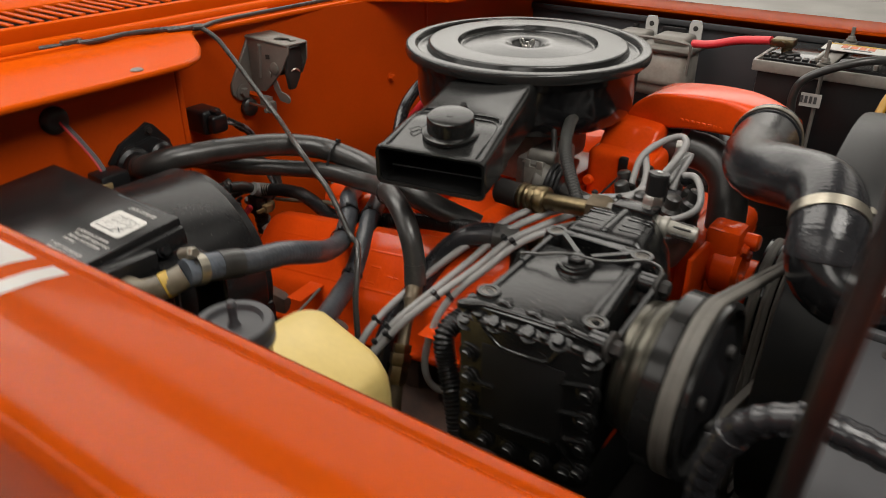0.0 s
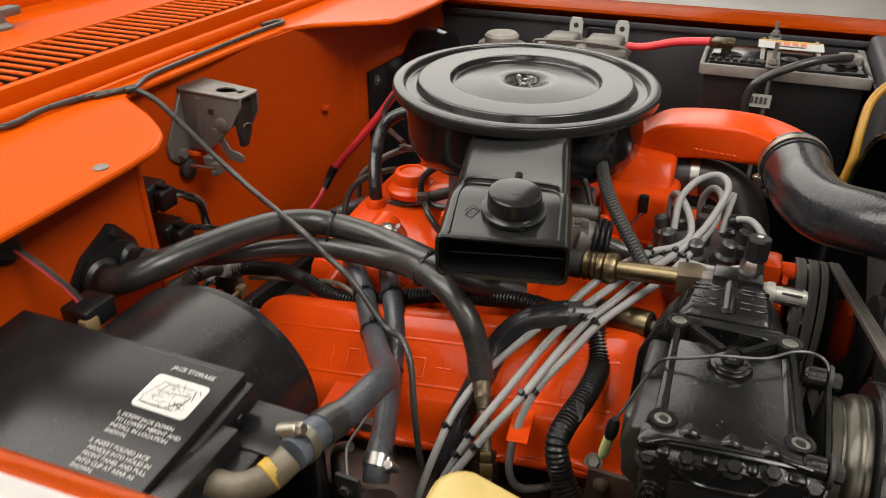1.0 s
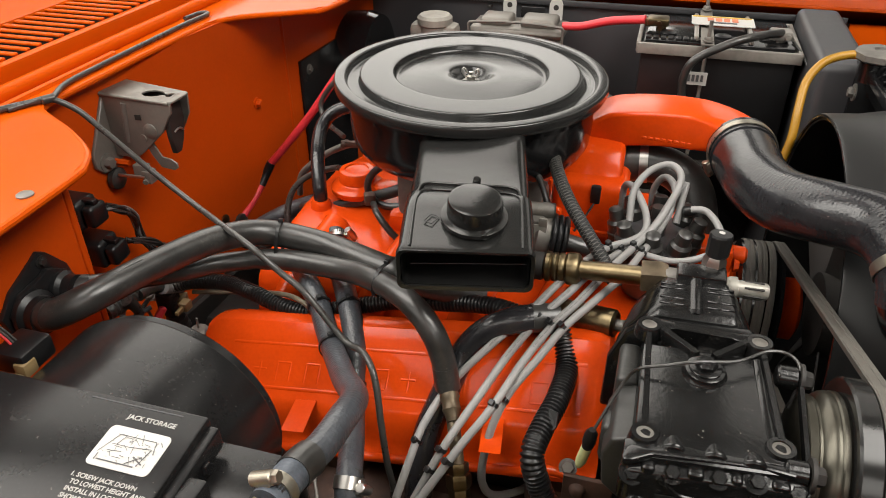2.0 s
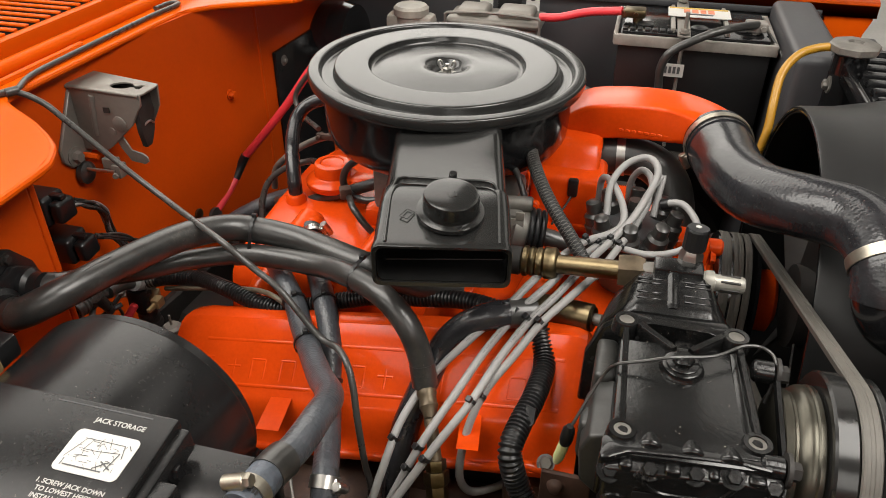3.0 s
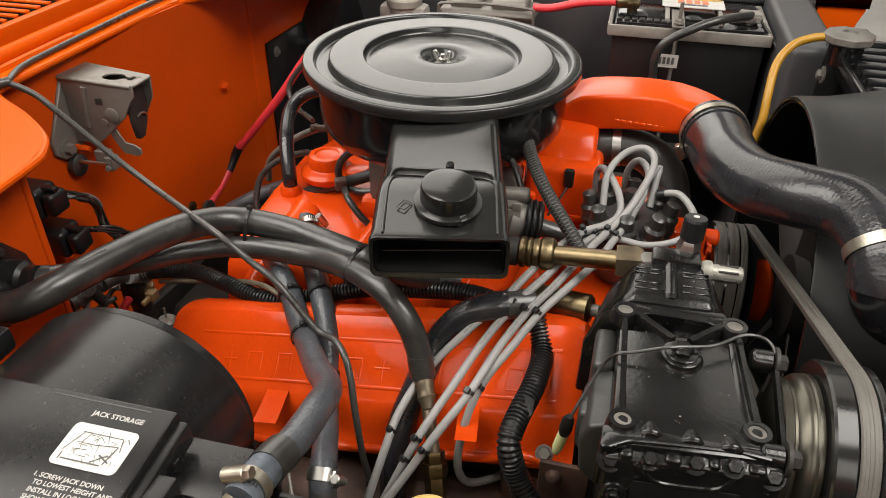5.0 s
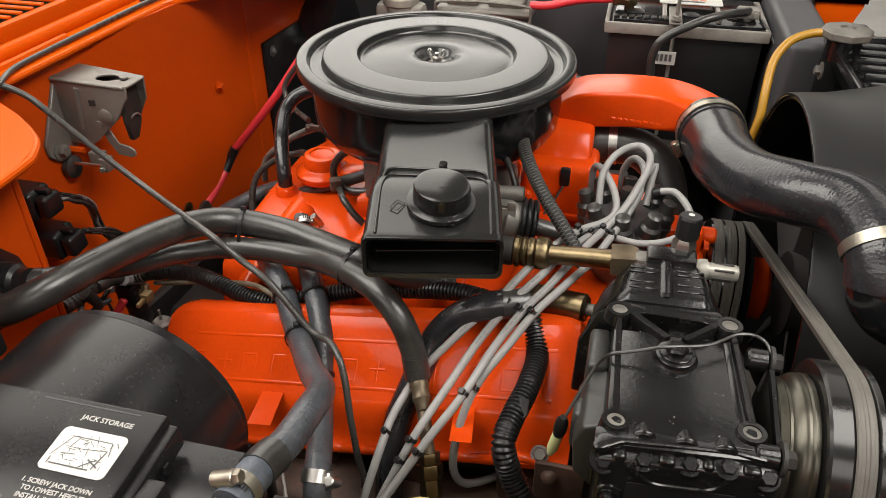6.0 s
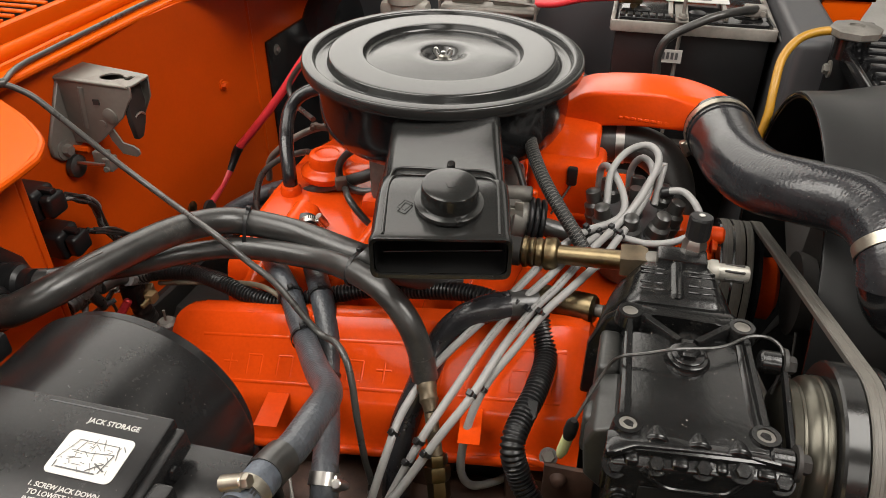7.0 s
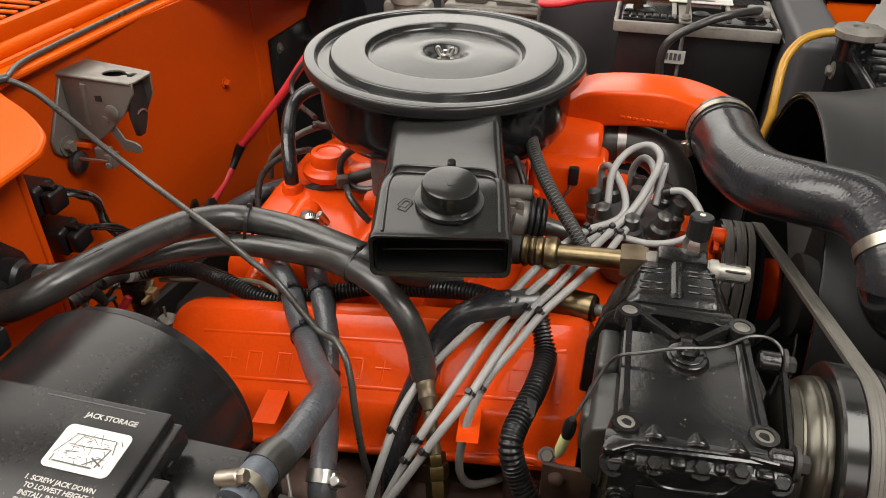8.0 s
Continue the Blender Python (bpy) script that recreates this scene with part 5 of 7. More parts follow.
for c in ((-0.453, 0.588, 0.842), (-0.445, 0.604, 0.836)):
    tie(c, (-0.02, -0.05, -0.03), 0.0115, 0.011)
for c in ((-0.488, 0.541, 0.797), (-0.499, 0.555, 0.797), (-0.530, 0.568, 0.788), (-0.508, 0.543, 0.776)):
    tie(c, (-0.02, -0.03, -0.04), 0.011, 0.0105)
for c in ((-0.3354, 0.8202, 0.9137), (-0.3494, 0.8202, 0.9062), (-0.3247, 0.8202, 0.9073), (-0.3643, 0.8103, 0.9155)):
    tie(c, (-0.03, -0.04, -0.015), 0.0105, 0.0105)

# ---- hoses and looms on the heater side ----
fl = thing("hose_flange", "black sheet-metal hose flange on the firewall", "flange", (-0.95, 0.55, 0.90))
FLANGE = [(0.485, 0.925), (0.490, 0.904), (0.510, 0.890), (0.545, 0.883), (0.575, 0.890), (0.590, 0.912), (0.584, 0.934), (0.562, 0.962), (0.552, 0.968), (0.541, 0.962), (0.505, 0.946)]
part("plate", prism(FLANGE, -0.952, -0.946, "x", 0.0015), BLACK_PLASTIC, fl)
part("plate", prism([(0.535 + (y - 0.535) * 0.86, 0.917 + (z - 0.917) * (0.86 if z < 0.95 else 0.62)) for y, z in FLANGE], -0.946, -0.938, "x", 0.003), BLACK_PLASTIC, fl)
part("collar", lathe([(0.0255, 0), (0.0255, 0.006), (0.0205, 0.010), (0.0205, 0.020)], (-0.940, 0.517, 0.915), (1, -0.1, 0.05), n=28), BLACK_PLASTIC, fl)
part("collar", lathe([(0.0200, 0), (0.0200, 0.006), (0.0160, 0.010), (0.0160, 0.020)], (-0.940, 0.560, 0.918), (1, 0.1, 0.0), n=28), BLACK_PLASTIC, fl)
part("bolt", hexhead((-0.946, 0.552, 0.956), (1, 0, 0), 0.005, 0.005, 0.007), DARK, fl)

hh = solo("heater_hose", tube([(-0.9400, 0.5170, 0.9150), (-0.9120, 0.5140, 0.9190), (-0.8779, 0.5402, 0.9313), (-0.8532, 0.6098, 0.9295), (-0.8291, 0.6819, 0.9218), (-0.8009, 0.7324, 0.9100), (-0.7659, 0.7525, 0.9004), (-0.7094, 0.7554, 0.8924), (-0.6570, 0.7383, 0.8930), (-0.6077, 0.7245, 0.8905), (-0.5562, 0.7297, 0.8751), (-0.5047, 0.7503, 0.8545)], 0.0168, n=22), RUBBER,
     "thick black rubber air-conditioning hose arching over the engine", "hose", "black hoses")
hh2 = solo("heater_hose", tube([(-0.9400, 0.5600, 0.9180), (-0.9150, 0.5750, 0.9140), (-0.8931, 0.6204, 0.8978), (-0.8652, 0.6596, 0.8854), (-0.8310, 0.7040, 0.8770), (-0.7704, 0.7301, 0.8770), (-0.6757, 0.7183, 0.8864), (-0.6127, 0.6832, 0.9042), (-0.5630, 0.6520, 0.9060), (-0.5320, 0.6350, 0.8840), (-0.5160, 0.6260, 0.8480), (-0.5110, 0.6200, 0.8220)], lambda f: 0.0125 if f < 0.4 else 0.0138, n=20), RUBBER,
     "black rubber hose curving down to a brass fitting", "hose", "black hoses")
part("end_collar", tube([(-0.9400, 0.5170, 0.9150), (-0.9260, 0.5150, 0.9175), (-0.9120, 0.5140, 0.9190)], 0.0176, n=22), RUBBER, hh)
part("print_bar", tube([(-0.8640, 0.5640, 0.9478), (-0.8590, 0.5800, 0.9478), (-0.8535, 0.5960, 0.9472)], 0.0008, n=6), LEAD_PRINT, hh, "worn grey print")
part("end_collar", tube([(-0.9400, 0.5600, 0.9180), (-0.9280, 0.5670, 0.9165), (-0.9150, 0.5750, 0.9140)], 0.0134, n=20), RUBBER, hh2)
part("end_collar", tube([(-0.5160, 0.6260, 0.8480), (-0.5135, 0.6230, 0.8350), (-0.5110, 0.6200, 0.8220)], 0.0143, n=20), RUBBER, hh2)
bf = thing("brass_fitting", "tarnished brass hose ferrule with hexagon nuts", "pipe fitting", (-0.47, 0.53, 0.76))
part("ferrule", lathe([(0.0120, 0), (0.0122, 0.003), (0.0104, 0.006), (0.0104, 0.012), (0.0112, 0.015), (0.0098, 0.019), (0.0098, 0.026), (0.0106, 0.029), (0.0084, 0.034), (0.0072, 0.042)], (-0.512, 0.622, 0.826), (0.022, -0.045, -0.030), n=24), BRASS_DIRTY, bf)
part("pipe", tube([(-0.500, 0.598, 0.806), (-0.491, 0.577, 0.793), (-0.482, 0.557, 0.772)], 0.0072, n=16), BRASS_DIRTY, bf)
nd = V(0.008, -0.02, -0.03).normalized()
n0 = V(-0.4835, 0.5600, 0.7760)
for run_, r_, h_ in ((0.0, 0.0118, 0.012), (0.0118, 0.0138, 0.016), (0.0276, 0.0120, 0.022)):
    part("nut", hexhead(n0 + nd * run_, nd, r_, h_), BRASS, bf)
part("pipe", tube([n0 + nd * 0.048, (-0.466, 0.520, 0.70), (-0.462, 0.513, 0.62)], 0.0085, n=16), BRASS_DIRTY, bf)
ch3 = solo("compressor_hose", tube([(-0.405, 0.690, 0.890), (-0.438, 0.676, 0.892), (-0.462, 0.670, 0.885), (-0.485, 0.667, 0.867), (-0.500, 0.660, 0.848), (-0.508, 0.648, 0.832), (-0.514, 0.633, 0.815), (-0.521, 0.618, 0.795), (-0.528, 0.601, 0.774), (-0.530, 0.582, 0.750), (-0.53, 0.56, 0.70), (-0.53, 0.55, 0.60)], 0.0155, n=22), RUBBER_WRAP, "shiny black hose curving down behind the plug leads", "hose", "black hoses")
part("end_sleeve", tube([(-0.4050, 0.6900, 0.8900), (-0.4200, 0.6835, 0.8912), (-0.4330, 0.6782, 0.8920)], 0.0164, n=22), RUBBER, ch3, "black crimped hose end")
ch_ = solo("coolant_hose", tube([(-0.5660, 0.3500, 0.9470), (-0.5650, 0.3860, 0.9380), (-0.5600, 0.4140, 0.9310), (-0.5600, 0.4560, 0.9220), (-0.5700, 0.5060, 0.8985), (-0.6060, 0.5605, 0.8660), (-0.6470, 0.6237, 0.8380), (-0.6780, 0.6690, 0.8330), (-0.6989, 0.6987, 0.8399), (-0.7210, 0.7218, 0.8494), (-0.7598, 0.7743, 0.8336)], 0.0134, n=24, rib=0.00006, pitch=0.0056), RUBBER_BLUE, "weathered blue-black coolant hose", "hose", "coolant hoses")
ch2 = solo("coolant_hose", tube([(-0.5777, 0.4825, 0.7676), (-0.5827, 0.4991, 0.7835), (-0.5981, 0.5448, 0.7808), (-0.6139, 0.5879, 0.7852), (-0.6280, 0.6260, 0.7920), (-0.6380, 0.6620, 0.8220), (-0.6620, 0.7050, 0.8420), (-0.6914, 0.7549, 0.8406), (-0.7137, 0.7903, 0.8426), (-0.7308, 0.8196, 0.8365), (-0.7440, 0.8559, 0.8466)], 0.0138, n=24, rib=0.00006, pitch=0.0056), RUBBER_BLUE, "weathered blue-black coolant hose", "hose", "coolant hoses")
band_clamp("hose_clamp", (-0.5820, 0.4976, 0.7827), (-0.1, 0.8, 0.55), 0.0146, 0.013, (0.9, -0.2, 0.1), "bright steel worm-drive hose clamp")
band_clamp("hose_clamp", (-0.7317, 0.8403, 0.8460), (-0.33, 0.90, 0.15), 0.0146, 0.011, (0.8, 0.4, 0.5), "bright steel worm-drive hose clamp")
solo("water_stub", tube([(-0.5729, 0.4777, 0.7534), (-0.5701, 0.4682, 0.7249), (-0.5682, 0.4682, 0.6394)], 0.019, n=20), DARK, "dark pipe stub below a hose clamp", "pipe")
for c, d, w_ in (((-0.6560, 0.6365, 0.8352), (-0.033, 0.046, -0.006), 0.0305), ((-0.6280, 0.6260, 0.7920), (-0.010, 0.036, 0.025), 0.0310), ((-0.6989, 0.6987, 0.8399), (-0.025, 0.029, 0.009), 0.0305), ((-0.6620, 0.7050, 0.8420), (-0.027, 0.047, 0.006), 0.0310)):
    tie(c, d, w_, w_)
tie((-0.7692, 0.7429, 0.8880), (1, 0.2, -0.1), 0.0365, 0.066, (0.007, -0.030, 0.010))
tie((-0.6081, 0.6986, 0.9012), (1, -0.15, -0.05), 0.064, 0.0365, (-0.010, -0.028, 0.004))

# throttle link and small hose beside the lower hose clamp
lk = thing("wire_link", "thin bent steel link on a small dark bracket", "link", (-0.60, 0.47, 0.74))
part("rod", tube([(-0.606, 0.545, 0.818), (-0.615, 0.520, 0.798), (-0.622, 0.503, 0.783), (-0.610, 0.480, 0.775), (-0.600, 0.462, 0.768), (-0.604, 0.452, 0.74)], 0.0016, n=8, step=0.004), CAST, lk)
part("rod", tube([(-0.622, 0.503, 0.783), (-0.612, 0.478, 0.760), (-0.616, 0.455, 0.735)], 0.0013, n=8, step=0.004), CAST, lk)
part("plate", box((-0.612, 0.458, 0.735), (-0.584, 0.464, 0.790), 0.002), DARK, lk)
part("nut", hexhead((-0.600, 0.458, 0.772), (0, -1, 0.2), 0.006, 0.005, 0.008), DARK, lk)
solo("drain_hose", tube([(-0.620, 0.505, 0.782), (-0.636, 0.512, 0.768), (-0.650, 0.520, 0.742), (-0.655, 0.525, 0.70), (-0.655, 0.53, 0.64)], 0.0058, n=12), RUBBER_GREY, "thin dark hose beside the exhaust manifold", "hose")

# brass-coloured heater pipe with its clamp
solo("heater_pipe", tube([(-0.6380, 0.3080, 0.9250), (-0.6150, 0.3060, 0.9300), (-0.5950, 0.3080, 0.9320), (-0.5770, 0.3210, 0.9380), (-0.5680, 0.3400, 0.9450)], 0.0122, n=20), PIPE_DIRTY, "dirty tan heater pipe", "pipe")
solo("pipe_collar", rod((-0.5780, 0.3200, 0.9380), (-0.5735, 0.3300, 0.9410), 0.0130, n=22, bev=0.002), OCHRE, "yellow band round a pipe", "band")
band_clamp("hose_clamp", (-0.5663, 0.3540, 0.9460), (0.05, 0.97, -0.2), 0.0146, 0.010, (-0.35, -0.20, 0.90), "worn nickel hose clamp with a large screw", NICKEL, 1.15)
part("hose_end", tube([(-0.5675, 0.3400, 0.9472), (-0.5660, 0.3580, 0.9450), (-0.5652, 0.3780, 0.9400)], 0.0142, n=24), BLUE_END, ch_, "faded blue hose end")
part("sleeve", tube([(-0.5653, 0.3760, 0.9405), (-0.5645, 0.3880, 0.9375), (-0.5625, 0.4000, 0.9340)], 0.0153, n=22), RUBBER, ch_, "black rubber sleeve")
part("hose_end", tube([(-0.5777, 0.4825, 0.7676), (-0.5815, 0.4950, 0.7805), (-0.5850, 0.5080, 0.7832)], 0.0143, n=24), RUBBER, ch2, "pressed hose end")

# corrugated looms
solo("wiring_loom", tube([(-0.945, 0.735, 0.800), (-0.909, 0.745, 0.806), (-0.861, 0.745, 0.813), (-0.808, 0.725, 0.821), (-0.762, 0.712, 0.818), (-0.722, 0.708, 0.818), (-0.687, 0.716, 0.824), (-0.648, 0.726, 0.832), (-0.606, 0.732, 0.842), (-0.549, 0.728, 0.854), (-0.492, 0.722, 0.866), (-0.450, 0.712, 0.869), (-0.41, 0.71, 0.86)], 0.0098, n=16, rib=0.0011, pitch=0.0046), BLACK_PLASTIC, "black corrugated wiring conduit", "cable conduit", "conduits", sharp=60)
solo("wiring_loom", tube([(-0.4050, 0.6900, 0.8800), (-0.3960, 0.6800, 0.8660), (-0.3866, 0.6520, 0.8514), (-0.3899, 0.6031, 0.8506), (-0.3986, 0.5649, 0.8459), (-0.4027, 0.5371, 0.8364), (-0.3923, 0.5278, 0.8059), (-0.3747, 0.5153, 0.7811), (-0.3550, 0.5000, 0.7400), (-0.3400, 0.4900, 0.6800)], 0.0112, n=18, rib=0.0011, pitch=0.0046), BLACK_PLASTIC, "thick black corrugated conduit with a split side", "cable conduit", "conduits", sharp=60)
solo("conduit_flap", loft([[V(-0.3938, 0.5777, 0.8624), V(-0.3841, 0.5767, 0.8604), V(-0.3841, 0.5660, 0.8506), V(-0.3899, 0.5621, 0.8448)], [V(-0.3948, 0.5757, 0.8643), V(-0.3850, 0.5748, 0.8624), V(-0.3850, 0.5640, 0.8526), V(-0.3909, 0.5601, 0.8467)]]), BLACK_PLASTIC, "torn edge of a black conduit", "cable conduit")
solo("thin_tube", tube([(-0.915, 0.742, 0.789), (-0.86, 0.737, 0.803), (-0.806, 0.730, 0.818), (-0.756, 0.717, 0.833), (-0.722, 0.700, 0.840), (-0.70, 0.70, 0.82)], 0.0034, n=10), PIPE_DIRTY, "thin brown metal tube behind the engine", "tube")
solo("washer_tube", tube([(-1.0920, 0.7050, 1.0535), (-1.0800, 0.7300, 1.0545), (-1.0660, 0.7460, 1.0555), (-1.0425, 0.7605, 1.0383), (-1.0167, 0.7640, 1.0143), (-0.9538, 0.7606, 0.9657), (-0.8936, 0.7472, 0.9355), (-0.8215, 0.7049, 0.9342), (-0.7632, 0.6700, 0.9338), (-0.7259, 0.6638, 0.9091), (-0.6890, 0.6532, 0.8911), (-0.6414, 0.6400, 0.8454), (-0.6120, 0.6220, 0.8502), (-0.5936, 0.6040, 0.8453), (-0.5831, 0.5900, 0.8275), (-0.5747, 0.5750, 0.7933), (-0.5676, 0.5680, 0.7398), (-0.5594, 0.5600, 0.6942), (-0.5800, 0.5550, 0.6200)], 0.0039, n=12, step=0.004), RUBBER_GREY, "thin grey washer tube crossing the bay", "tube")
solo("washer_branch", add(tube([(-1.072, 0.742, 1.0545), (-1.098, 0.70, 1.0550), (-1.108, 0.64, 1.0560), (-1.103, 0.585, 1.0555), (-1.115, 0.555, 1.056)], 0.0042, n=12), tube([(-1.066, 0.752, 1.0545), (-1.085, 0.80, 1.0545), (-1.089, 0.88, 1.0545), (-1.090, 0.98, 1.0545), (-1.090, 1.08, 1.0545), (-1.086, 1.14, 1.0545), (-1.092, 1.158, 1.0545), (-1.104, 1.15, 1.0545), (-1.108, 1.115, 1.0545)], 0.0037, n=12)), RUBBER_GREY, "grey washer tube lying along the cowl lip", "tube")
solo("tube_connector", add(rod((-1.070, 0.738, 1.0555), (-1.062, 0.752, 1.0555), 0.0056, n=12, bev=0.001)), RUBBER_GREY, "grey plastic tube connector", "connector")
solo("tube_end", add(box((-1.122, 0.540, 1.0515), (-1.108, 0.572, 1.0615), 0.003), rod((-1.115, 0.54, 1.056), (-1.122, 0.51, 1.056), 0.003, n=8)), RUBBER_GREY, "grey washer tube nozzle plug", "connector")

# ---- bonnet latch on the firewall ----
la = thing("bonnet_latch", "grey zinc bonnet latch bracket bolted to the firewall", "latch", (-1.090, 0.86, 0.88))


def slab(corners, way):
    """A flat plate of given corners, thickened along a way."""
    return loft([[V(c) for c in corners], [V(c) + V(way) for c in corners]])


def pierced(outer, inner, z, thick):
    """A level plate with a hole through it."""
    bm = bmesh.new()
    edges = []
    for ring in (outer, inner):
        vs = [bm.verts.new((x, y, z)) for x, y in ring]
        edges += [bm.edges.new((vs[k], vs[(k + 1) % len(vs)])) for k in range(len(vs))]
    bmesh.ops.triangle_fill(bm, use_beauty=True, use_dissolve=False, edges=edges)
    low = bmesh.ops.extrude_face_region(bm, geom=bm.faces[:])
    bmesh.ops.translate(bm, vec=(0, 0, -thick), verts=[g for g in low["geom"] if isinstance(g, bmesh.types.BMVert)])
    bmesh.ops.recalc_face_normals(bm, faces=bm.faces[:])
    return bm


# folded box: top with a keyhole for the striker, a side towards the wing, a dark pawl in its open end
LT = 1.0215
hole = [(-1.012 + 0.0165 * math.cos(radians(a)), 0.874 + 0.0120 * math.sin(radians(a))) for a in range(20, 341, 16)]
hole += [(-0.990, 0.8712), (-0.988, 0.8670), (-0.981, 0.8670), (-0.981, 0.8815), (-0.988, 0.8815), (-0.990, 0.8768)]
part("mount_plate", prism([(0.862, 1.020), (0.915, 1.020), (0.905, 0.95), (0.872, 0.915), (0.848, 0.906), (0.826, 0.908), (0.812, 0.922), (0.812, 0.940)], -1.093, -1.087, "x", 0.0015, 1), ZINC, la, "grey zinc mounting plate")
top = part("catch_box", bevel(pierced([(-1.092, 0.860), (-1.055, 0.8545), (-0.974, 0.8485), (-0.968, 0.8500), (-0.9665, 0.856), (-0.9660, 0.885), (-0.968, 0.8915), (-0.975, 0.8935), (-1.063, 0.9095), (-1.092, 0.915)], hole, LT, 0.0032), 0.0006, 1), ZINC, la, "folded zinc catch box top")
part("fold", rod((-1.090, 0.8585, LT - 0.0030), (-0.972, 0.8500, LT - 0.0030), 0.0030, n=12), ZINC, top)
side = part("side_plate", bevel(slab([(-1.0880, 0.8580, LT - 0.001), (-0.9685, 0.8482, LT - 0.001), (-0.9700, 0.8484, 1.005), (-0.9765, 0.8488, 0.9974), (-0.9920, 0.8501, 0.9732), (-1.0360, 0.8535, 0.9350), (-1.0500, 0.8545, 0.9255), (-1.0880, 0.8580, 0.9240)], (0.0003, 0.0032, 0)), 0.0008, 1), ZINC, la, "grey zinc side plate with stamped bosses")
part("side_plate", bevel(slab([(-1.090, 0.9130, LT - 0.002), (-0.9690, 0.8905, LT - 0.002), (-0.9720, 0.8905, 0.990), (-0.990, 0.8940, 0.962), (-1.090, 0.9130, 0.935)], (0.0005, 0.003, 0)), 0.0008, 1), ZINC, la)
part("catch_tray", slab([(-1.080, 0.8620, 0.9830), (-0.985, 0.8540, 0.9830), (-0.985, 0.8880, 0.9830), (-1.080, 0.9060, 0.9830)], (0, 0, -0.003)), DARK, la, "dark catch floor")
part("square_hole", slab([(-1.0350, 0.8526, 0.9950), (-1.0245, 0.8517, 0.9960), (-1.0245, 0.8517, 0.9880), (-1.0350, 0.8526, 0.9870)], (0, 0.0012, 0)), DARK, side)
part("swage", rod((-1.0500, 0.8552, 1.0100), (-1.0590, 0.8560, 0.9500), 0.0042, n=12), ZINC, side)
part("boss", lathe([(0.0112, -0.002), (0.0110, 0.0016), (0.0095, 0.0024), (0, 0.0024)], (-1.0125, 0.8517, 0.9735), (-0.077, -1, 0), 28), ZINC, side)
part("boss", lathe([(0.0060, -0.002), (0.0056, 0.0016), (0, 0.0020)], (-1.0285, 0.8530, 0.9600), (-0.077, -1, 0), 20), ZINC, side)
part("pawl", prism([(0.853, 1.012), (0.886, 1.012), (0.8885, 0.985), (0.880, 0.958), (0.868, 0.940), (0.856, 0.940), (0.852, 0.965)], -0.988, -0.979, "x", 0.002), DARK, la, "dark sprung pawl")
part("pawl_spring", tube([(-0.980, 0.860, 0.972), (-0.976, 0.868, 0.977), (-0.976, 0.876, 0.970)], 0.0016, n=8, step=0.003), STEEL, la, "bright spring wire")
part("release_lever", bevel(slab([(-1.0300, 0.8560, 0.9520), (-1.0160, 0.8550, 0.9520), (-1.0060, 0.8542, 0.9330), (-0.9900, 0.8530, 0.9310), (-0.9820, 0.8525, 0.9260), (-0.9810, 0.8525, 0.9190), (-0.9880, 0.8530, 0.9140), (-1.0110, 0.8548, 0.9155), (-1.0240, 0.8558, 0.9340)], (0, 0.003, 0)), 0.0006, 1), ZINC, la, "zinc release lever")
cl_ = part("cable_clamp", add(box((-1.052, 0.842, 0.900), (-1.030, 0.856, 0.920), 0.002), box((-1.036, 0.838, 0.893), (-1.022, 0.856, 0.913), 0.002)), ZINC, la, "zinc cable clamp")
part("cable_end", rod((-1.075, 0.838, 0.903), (-1.030, 0.838, 0.904), 0.0026, n=8), STEEL, la)
part("screw", hexhead((-1.030, 0.838, 0.898), (0.3, -1, 0), 0.0046, 0.004), ZINC, cl_)
part("grommet", lathe([(0.0165, 0), (0.0165, 0.008), (0.010, 0.013), (0, 0.013)], (-1.089, 0.844, 0.893), (1, 0, 0), 28), RUBBER, la, "black rubber grommet")
part("bolt", hexhead((-1.087, 0.834, 0.923), (1, -0.05, 0), 0.0090, 0.011, 0.014), CAST, la)
part("bolt", hexhead((-1.087, 0.851, 0.917), (1, 0, 0), 0.005, 0.024), ORANGE_SHADED, la)

# ---- plugs and wires on the firewall ----
for c, tilt in (((-1.060, 0.735, 0.900), 0), ((-1.058, 0.752, 0.830), 6)):
    pl = thing("bulkhead_plug", "black plastic wiring plug on the firewall", "electrical plug", c, "firewall plugs")
    m = Matrix.Translation(c) @ Matrix.Rotation(radians(tilt), 4, "X")
    part("socket", box((-0.045, -0.021, -0.021), (0.014, 0.021, 0.021), 0.007, 3, turn=m), BLACK_PLASTIC, pl)
    part("plug_body", box((0.014, -0.016, -0.016), (0.032, 0.017, 0.015), 0.006, 3, turn=m), BLACK_PLASTIC, pl)
    part("clip", box((0.008, -0.004, 0.014), (0.029, 0.006, 0.0215), 0.002, turn=m), BLACK_PLASTIC, pl)
rw = random.Random(8)
for k in range(13):
    j = lambda s=0.005: rw.uniform(-s, s)
    solo("loom_wire", tube([(-1.0403 + j(), 0.7545 + j(), 0.8985 + j()), (-1.0319 + j(), 0.7798 + j(), 0.8837 + j()), (-1.0466 + j(), 0.8146 + j(), 0.8468 + j()), (-1.0593 + j(), 0.8304 + j(), 0.8099 + j()), (-1.0519 + j(), 0.8410 + j(), 0.7730 + j()), (-1.0255, 0.8410 + j(), 0.7360)], 0.0021, n=8), (RUBBER, RUBBER_GREY, RUBBER, SILICONE, RUBBER, RUBBER, RUBBER_BLUE, RUBBER)[k % 8],
         "thin wire hanging from a firewall plug", "wire", "firewall wires")
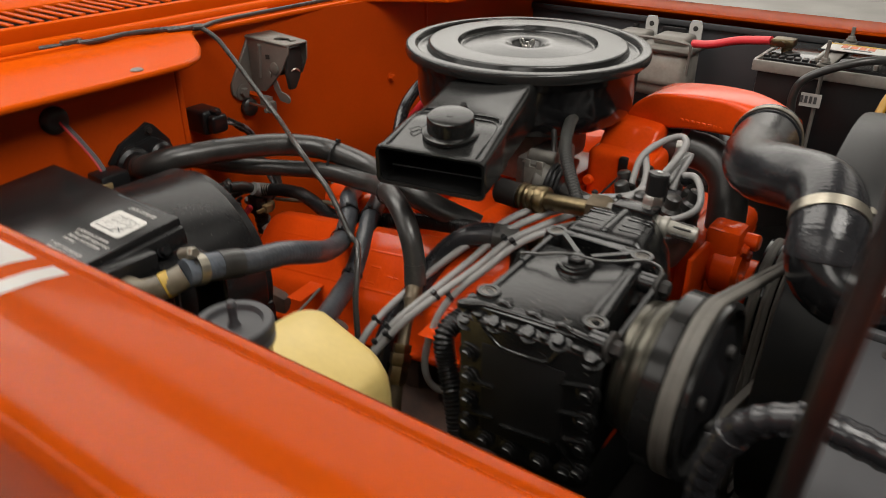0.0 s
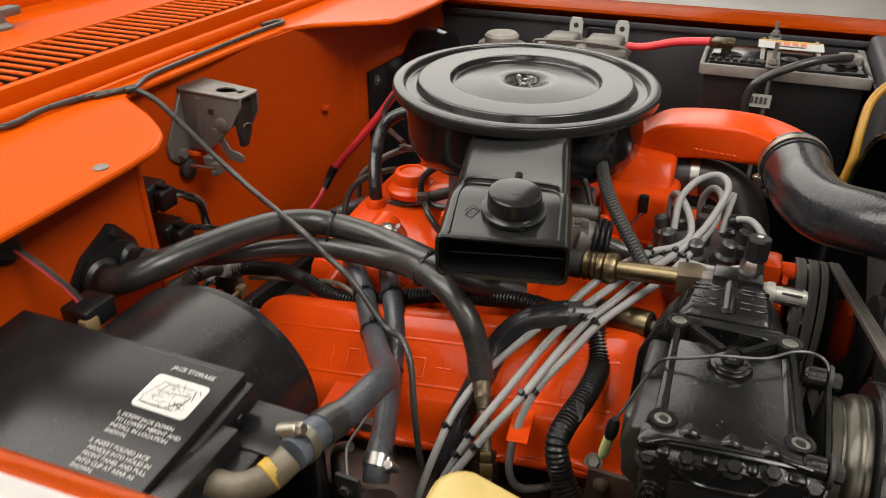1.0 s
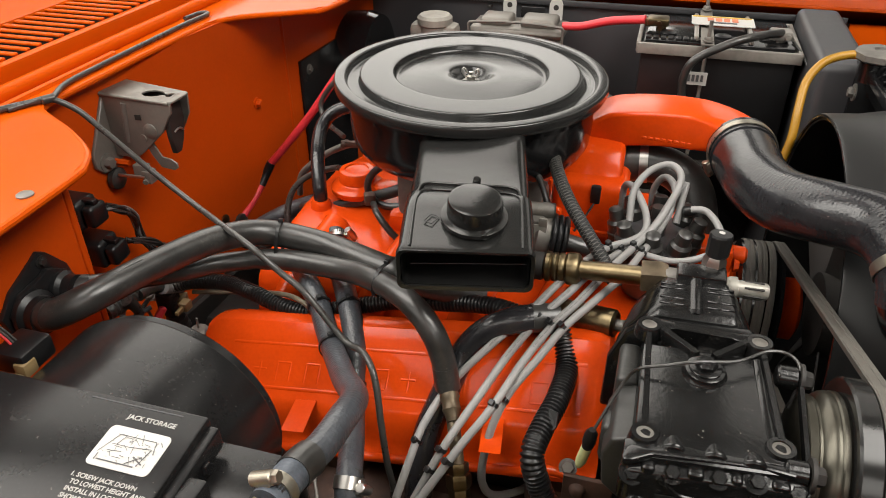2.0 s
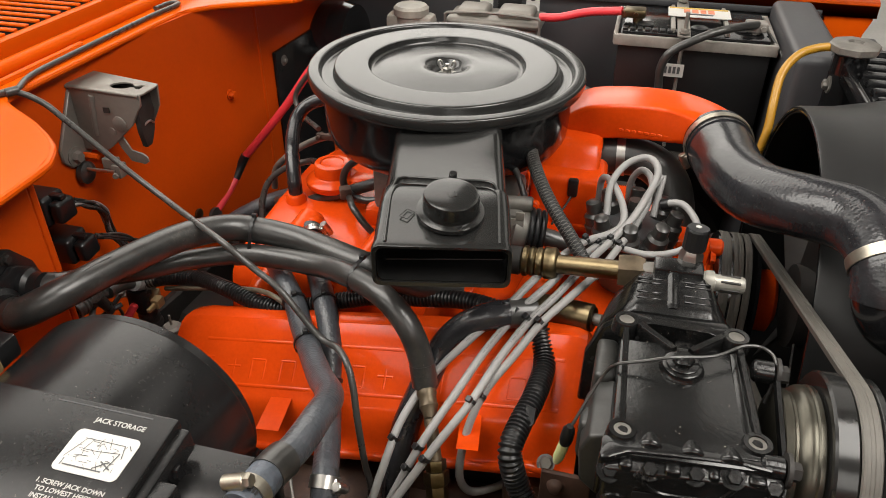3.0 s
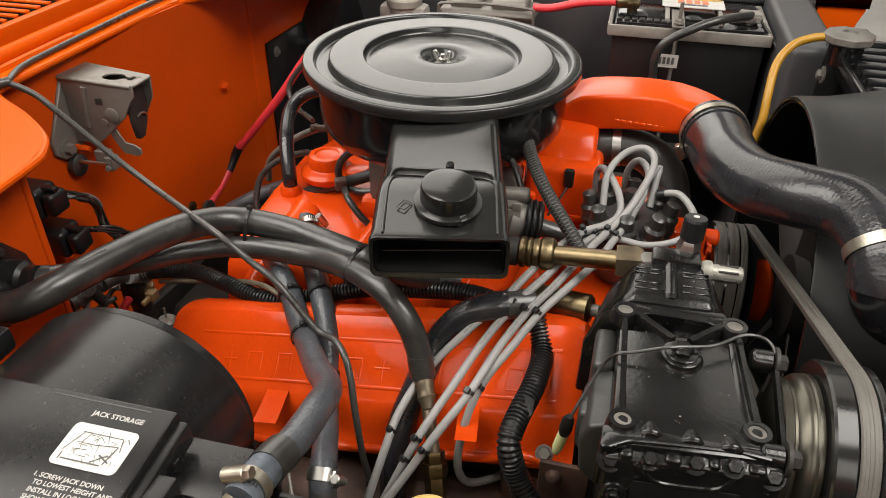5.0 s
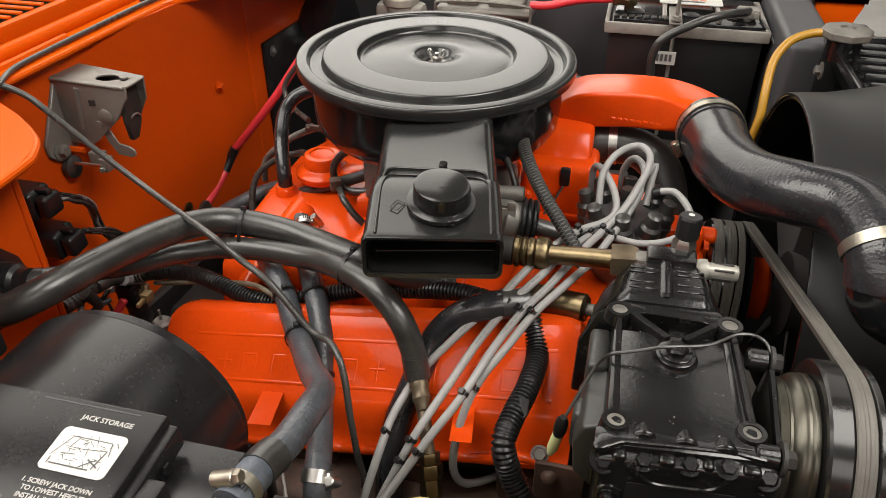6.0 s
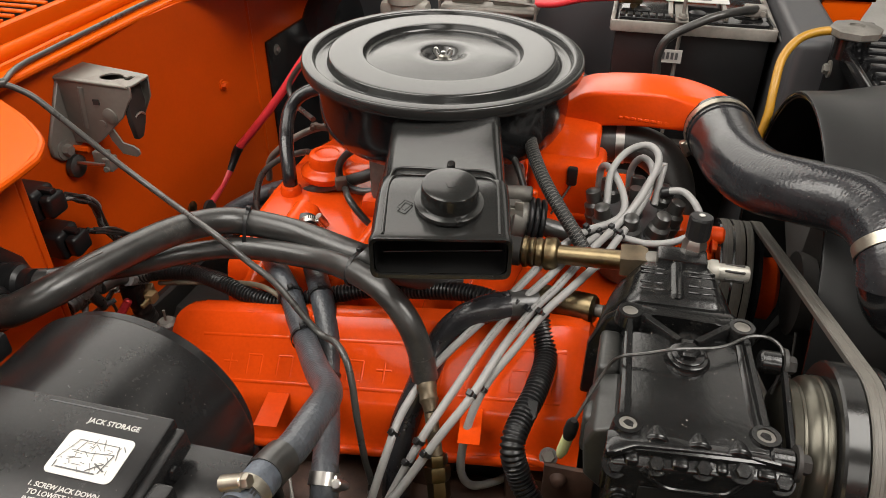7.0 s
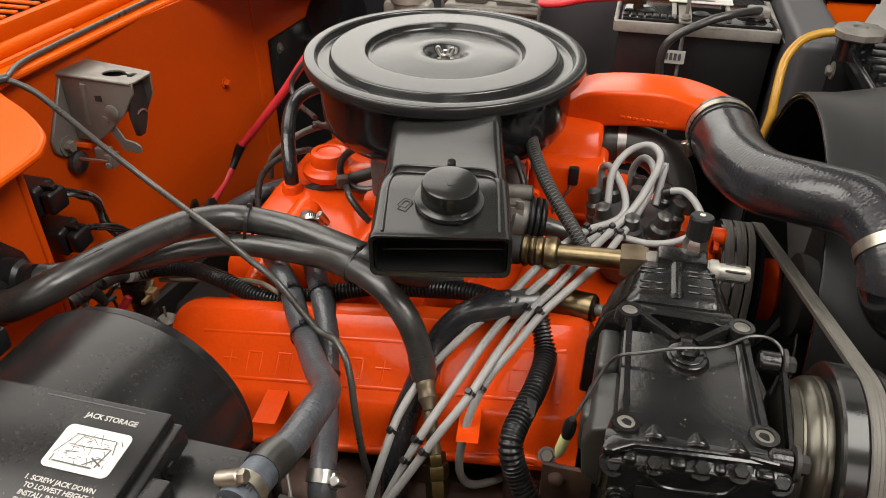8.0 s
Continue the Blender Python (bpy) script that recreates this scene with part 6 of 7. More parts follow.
for k in range(8):
    j = lambda s=0.005: rw.uniform(-s, s)
    solo("loom_wire", tube([(-1.0382 + j(), 0.7798 + j(), 0.8289 + j()), (-1.0277 + j(), 0.8072 + j(), 0.8152 + j()), (-1.0308 + j(), 0.8410 + j(), 0.7835 + j()), (-1.0203 + j(), 0.8410 + j(), 0.7466)], 0.0021, n=8), RUBBER, "thin wire hanging from a firewall plug", "wire", "firewall wires")
solo("firewall_grommet", lathe([(0.0185, 0), (0.0185, 0.004), (0.014, 0.008), (0.009, 0.010), (0, 0.010)], (-0.952, 0.428, 1.002), (1, 0, 0), 32), RUBBER, "round black rubber grommet on the firewall", "grommet")
for k, mm in enumerate((RED_WIRE, RUBBER_GREY, RUBBER)):
    solo("lead_wire", tube([(-0.942, 0.430 + 0.003 * k, 1.000), (-0.920, 0.438 + 0.003 * k, 0.975), (-0.900, 0.444 + 0.003 * k, 0.950), (-0.890, 0.445 + 0.003 * k, 0.935)], 0.0013, n=8), mm, "thin coloured wire from the firewall grommet", "wire", "grommet wires")
pc = thing("wire_connector", "black and tan plastic wire connector", "connector", (-0.885, 0.442, 0.925))
part("shell", box((-0.905, 0.430, 0.915), (-0.868, 0.470, 0.940), 0.004), BLACK_PLASTIC, pc)
part("insert", add(box((-0.880, 0.427, 0.916), (-0.866, 0.444, 0.932), 0.003), box((-0.878, 0.415, 0.919), (-0.868, 0.427, 0.923), 0.001)), TAN, pc, "tan plastic insert")
# clutter behind the drum
solo("loom_tail", tube([(-0.945, 0.735, 0.800), (-0.975, 0.725, 0.795), (-1.00, 0.71, 0.78), (-1.03, 0.70, 0.765)], 0.0065, n=12), RUBBER, "black taped end of a wiring loom", "wire")
solo("loom_tape", rod((-0.955, 0.733, 0.8005), (-0.925, 0.742, 0.8035), 0.0105, n=16, bev=0.002), ZINC, "grey tape round a conduit end", "tape")
solo("spade_connector", add(box((-0.928, 0.720, 0.768), (-0.915, 0.735, 0.782), 0.002), box((-0.924, 0.705, 0.772), (-0.919, 0.721, 0.778), 0.001)), TAN, "small tan plastic spade connector", "connector")
solo("relay_plug", box((-0.965, 0.72, 0.755), (-0.940, 0.745, 0.79), 0.004), BLACK_PLASTIC, "small black relay plug", "connector")
solo("red_stub", rod((-0.962, 0.69, 0.745), (-0.945, 0.712, 0.778), 0.0055, n=14, bev=0.002), RED_WIRE, "short red cable end", "cable")
solo("dipstick_rod", add(tube([(-0.886, 0.70, 0.78), (-0.886, 0.70, 0.72)], 0.0016, n=8, smooth_line=False), lathe([(0.013, 0), (0.013, 0.008), (0.009, 0.012), (0, 0.012)], (-0.886, 0.70, 0.752), n=24)), CAST, "thin rod with a pale round stop", "rod")
for k, (a, b, mm) in enumerate((((-1.01, 0.66, 0.745), (-0.955, 0.70, 0.785), RUBBER_BLUE), ((-0.995, 0.67, 0.74), (-0.965, 0.71, 0.79), RUBBER), ((-1.03, 0.68, 0.76), (-0.97, 0.72, 0.795), RUBBER))):
    solo("loose_wire", tube([a, ((a[0] + b[0]) / 2 + 0.01, (a[1] + b[1]) / 2, (a[2] + b[2]) / 2 + 0.012), b], 0.0035, n=10), mm, "loose taped wire beside the drum", "wire", "loose wires")

# ---- behind the engine: red cable, breather hose and small hoses ----
rc = thing("starter_cable", "red battery cable with a black joint running to the firewall", "cable", (-1.0600, 1.1100, 0.6800))
part("sheath", tube([(-0.7757, 1.3031, 0.9651), (-0.8411, 1.2649, 0.9630), (-0.8825, 1.2431, 0.9466), (-0.9021, 1.2333, 0.9248), (-0.9446, 1.2181, 0.8649), (-0.9991, 1.2115, 0.7995), (-1.0427, 1.2072, 0.7504)], 0.0076, n=16), RED_WIRE, rc)
part("joint", tube([(-1.0392, 1.2050, 0.7548), (-1.0501, 1.1976, 0.7328), (-1.0556, 1.1817, 0.7140)], 0.0088, n=16), BLACK_PLASTIC, rc, "black shrink sleeve")
part("sheath", tube([(-1.0547, 1.1838, 0.7159), (-1.0609, 1.1544, 0.6952), (-1.0629, 1.1102, 0.6802), (-1.0750, 1.1060, 0.6600)], 0.0076, n=16), RED_WIRE, rc)
solo("firewall_grommet", lathe([(0.020, 0), (0.020, 0.006), (0.012, 0.010), (0, 0.010)], (wall_x(1.10), 1.10, 0.672), (1, 0, 0), 28), RUBBER, "black rubber grommet round the red cable", "grommet")
solo("cable_clip", add(lathe([(0.012, 0), (0.012, 0.003), (0.007, 0.006), (0, 0.006)], (wall_x(1.06), 1.06, 0.70), (1, 0, 0), 20)), BRASS, "small brass clip on the firewall", "clip")
# hump coloured dark to merge with the shade low on the firewall
solo("gearbox_hump", loft([[V(-1.07, 0.86, 0.46), V(-1.07, 0.95, 0.56), V(-1.07, 1.06, 0.57), V(-1.07, 1.15, 0.46)], [V(-0.92, 0.82, 0.41), V(-0.92, 0.93, 0.52), V(-0.92, 1.06, 0.53), V(-0.92, 1.17, 0.41)]]), DARK, "floor hump at the foot of the firewall, darkened as shade", "panel", kind="structure")
solo("breather_hose", tube([(-0.7980, 0.9280, 0.8500), (-0.7990, 0.9300, 0.8760), (-0.8157, 0.9676, 0.9091), (-0.8309, 1.0191, 0.9280), (-0.8203, 1.0456, 0.9454), (-0.7825, 1.0540, 0.9582), (-0.7214, 1.0408, 0.9715)], 0.0105, n=18), RUBBER_WRAP, "black rubber breather hose standing on the manifold", "hose", "black hoses")
solo("blue_grey_hose", tube([(-0.975, 0.97, 0.72), (-0.952, 0.980, 0.747), (-0.919, 1.000, 0.766), (-0.875, 1.020, 0.784), (-0.80, 1.01, 0.812), (-0.74, 1.0, 0.83)], 0.0140, n=18), RUBBER_BLUE, "weathered blue-grey hose at the back of the engine", "hose")
solo("vacuum_hose", tube([(-0.86, 0.985, 0.80), (-0.809, 0.945, 0.824), (-0.771, 0.94, 0.842), (-0.724, 0.94, 0.861), (-0.679, 0.94, 0.880), (-0.653, 0.94, 0.894)], 0.0085, n=14), RUBBER, "black rubber vacuum hose", "hose", "vacuum hoses")
solo("vacuum_hose", tube([(-0.625, 0.93, 0.940), (-0.678, 0.93, 0.929), (-0.705, 0.93, 0.916), (-0.720, 0.93, 0.895), (-0.720, 0.93, 0.875), (-0.706, 0.925, 0.864), (-0.682, 0.92, 0.863), (-0.645, 0.92, 0.873)], 0.0054, n=12), RUBBER, "thin black looped vacuum hose", "hose", "vacuum hoses")
solo("vacuum_hose", tube([(-0.712, 0.920, 0.870), (-0.700, 0.900, 0.872), (-0.685, 0.870, 0.880), (-0.665, 0.86, 0.862), (-0.646, 0.86, 0.843), (-0.63, 0.86, 0.83)], 0.0048, n=12), RUBBER, "thin black vacuum hose", "hose", "vacuum hoses")
solo("tee_piece", box((-0.742, 0.952, 0.838), (-0.722, 0.974, 0.858), 0.004), CAST, "small grey tee piece", "connector")
solo("vacuum_tube", tube([(-0.868, 0.945, 0.745), (-0.882, 0.968, 0.793), (-0.876, 0.988, 0.830), (-0.847, 1.000, 0.855), (-0.805, 1.000, 0.872), (-0.785, 0.985, 0.880)], 0.0050, n=12), RUBBER_GREY, "thin grey vacuum tube", "tube", "grey tubes")
solo("vacuum_tube", tube([(-0.87, 1.20, 0.95), (-0.897, 1.200, 0.923), (-0.917, 1.200, 0.890), (-0.900, 1.180, 0.868), (-0.84, 1.12, 0.87)], 0.0045, n=12), RUBBER_GREY, "thin grey tube looping by the firewall", "tube", "grey tubes")
solo("steel_pipe", tube([(-0.905, 1.06, 0.78), (-0.894, 1.055, 0.822), (-0.849, 1.050, 0.864), (-0.807, 1.050, 0.888), (-0.78, 1.05, 0.895)], 0.0055, n=12), CAST, "bent grey steel pipe", "pipe")
solo("steel_lever", add(box((-0.812, 1.044, 0.888), (-0.78, 1.052, 0.898), 0.002), rod((-0.806, 1.038, 0.893), (-0.806, 1.058, 0.893), 0.004, n=12, bev=0.001)), RUSTY, "dull rusty steel carburettor lever", "lever")
cb = thing("carburettor", "dull grey carburettor below the air cleaner", "carburettor", (-0.55, 0.95, 0.87))
part("body", add(box((-0.66, 0.88, 0.872), (-0.50, 1.06, 0.955), 0.012), box((-0.50, 0.83, 0.885), (-0.455, 0.93, 0.935), 0.008)), CAST, cb)
ch = part("choke_housing", add(rod((-0.4581, 0.8178, 0.9151), (-0.4273, 0.8240, 0.9090), 0.0275, n=36, bev=0.003), box((-0.4735, 0.8003, 0.8915), (-0.4427, 0.8332, 0.9429), 0.004)), CAST, cb, "grey choke housing")
part("cover_ring", add(*[lathe([(0.0275, 0), (0.0290, 0.002), (0.0290, 0.004), (0.0275, 0.006)], (-0.4365 + 0.007 * k, 0.8165, 0.915 - 0.001 * k), (1, 0.15, -0.15), 36) for k in range(3)]), BLACK_PLASTIC, ch, "black choke cap rings")
part("bracket_plate", add(box((-0.4663, 0.7988, 0.8915), (-0.4386, 0.8019, 0.9388), 0.001), box((-0.4663, 0.7988, 0.9357), (-0.4581, 0.8019, 0.9480), 0.001), box((-0.4489, 0.7988, 0.9357), (-0.4386, 0.8019, 0.9480), 0.001)), ALU, ch, "bare metal bracket with slots")
part("choke_tube", rod((-0.4715, 0.8209, 0.9460), (-0.4324, 0.8260, 0.9460), 0.0095, n=18, bev=0.002), CAST, ch)
solo("choke_hose", tube([(-0.4201, 0.8178, 0.9090), (-0.3933, 0.8209, 0.9018), (-0.3707, 0.8260, 0.8946), (-0.3502, 0.8363, 0.8864)], 0.0115, n=16), RUBBER, "short black rubber hose from the choke", "hose")
FUEL = [(-0.425, 1.010, 1.000), (-0.452, 0.955, 0.992), (-0.449, 0.900, 0.985), (-0.432, 0.848, 0.975), (-0.409, 0.806, 0.961), (-0.373, 0.770, 0.930), (-0.348, 0.752, 0.900)]
fh = solo("fuel_hose", tube(FUEL, 0.0080, n=16, step=0.003), BRAID, "black braided fuel hose with pale woven threads", "hose")
run = spline(FUEL, 0.0012)
for way, turn0 in ((1, 0.4), (-1, 0.4), (1, 2.5), (-1, 2.5), (1, 4.6), (-1, 4.6)):
    pts = []
    for k in range(1, len(run) - 1):
        d = (run[k + 1] - run[k - 1]).normalized()
        u = (V(0, 0, 1) - d * d.z).normalized()
        a = turn0 + way * k * 0.0012 / 0.0021
        pts.append(run[k] + (u * math.cos(a) + d.cross(u) * math.sin(a)) * 0.0080)
    part("woven_thread", tube(pts, 0.00045, n=5, smooth_line=False), THREAD, fh, "pale woven thread")
solo("choke_wire", tube([(-0.4735, 0.8826, 0.9737), (-0.4581, 0.8620, 0.9635), (-0.4427, 0.8363, 0.9429), (-0.4324, 0.8209, 0.9223)], 0.0042, n=10), RUBBER, "thin black wire beside the snout", "wire")
solo("sender_wire", tube([(-0.3956, 0.9613, 0.8903), (-0.4042, 0.9473, 0.8764), (-0.4171, 0.9312, 0.8581)], 0.0015, n=8), RUBBER, "thin black sender wire", "wire")

# ---- brass refrigerant line into the compressor head ----
bl = thing("refrigerant_line", "aged brass refrigerant line with ribbed ferrule and hexagon nut", "pipe", (-0.37, 0.70, 0.93))
part("grey_joint", add(rod((-0.4631, 0.7311, 0.9277), (-0.4276, 0.7306, 0.9272), 0.0160, n=24, bev=0.003)), DARK, bl, "dark hose joint")
part("ferrule", lathe([(0.0150, 0), (0.0172, 0.002), (0.0172, 0.006), (0.0150, 0.008), (0.0165, 0.010), (0.0165, 0.013), (0.0148, 0.015), (0.0165, 0.017), (0.0165, 0.021), (0.0150, 0.023), (0.0182, 0.026), (0.0182, 0.036), (0.0160, 0.039), (0.0120, 0.041)], (-0.4287, 0.7306, 0.9282), (0.045, -0.001, 0.003), n=32), BRASS, bl, "ribbed brass ferrule")
part("pipe", rod((-0.3877, 0.7263, 0.9330), (-0.3174, 0.7132, 0.9455), 0.0106, n=24), BRASS, bl, "brass pipe")
nt_ = hexhead((0, 0, 0), (0, 0, 1), 0.0185, 0.027)
nt_.transform(Matrix.Translation((-0.3246, 0.7119, 0.9458)) @ frame_of((0.045, 0, 0.004)) @ Matrix.Rotation(radians(22), 4, "Z"))
part("nut", nt_, BRASS_DIRTY, bl, "tarnished hexagon nut")
part("thread", rod((-0.3004, 0.7087, 0.9500), (-0.2872, 0.7087, 0.9511), 0.0115, n=24), CAST, bl)
sv = thing("service_valve", "black service valve block with a capped stem", "valve", (-0.27, 0.70, 0.94))
part("block", add(box((-0.291, 0.688, 0.944), (-0.243, 0.714, 0.971), 0.003), box((-0.285, 0.68, 0.930), (-0.25, 0.71, 0.945), 0.004)), BLACK_CAST, sv)
part("hex", hexhead((-0.256, 0.716, 0.960), (0.02, 0.1, 1), 0.0120, 0.020), STEEL, sv, "bright steel hexagon")
cp = part("valve_cap", lathe([(0.0105, 0), (0.0118, 0.002), (0.0118, 0.022), (0.0108, 0.0245), (0, 0.025)], (-0.2548, 0.7185, 0.9800), (0.03, 0.1, 1), n=14), BLACK_PLASTIC, sv, "black knurled cap", 20)
part("cap_pin", lathe([(0.003, 0), (0.003, 0.0008)], (-0.2540, 0.7210, 1.0050), (0.03, 0.1, 1), n=12), STICKER, cp)
hs = part("hose_tip", lathe([(0.0095, 0), (0.0110, 0.001), (0.0100, 0.003), (0.0110, 0.005), (0.0100, 0.007), (0.0110, 0.009), (0.0118, 0.011), (0.0118, 0.016), (0.0088, 0.017), (0.0088, 0.020), (0.0088, 0.045), (0.0078, 0.047), (0, 0.047)], (-0.2475, 0.7045, 0.9525), (0.045, 0.005, -0.002), n=28), ALU, sv, "pale metal slotted fitting", 30)
for k in range(6):
    a = radians(60 * k + 15)
    part("slot", box((-0.2245, 0.7068 + 0.0084 * math.cos(a) - 0.0012, 0.9515 + 0.0084 * math.sin(a) - 0.0012), (-0.205, 0.7068 + 0.0084 * math.cos(a) + 0.0012, 0.9515 + 0.0084 * math.sin(a) + 0.0012), 0.0008, 1), DARK, hs)
fu = thing("brass_plug", "brass cylinder fitting behind the compressor", "pipe fitting", (-0.3654, 0.7129, 0.8597))
part("cylinder", rod((-0.4062, 0.7251, 0.8719), (-0.3420, 0.7088, 0.8790), 0.0165, n=32, bev=0.003), BRASS, fu)
part("thread", rod((-0.3420, 0.7088, 0.8790), (-0.3338, 0.7068, 0.8801), 0.007, n=16), CAST, fu)

# thin wire across the compressor, with its bullet connector
solo("clutch_wire", tube([(-0.1920, 0.5600, 0.9350), (-0.1870, 0.5726, 0.9640), (-0.1938, 0.5887, 0.9690), (-0.2126, 0.5886, 0.9700), (-0.2390, 0.5685, 0.9690), (-0.2745, 0.5542, 0.9720), (-0.3013, 0.5494, 0.9650), (-0.3173, 0.5458, 0.9625), (-0.326, 0.552, 0.945), (-0.337, 0.540, 0.924), (-0.346, 0.527, 0.906), (-0.350, 0.523, 0.897)], 0.0015, n=8, step=0.003), RUBBER, "thin black clutch wire lying across the compressor", "wire")
bc = thing("bullet_connector", "black and pale green bullet wire connector", "connector", (-0.357, 0.53, 0.85))
part("boot", lathe([(0.003, 0), (0.0056, 0.006), (0.0062, 0.018), (0.0050, 0.026)], (-0.3495, 0.5225, 0.902), (-0.10, 0.12, -0.95), n=16), BLACK_PLASTIC, bc)
part("sleeve", lathe([(0.0050, 0), (0.0052, 0.026), (0.0032, 0.036), (0.001, 0.038)], (-0.3525, 0.5260, 0.876), (-0.14, 0.20, -0.95), n=14), GREENISH, bc, "pale green sleeve")

# ---- washer reservoir beside the wing ----
rs = thing("washer_reservoir", "aged cream plastic washer reservoir with a black cap", "reservoir", (-0.41, 0.335, 0.70))
SEC = [(0.62, 0.86), (0.70, 0.98), (0.84, 1.0), (0.890, 1.0), (0.910, 0.97), (0.921, 0.91), (0.927, 0.80)]
bm = loft([[V(-0.410 + u * s, 0.347 + v * s, z) for u, v in round_rect(0.120, 0.115, 0.028, 6)] for z, s in SEC])
for v in bm.verts:
    if v.co.z > 0.84:
        v.co.z -= min(max(v.co.x + 0.415, 0) * 0.55, 0.024)
tank = part("tank", bm, CREAM, rs, "aged translucent cream plastic tank", 60)
part("neck", lathe([(0.026, 0), (0.026, 0.052)], (-0.424, 0.290, 0.910), n=36), CREAM, rs)
cap = part("cap", lathe([(0.0290, 0), (0.0312, 0.001), (0.0312, 0.004), (0.0290, 0.005), (0.0290, 0.007), (0.0315, 0.008), (0.0315, 0.0175), (0.0300, 0.0195), (0.0235, 0.0195), (0.0215, 0.0150), (0, 0.0140)], (-0.424, 0.288, 0.959), n=56), GREY_PANEL, rs, "charcoal grey screw cap", 30)
part("cap_pin", add(lathe([(0.0060, 0), (0.0050, 0.004), (0.0036, 0.007), (0.0036, 0.019), (0.0046, 0.021), (0.0030, 0.025), (0, 0.026)], (-0.424, 0.288, 0.971), n=16)), GREY_PANEL, cap)

# ---- battery, its clamp and cables ----
ba = thing("battery", "black car battery with a dusty pale top and label", "battery", (-0.23, 1.58, 0.72))
part("case", box((-0.372, 1.512, 0.72), (-0.088, 1.700, 0.948), 0.006), BLACK_PLASTIC, ba, "black battery case")
part("cover", box((-0.366, 1.516, 0.946), (-0.094, 1.696, 0.962), 0.004), BLACK_GLOSS, ba, "smoked glossy battery cover")
for a, b in (((-0.380, 1.502, 0.936), (-0.080, 1.511, 0.957)), ((-0.380, 1.702, 0.936), (-0.080, 1.711, 0.957)), ((-0.382, 1.511, 0.936), (-0.374, 1.702, 0.957)), ((-0.088, 1.511, 0.936), (-0.080, 1.702, 0.957))):
    part("edge_strip", box(a, b, 0.002), PALE, ba, "corroded grey metal edge")
for k in range(9):
    part("vent_rib", box((-0.366 + 0.014 * k, 1.517, 0.961), (-0.356 + 0.014 * k, 1.535, 0.966), 0.001), BLACK_PLASTIC, ba)
for x in (-0.325, -0.222, -0.140):
    part("vent_plug", lathe([(0.016, 0), (0.016, 0.003), (0.012, 0.005), (0, 0.005)], (x, 1.560, 0.962), n=24), BLACK_PLASTIC, ba)
for x in (-0.272, -0.172):
    part("divider", box((x - 0.004, 1.520, 0.962), (x + 0.004, 1.690, 0.972), 0.002), PALE, ba)
lb = part("label_plate", prism([(-0.2225 + u, 1.628 + v) for u, v in round_rect(0.120, 0.066, 0.004)], 0.9735, 0.9750, "z"), STICKER, ba, "pale label with worn red and blue print")
for k, (x0, x1) in enumerate(((-0.252, -0.240), (-0.236, -0.224), (-0.220, -0.209), (-0.205, -0.193))):
    part("print_bar", box((x0, 1.622, 0.9748), (x1, 1.646, 0.9756)), PRINT_RED, lb)
part("label_bar", box((-0.245, 1.608, 0.9748), (-0.196, 1.616, 0.9756)), RUBBER_BLUE, lb)
part("label_bar", box((-0.280, 1.650, 0.9748), (-0.166, 1.658, 0.9756)), OCHRE, lb)
part("terminal", add(lathe([(0.010, 0), (0.009, 0.02), (0, 0.02)], (-0.340, 1.580, 0.962), n=20), box((-0.368, 1.562, 0.972), (-0.326, 1.598, 0.988), 0.004), rod((-0.345, 1.555, 0.980), (-0.345, 1.605, 0.980), 0.005, n=10), box((-0.372, 1.574, 0.968), (-0.360, 1.586, 0.984), 0.003)), BRASS, ba, "corroded brass terminal clamp")
part("terminal", add(lathe([(0.011, 0), (0.010, 0.024), (0, 0.024)], (-0.120, 1.560, 0.960), n=20), box((-0.140, 1.545, 0.966), (-0.100, 1.578, 0.984), 0.004), rod((-0.108, 1.54, 0.975), (-0.108, 1.585, 0.975), 0.005, n=10)), PALE, ba, "grey lead terminal clamp")
hd = thing("battery_clamp", "thin steel hold-down rods with nuts over the battery", "clamp", (-0.255, 1.50, 0.80))
for y in (1.494, 1.722):
    part("rod", rod((-0.252, y, 0.74), (-0.252, y, 1.010 if y < 1.6 else 0.998), 0.0036, n=12), ZINC, hd)
    part("nut", hexhead((-0.252, y, 0.972), (0, 0, 1), 0.0075, 0.008, 0.010), ZINC, hd)
part("bar", box((-0.264, 1.485, 0.964), (-0.240, 1.73, 0.9685), 0.001), ZINC, hd)
tg = part("tag", box((-0.278, 1.4865, 0.888), (-0.242, 1.4885, 0.913)), STICKER, hd, "small white paper tag with printed bars")
for k, x in enumerate((-0.278, -0.270, -0.262, -0.254)):
    part("print_bar", box((x, 1.4852, 0.895), (x + 0.005, 1.4863, 0.908)), INK, tg)
solo("battery_cable", tube([(-0.284, 1.465, 0.80), (-0.284, 1.462, 0.872), (-0.286, 1.460, 0.911), (-0.272, 1.458, 0.945), (-0.220, 1.470, 0.974), (-0.170, 1.495, 0.986), (-0.120, 1.552, 0.980)], 0.0078, n=14), RUBBER, "thick black battery cable arching over the battery front", "cable", "battery cables")
solo("battery_cable", tube([(-0.54, 1.62, 0.945), (-0.500, 1.61, 0.950), (-0.44, 1.60, 0.968), (-0.372, 1.582, 0.980)], 0.0085, n=14), RED_WIRE, "thick red battery cable", "cable", "battery cables")
solo("earth_wire", tube([(-0.095, 1.55, 0.965), (-0.075, 1.50, 0.945), (-0.060, 1.44, 0.91), (-0.055, 1.42, 0.84), (-0.05, 1.42, 0.75)], 0.0030, n=10), RUBBER, "thin black earth wire", "wire")
solo("battery_tray", add(box((-0.40, 1.49, 0.70), (-0.06, 1.75, 0.72), 0.004), box((-0.39, 1.70, 0.36), (-0.07, 1.755, 0.70), 0.004)), DARK, "black steel battery tray", "tray")

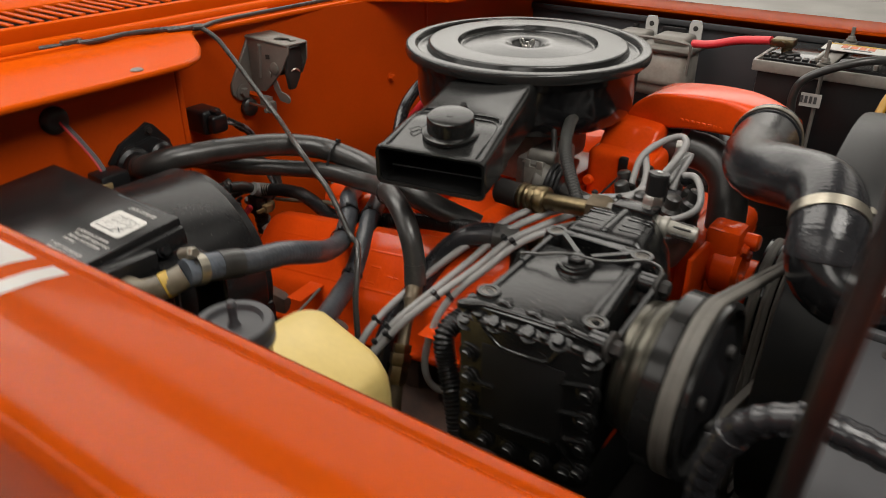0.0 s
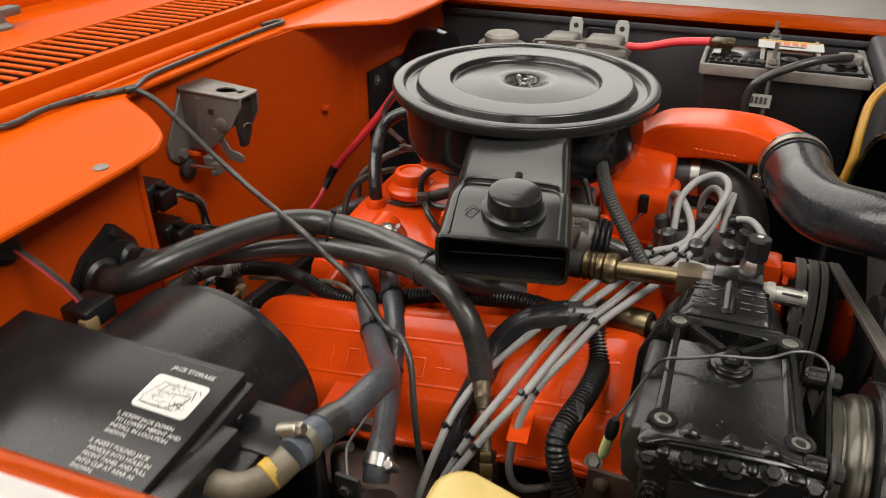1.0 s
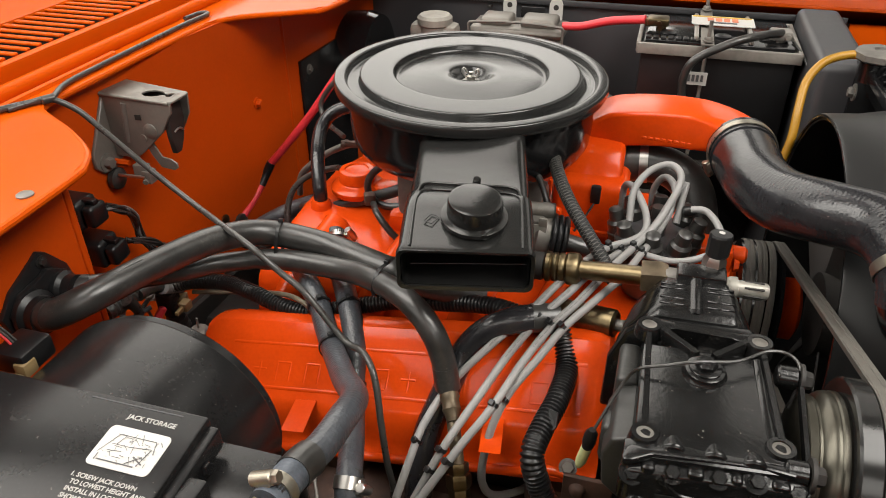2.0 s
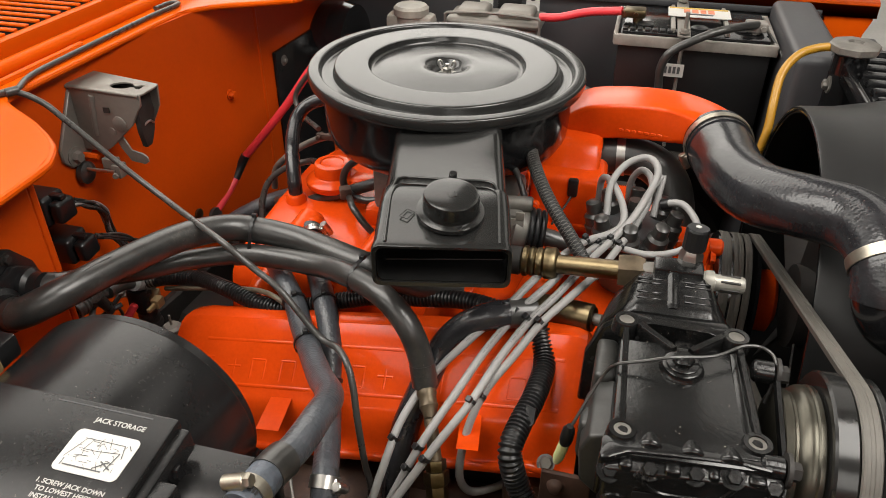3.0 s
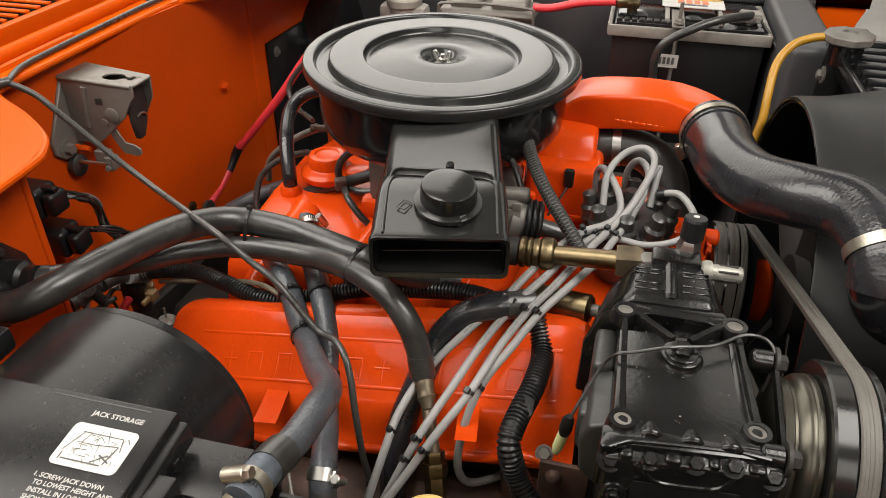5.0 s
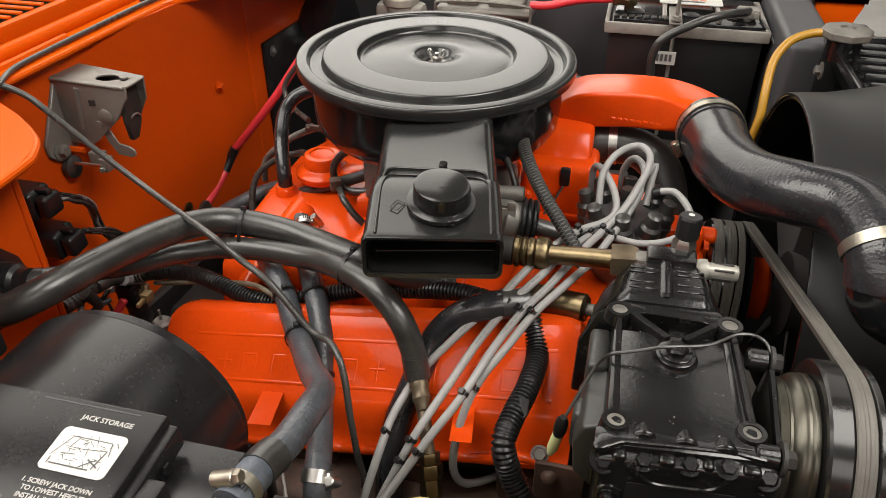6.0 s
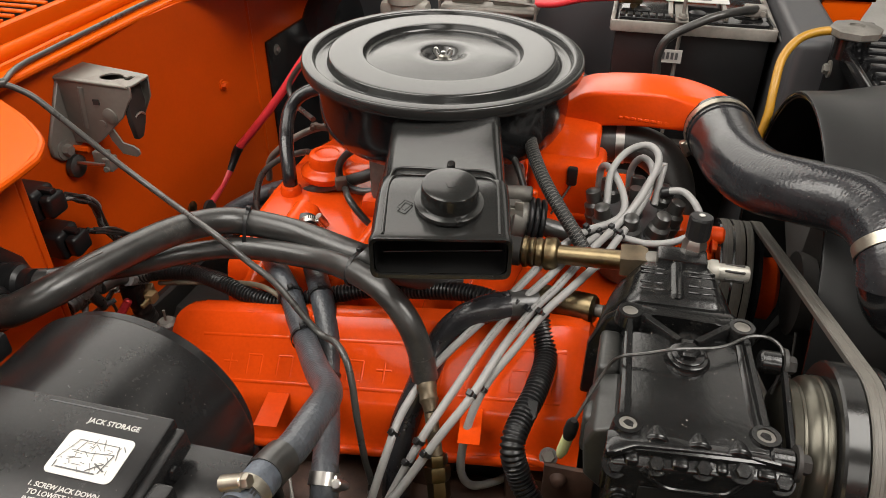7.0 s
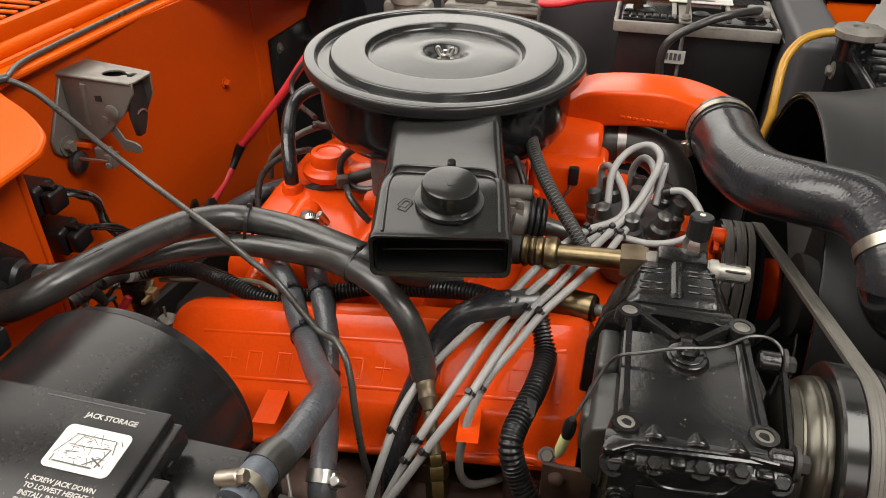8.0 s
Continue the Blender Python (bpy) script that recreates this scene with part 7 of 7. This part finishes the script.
# ---- brake master cylinder and reservoir by the far wing ----
mc = thing("master_cylinder", "grey cast brake master cylinder with a bailed lid", "brake cylinder", (-0.66, 1.66, 0.80))
part("body", add(box((-0.735, 1.615, 0.80), (-0.545, 1.70, 0.880), 0.018, 3), rod((-0.95, 1.658, 0.800), (-0.56, 1.658, 0.800), 0.030, n=28, bev=0.004)), BEIGE_CAST, mc, "pale beige cast body")
part("lid", add(box((-0.745, 1.606, 0.878), (-0.535, 1.710, 0.896), 0.010, 3), box((-0.725, 1.622, 0.892), (-0.655, 1.694, 0.912), 0.012, 3), box((-0.635, 1.622, 0.892), (-0.555, 1.694, 0.914), 0.012, 3)), ZINC, mc, "pressed zinc lid")
part("bail", tube([(-0.742, 1.60, 0.85), (-0.742, 1.60, 0.90), (-0.735, 1.60, 0.908), (-0.64, 1.602, 0.912), (-0.545, 1.60, 0.908), (-0.538, 1.60, 0.90), (-0.538, 1.60, 0.84)], 0.0032, n=8), CAST, mc, "dull steel bail wire")
part("booster", lathe([(0.02, 0), (0.10, 0.004), (0.115, 0.02), (0.118, 0.06), (0.110, 0.09), (0.05, 0.10), (0, 0.10)], (-1.05, 1.62, 0.79), (1, 0, 0), 56), BLACK_GLOSS, mc, "black brake servo")
part("clutch_reservoir", add(lathe([(0.034, 0), (0.036, 0.01), (0.036, 0.045), (0.040, 0.048), (0.040, 0.062), (0.034, 0.068), (0, 0.069)], (-0.835, 1.655, 0.835), n=36), box((-0.89, 1.63, 0.84), (-0.78, 1.68, 0.885), 0.012)), BEIGE_CAST, mc, "pale beige fluid reservoir")
for o in mc.children:
    o.matrix_parent_inverse = Matrix.Translation((0, 0, 0.038)) @ o.matrix_parent_inverse
br = thing("bracket_ear", "two pale steel ears with holes by the far wing", "bracket", (-0.62, 1.72, 0.80))
for x in (-0.675, -0.570):
    e = part("ear", prism([(-0.015 + x, 0.80), (0.015 + x, 0.80), (0.015 + x, 0.965), (0.010 + x, 0.976), (-0.010 + x, 0.976), (-0.015 + x, 0.965)], 1.712, 1.716, "y", 0.0008, 1), STICKER, br, "pale painted steel ear")
    part("hole", lathe([(0.006, 0), (0.006, 0.0005)], (x, 1.7118, 0.958), (0, -1, 0), 16), DARK, e)
part("link", box((-0.65, 1.716, 0.93), (-0.595, 1.72, 0.955), 0.002), BLACK_PLASTIC, br)
solo("wing_clip", box((-0.735, 1.745, 0.938), (-0.725, 1.757, 0.945), 0.001), DARK, "small dark clip on the inner wing", "clip")
solo("loom_on_wing", tube([(-0.52, 1.60, 0.72), (-0.46, 1.56, 0.80), (-0.42, 1.50, 0.83), (-0.38, 1.45, 0.80), (-0.36, 1.42, 0.72)], 0.016, n=16), RUBBER, "thick black loom by the battery", "hose")

# ---- radiator, cap, overflow tube and fan shroud ----
ra = thing("radiator", "black radiator with ribbed top tank", "radiator", (0.03, 1.0, 0.45))
part("core", box((0.03, 0.66, 0.45), (0.085, 1.34, 0.955), 0.004), DARK, ra)
part("top_tank", add(box((-0.005, 0.66, 0.945), (0.105, 1.36, 0.992), 0.012, 3)), BLACK_GLOSS, ra, "gloss black top tank")
for k in range(9):
    part("tank_rib", box((0.0, 1.335 - 0.036 * k - 0.008, 0.985), (0.10, 1.335 - 0.036 * k + 0.008, 1.001), 0.005), BLACK_GLOSS, ra)
part("side_flange", add(box((-0.022, 1.355, 0.50), (0.10, 1.366, 1.005), 0.003), box((-0.024, 0.66, 0.990), (-0.016, 1.366, 1.006), 0.002)), BLACK_GLOSS, ra, "black side flange")
part("bolt", hexhead((-0.024, 1.325, 0.955), (-1, 0, 0), 0.009, 0.010, 0.014), CAST, ra)
part("filler_neck", lathe([(0.026, 0), (0.026, 0.03), (0.032, 0.034), (0.032, 0.038)], (-0.010, 1.300, 0.985), n=32), BLACK_GLOSS, ra)
part("radiator_cap", add(lathe([(0.034, 0), (0.038, 0.003), (0.038, 0.012), (0.034, 0.015), (0.012, 0.0165), (0.011, 0.013), (0, 0.013)], (-0.010, 1.300, 1.018), n=8)), CAST, ra, "dull octagonal metal radiator cap")
solo("overflow_tube", tube([(-0.035, 1.300, 1.024), (-0.060, 1.297, 1.022), (-0.091, 1.280, 1.013), (-0.113, 1.252, 0.990), (-0.120, 1.220, 0.953), (-0.122, 1.202, 0.920), (-0.128, 1.190, 0.888), (-0.134, 1.184, 0.866)], 0.0066, n=16), YELLOW, "yellow rubber overflow tube from the radiator cap", "tube")
sh = thing("fan_shroud", "black curved sheet-metal fan shroud", "fan shroud", (0.0, 0.98, 0.48))
ring = []
for r, x in ((0.262, -0.112), (0.270, -0.115), (0.2715, -0.112), (0.275, -0.07), (0.290, 0.02), (0.286, 0.02), (0.271, -0.07), (0.2665, -0.110)):
    ring.append([V(x, 0.985 + r * math.cos(a) * (1.0 + (0.10 if x > 0 else 0)), 0.752 + r * math.sin(a)) for a in (k * math.tau / 96 for k in range(96))])
part("ring", loft(ring, False), SHROUD, sh, "black shroud ring")
part("rolled_edge", tube([(-0.113, 0.985 + 0.2665 * math.cos(a), 0.752 + 0.2665 * math.sin(a)) for a in (k * math.tau / 48 for k in range(49))], 0.0026, n=8), BLACK_GLOSS, sh, "rolled shroud edge")
fan = thing("engine_fan", "dark engine fan at rest inside the shroud", "fan", (-0.06, 0.985, 0.74))
part("hub", lathe([(0.06, 0), (0.06, 0.02), (0.03, 0.03), (0, 0.03)], (-0.075, 0.985, 0.745), (1, 0, 0), 32), DARK, fan)
for k in range(5):
    part("blade", box((-0.002, 0.05, -0.035), (0.002, 0.235, 0.035), 0.0015, turn=Matrix.Translation((-0.05, 0.985, 0.745)) @ Matrix.Rotation(radians(72 * k + 20), 4, "X") @ Matrix.Rotation(radians(32), 4, "Y")), DARK, fan)

# near front corner: lower hose, tall dark guard and prop rod
lh = solo("lower_hose", tube([(-0.082, 0.415, 0.70), (-0.082, 0.412, 0.86), (-0.081, 0.412, 0.925), (-0.070, 0.412, 0.965), (-0.054, 0.412, 0.984), (-0.030, 0.412, 0.996), (0.0, 0.415, 0.993), (0.05, 0.42, 0.980), (0.11, 0.43, 0.96)], 0.0105, n=20, rib=0.0004, pitch=0.012), RUBBER_WRAP, "black ribbed hose looping beside the radiator", "hose")
for p, q in (((-0.0735, 0.412, 0.957), (-0.0700, 0.412, 0.965)), ((-0.036, 0.412, 0.9945), (-0.028, 0.412, 0.9962)), ((0.020, 0.417, 0.988), (0.030, 0.418, 0.9855))):
    part("collar", rod(p, q, 0.0121, n=20, bev=0.001), RUBBER_WRAP, lh, "raised rubber collar")
gd = solo("radiator_guard", box((-0.035, 0.36, 0.60), (0.12, 0.655, 0.930), 0.010, 3), GREY_PANEL, "dark grey sheet-metal guard beside the radiator", "panel")
part("rear_flange", box((-0.030, 0.645, 0.928), (0.12, 0.655, 0.938), 0.003), GREY_PANEL, gd)
for x in (0.0, 0.075):
    part("bolt", hexhead((x, 0.628, 0.9298), (0, 0, 1), 0.0055, 0.004, 0.0085), DARK, gd)
solo("prop_rod", tube([(0.004, 0.300, 1.345), (-0.006, 0.300, 1.28), (-0.014, 0.300, 1.168), (-0.018, 0.300, 1.110), (-0.022, 0.300, 1.031), (-0.026, 0.300, 0.95)], 0.0065, n=12), BLACK_PLASTIC, "thin dark bonnet prop rod at the front corner", "rod")

# taped harness, plugs and wires between the drum and the firewall
hn = thing("wiring_harness", "grey taped wiring harness with bare branch ends behind the drum", "wiring harness", (-0.9700, 0.6768, 0.8111))
part("taped_trunk", tube([(-0.9700, 0.6373, 0.8171), (-0.9650, 0.6609, 0.8165), (-0.9600, 0.6735, 0.8199), (-0.9550, 0.6876, 0.8261)], 0.0105, n=14, rib=0.0006, pitch=0.006), RUBBER_GREY, hn, "grey taped trunk")
part("nozzle", tube([(-0.9550, 0.6602, 0.8261), (-0.9550, 0.6723, 0.8055), (-0.9550, 0.6776, 0.7894)], lambda f: 0.0090 - 0.0035 * f, n=14), RUBBER_GREY, hn)
part("branch_wire", tube([(-0.9650, 0.6278, 0.8253), (-0.9650, 0.6140, 0.8219), (-0.9650, 0.5992, 0.8205)], 0.0042, n=10), BLUE_WIRE, hn, "pale blue wire")
part("branch_wire", tube([(-0.9650, 0.6641, 0.8105), (-0.9650, 0.6578, 0.8007), (-0.9650, 0.6529, 0.7915)], 0.0040, n=10), SILICONE, hn, "grey wire")
part("branch_wire", tube([(-0.9700, 0.6858, 0.7989), (-0.9700, 0.7052, 0.7750), (-0.9700, 0.7114, 0.7587), (-0.9700, 0.7111, 0.7450)], 0.0022, n=8), RUBBER, hn)
part("branch_wire", tube([(-0.9500, 0.6767, 0.8223), (-0.9500, 0.7038, 0.8156), (-0.9500, 0.7398, 0.7941), (-0.9500, 0.7638, 0.7791)], 0.0090, n=12), RUBBER, hn)
part("tape_end", tube([(-0.9450, 0.7196, 0.8082), (-0.9450, 0.7362, 0.7975), (-0.9450, 0.7534, 0.7864)], 0.0108, n=12, rib=0.0005, pitch=0.005), SILICONE, hn, "pale tape wrapped round the conduit end")
solo("firewall_grommet", lathe([(0.024, 0), (0.024, 0.005), (0.019, 0.008), (0.014, 0.008), (0.012, 0.003), (0, 0.003)], (-1.0000, 0.6203, 0.7953), (1, -0.25, 0.25), n=32), RUBBER, "round black rubber grommet with a blue wire", "grommet")
pg = thing("wire_plug", "black wire plug with a tan locking clip", "connector", (-0.9500, 0.7367, 0.7513))
part("body", tube([(-0.9500, 0.7324, 0.7887), (-0.9500, 0.7329, 0.7660), (-0.9500, 0.7365, 0.7435), (-0.9500, 0.7418, 0.7210)], lambda f: 0.0105 + 0.004 * f, n=12, rib=0.0008, pitch=0.011), RUBBER, pg)
part("clip", box((-0.007, -0.011, -0.008), (0.007, 0.011, 0.008), 0.002, turn=Matrix.Translation((-0.9400, 0.7451, 0.7669)) @ Matrix.Rotation(0.4, 4, "Z")), TAN, pg, "tan locking clip")
sb = thing("clip_bracket", "small grey bracket with a hexagon bolt", "bracket", (-1.0000, 0.7555, 0.7538))
part("strap", tube([(-1.0000, 0.7479, 0.7613), (-0.9900, 0.7514, 0.7567), (-0.9800, 0.7565, 0.7488)], 0.006, n=8, flat=0.35), ZINC, sb)
part("bolt", hexhead((-0.9950, 0.7467, 0.7631), (0.3, -0.5, 0.8), 0.0065, 0.006, 0.0085), ZINC, sb)
solo("hose_tee", box((-0.0080, -0.0075, -0.0085), (0.0080, 0.0075, 0.0085), 0.002, turn=Matrix.Translation((-0.7125, 0.9140, 0.8755)) @ Matrix.Rotation(0.5, 4, "Z")), RUSTY, "brown plastic tee on a thin vacuum hose", "connector")
bp = thing("engine_bracket", "dark brown iron bracket below the valve cover", "bracket", (-0.347, 0.556, 0.70))
part("plate", box((-0.372, 0.5540, 0.700), (-0.322, 0.5600, 0.7985), 0.002), RUSTY, bp)
part("bolt", lathe([(0.0088, 0), (0.0080, 0.003), (0.0068, 0.0065), (0.0040, 0.0085), (0, 0.0088)], (-0.3565, 0.5540, 0.7830), (0, -1, 0.2), n=18), RUSTY, bp, "rusty round-headed bolt")
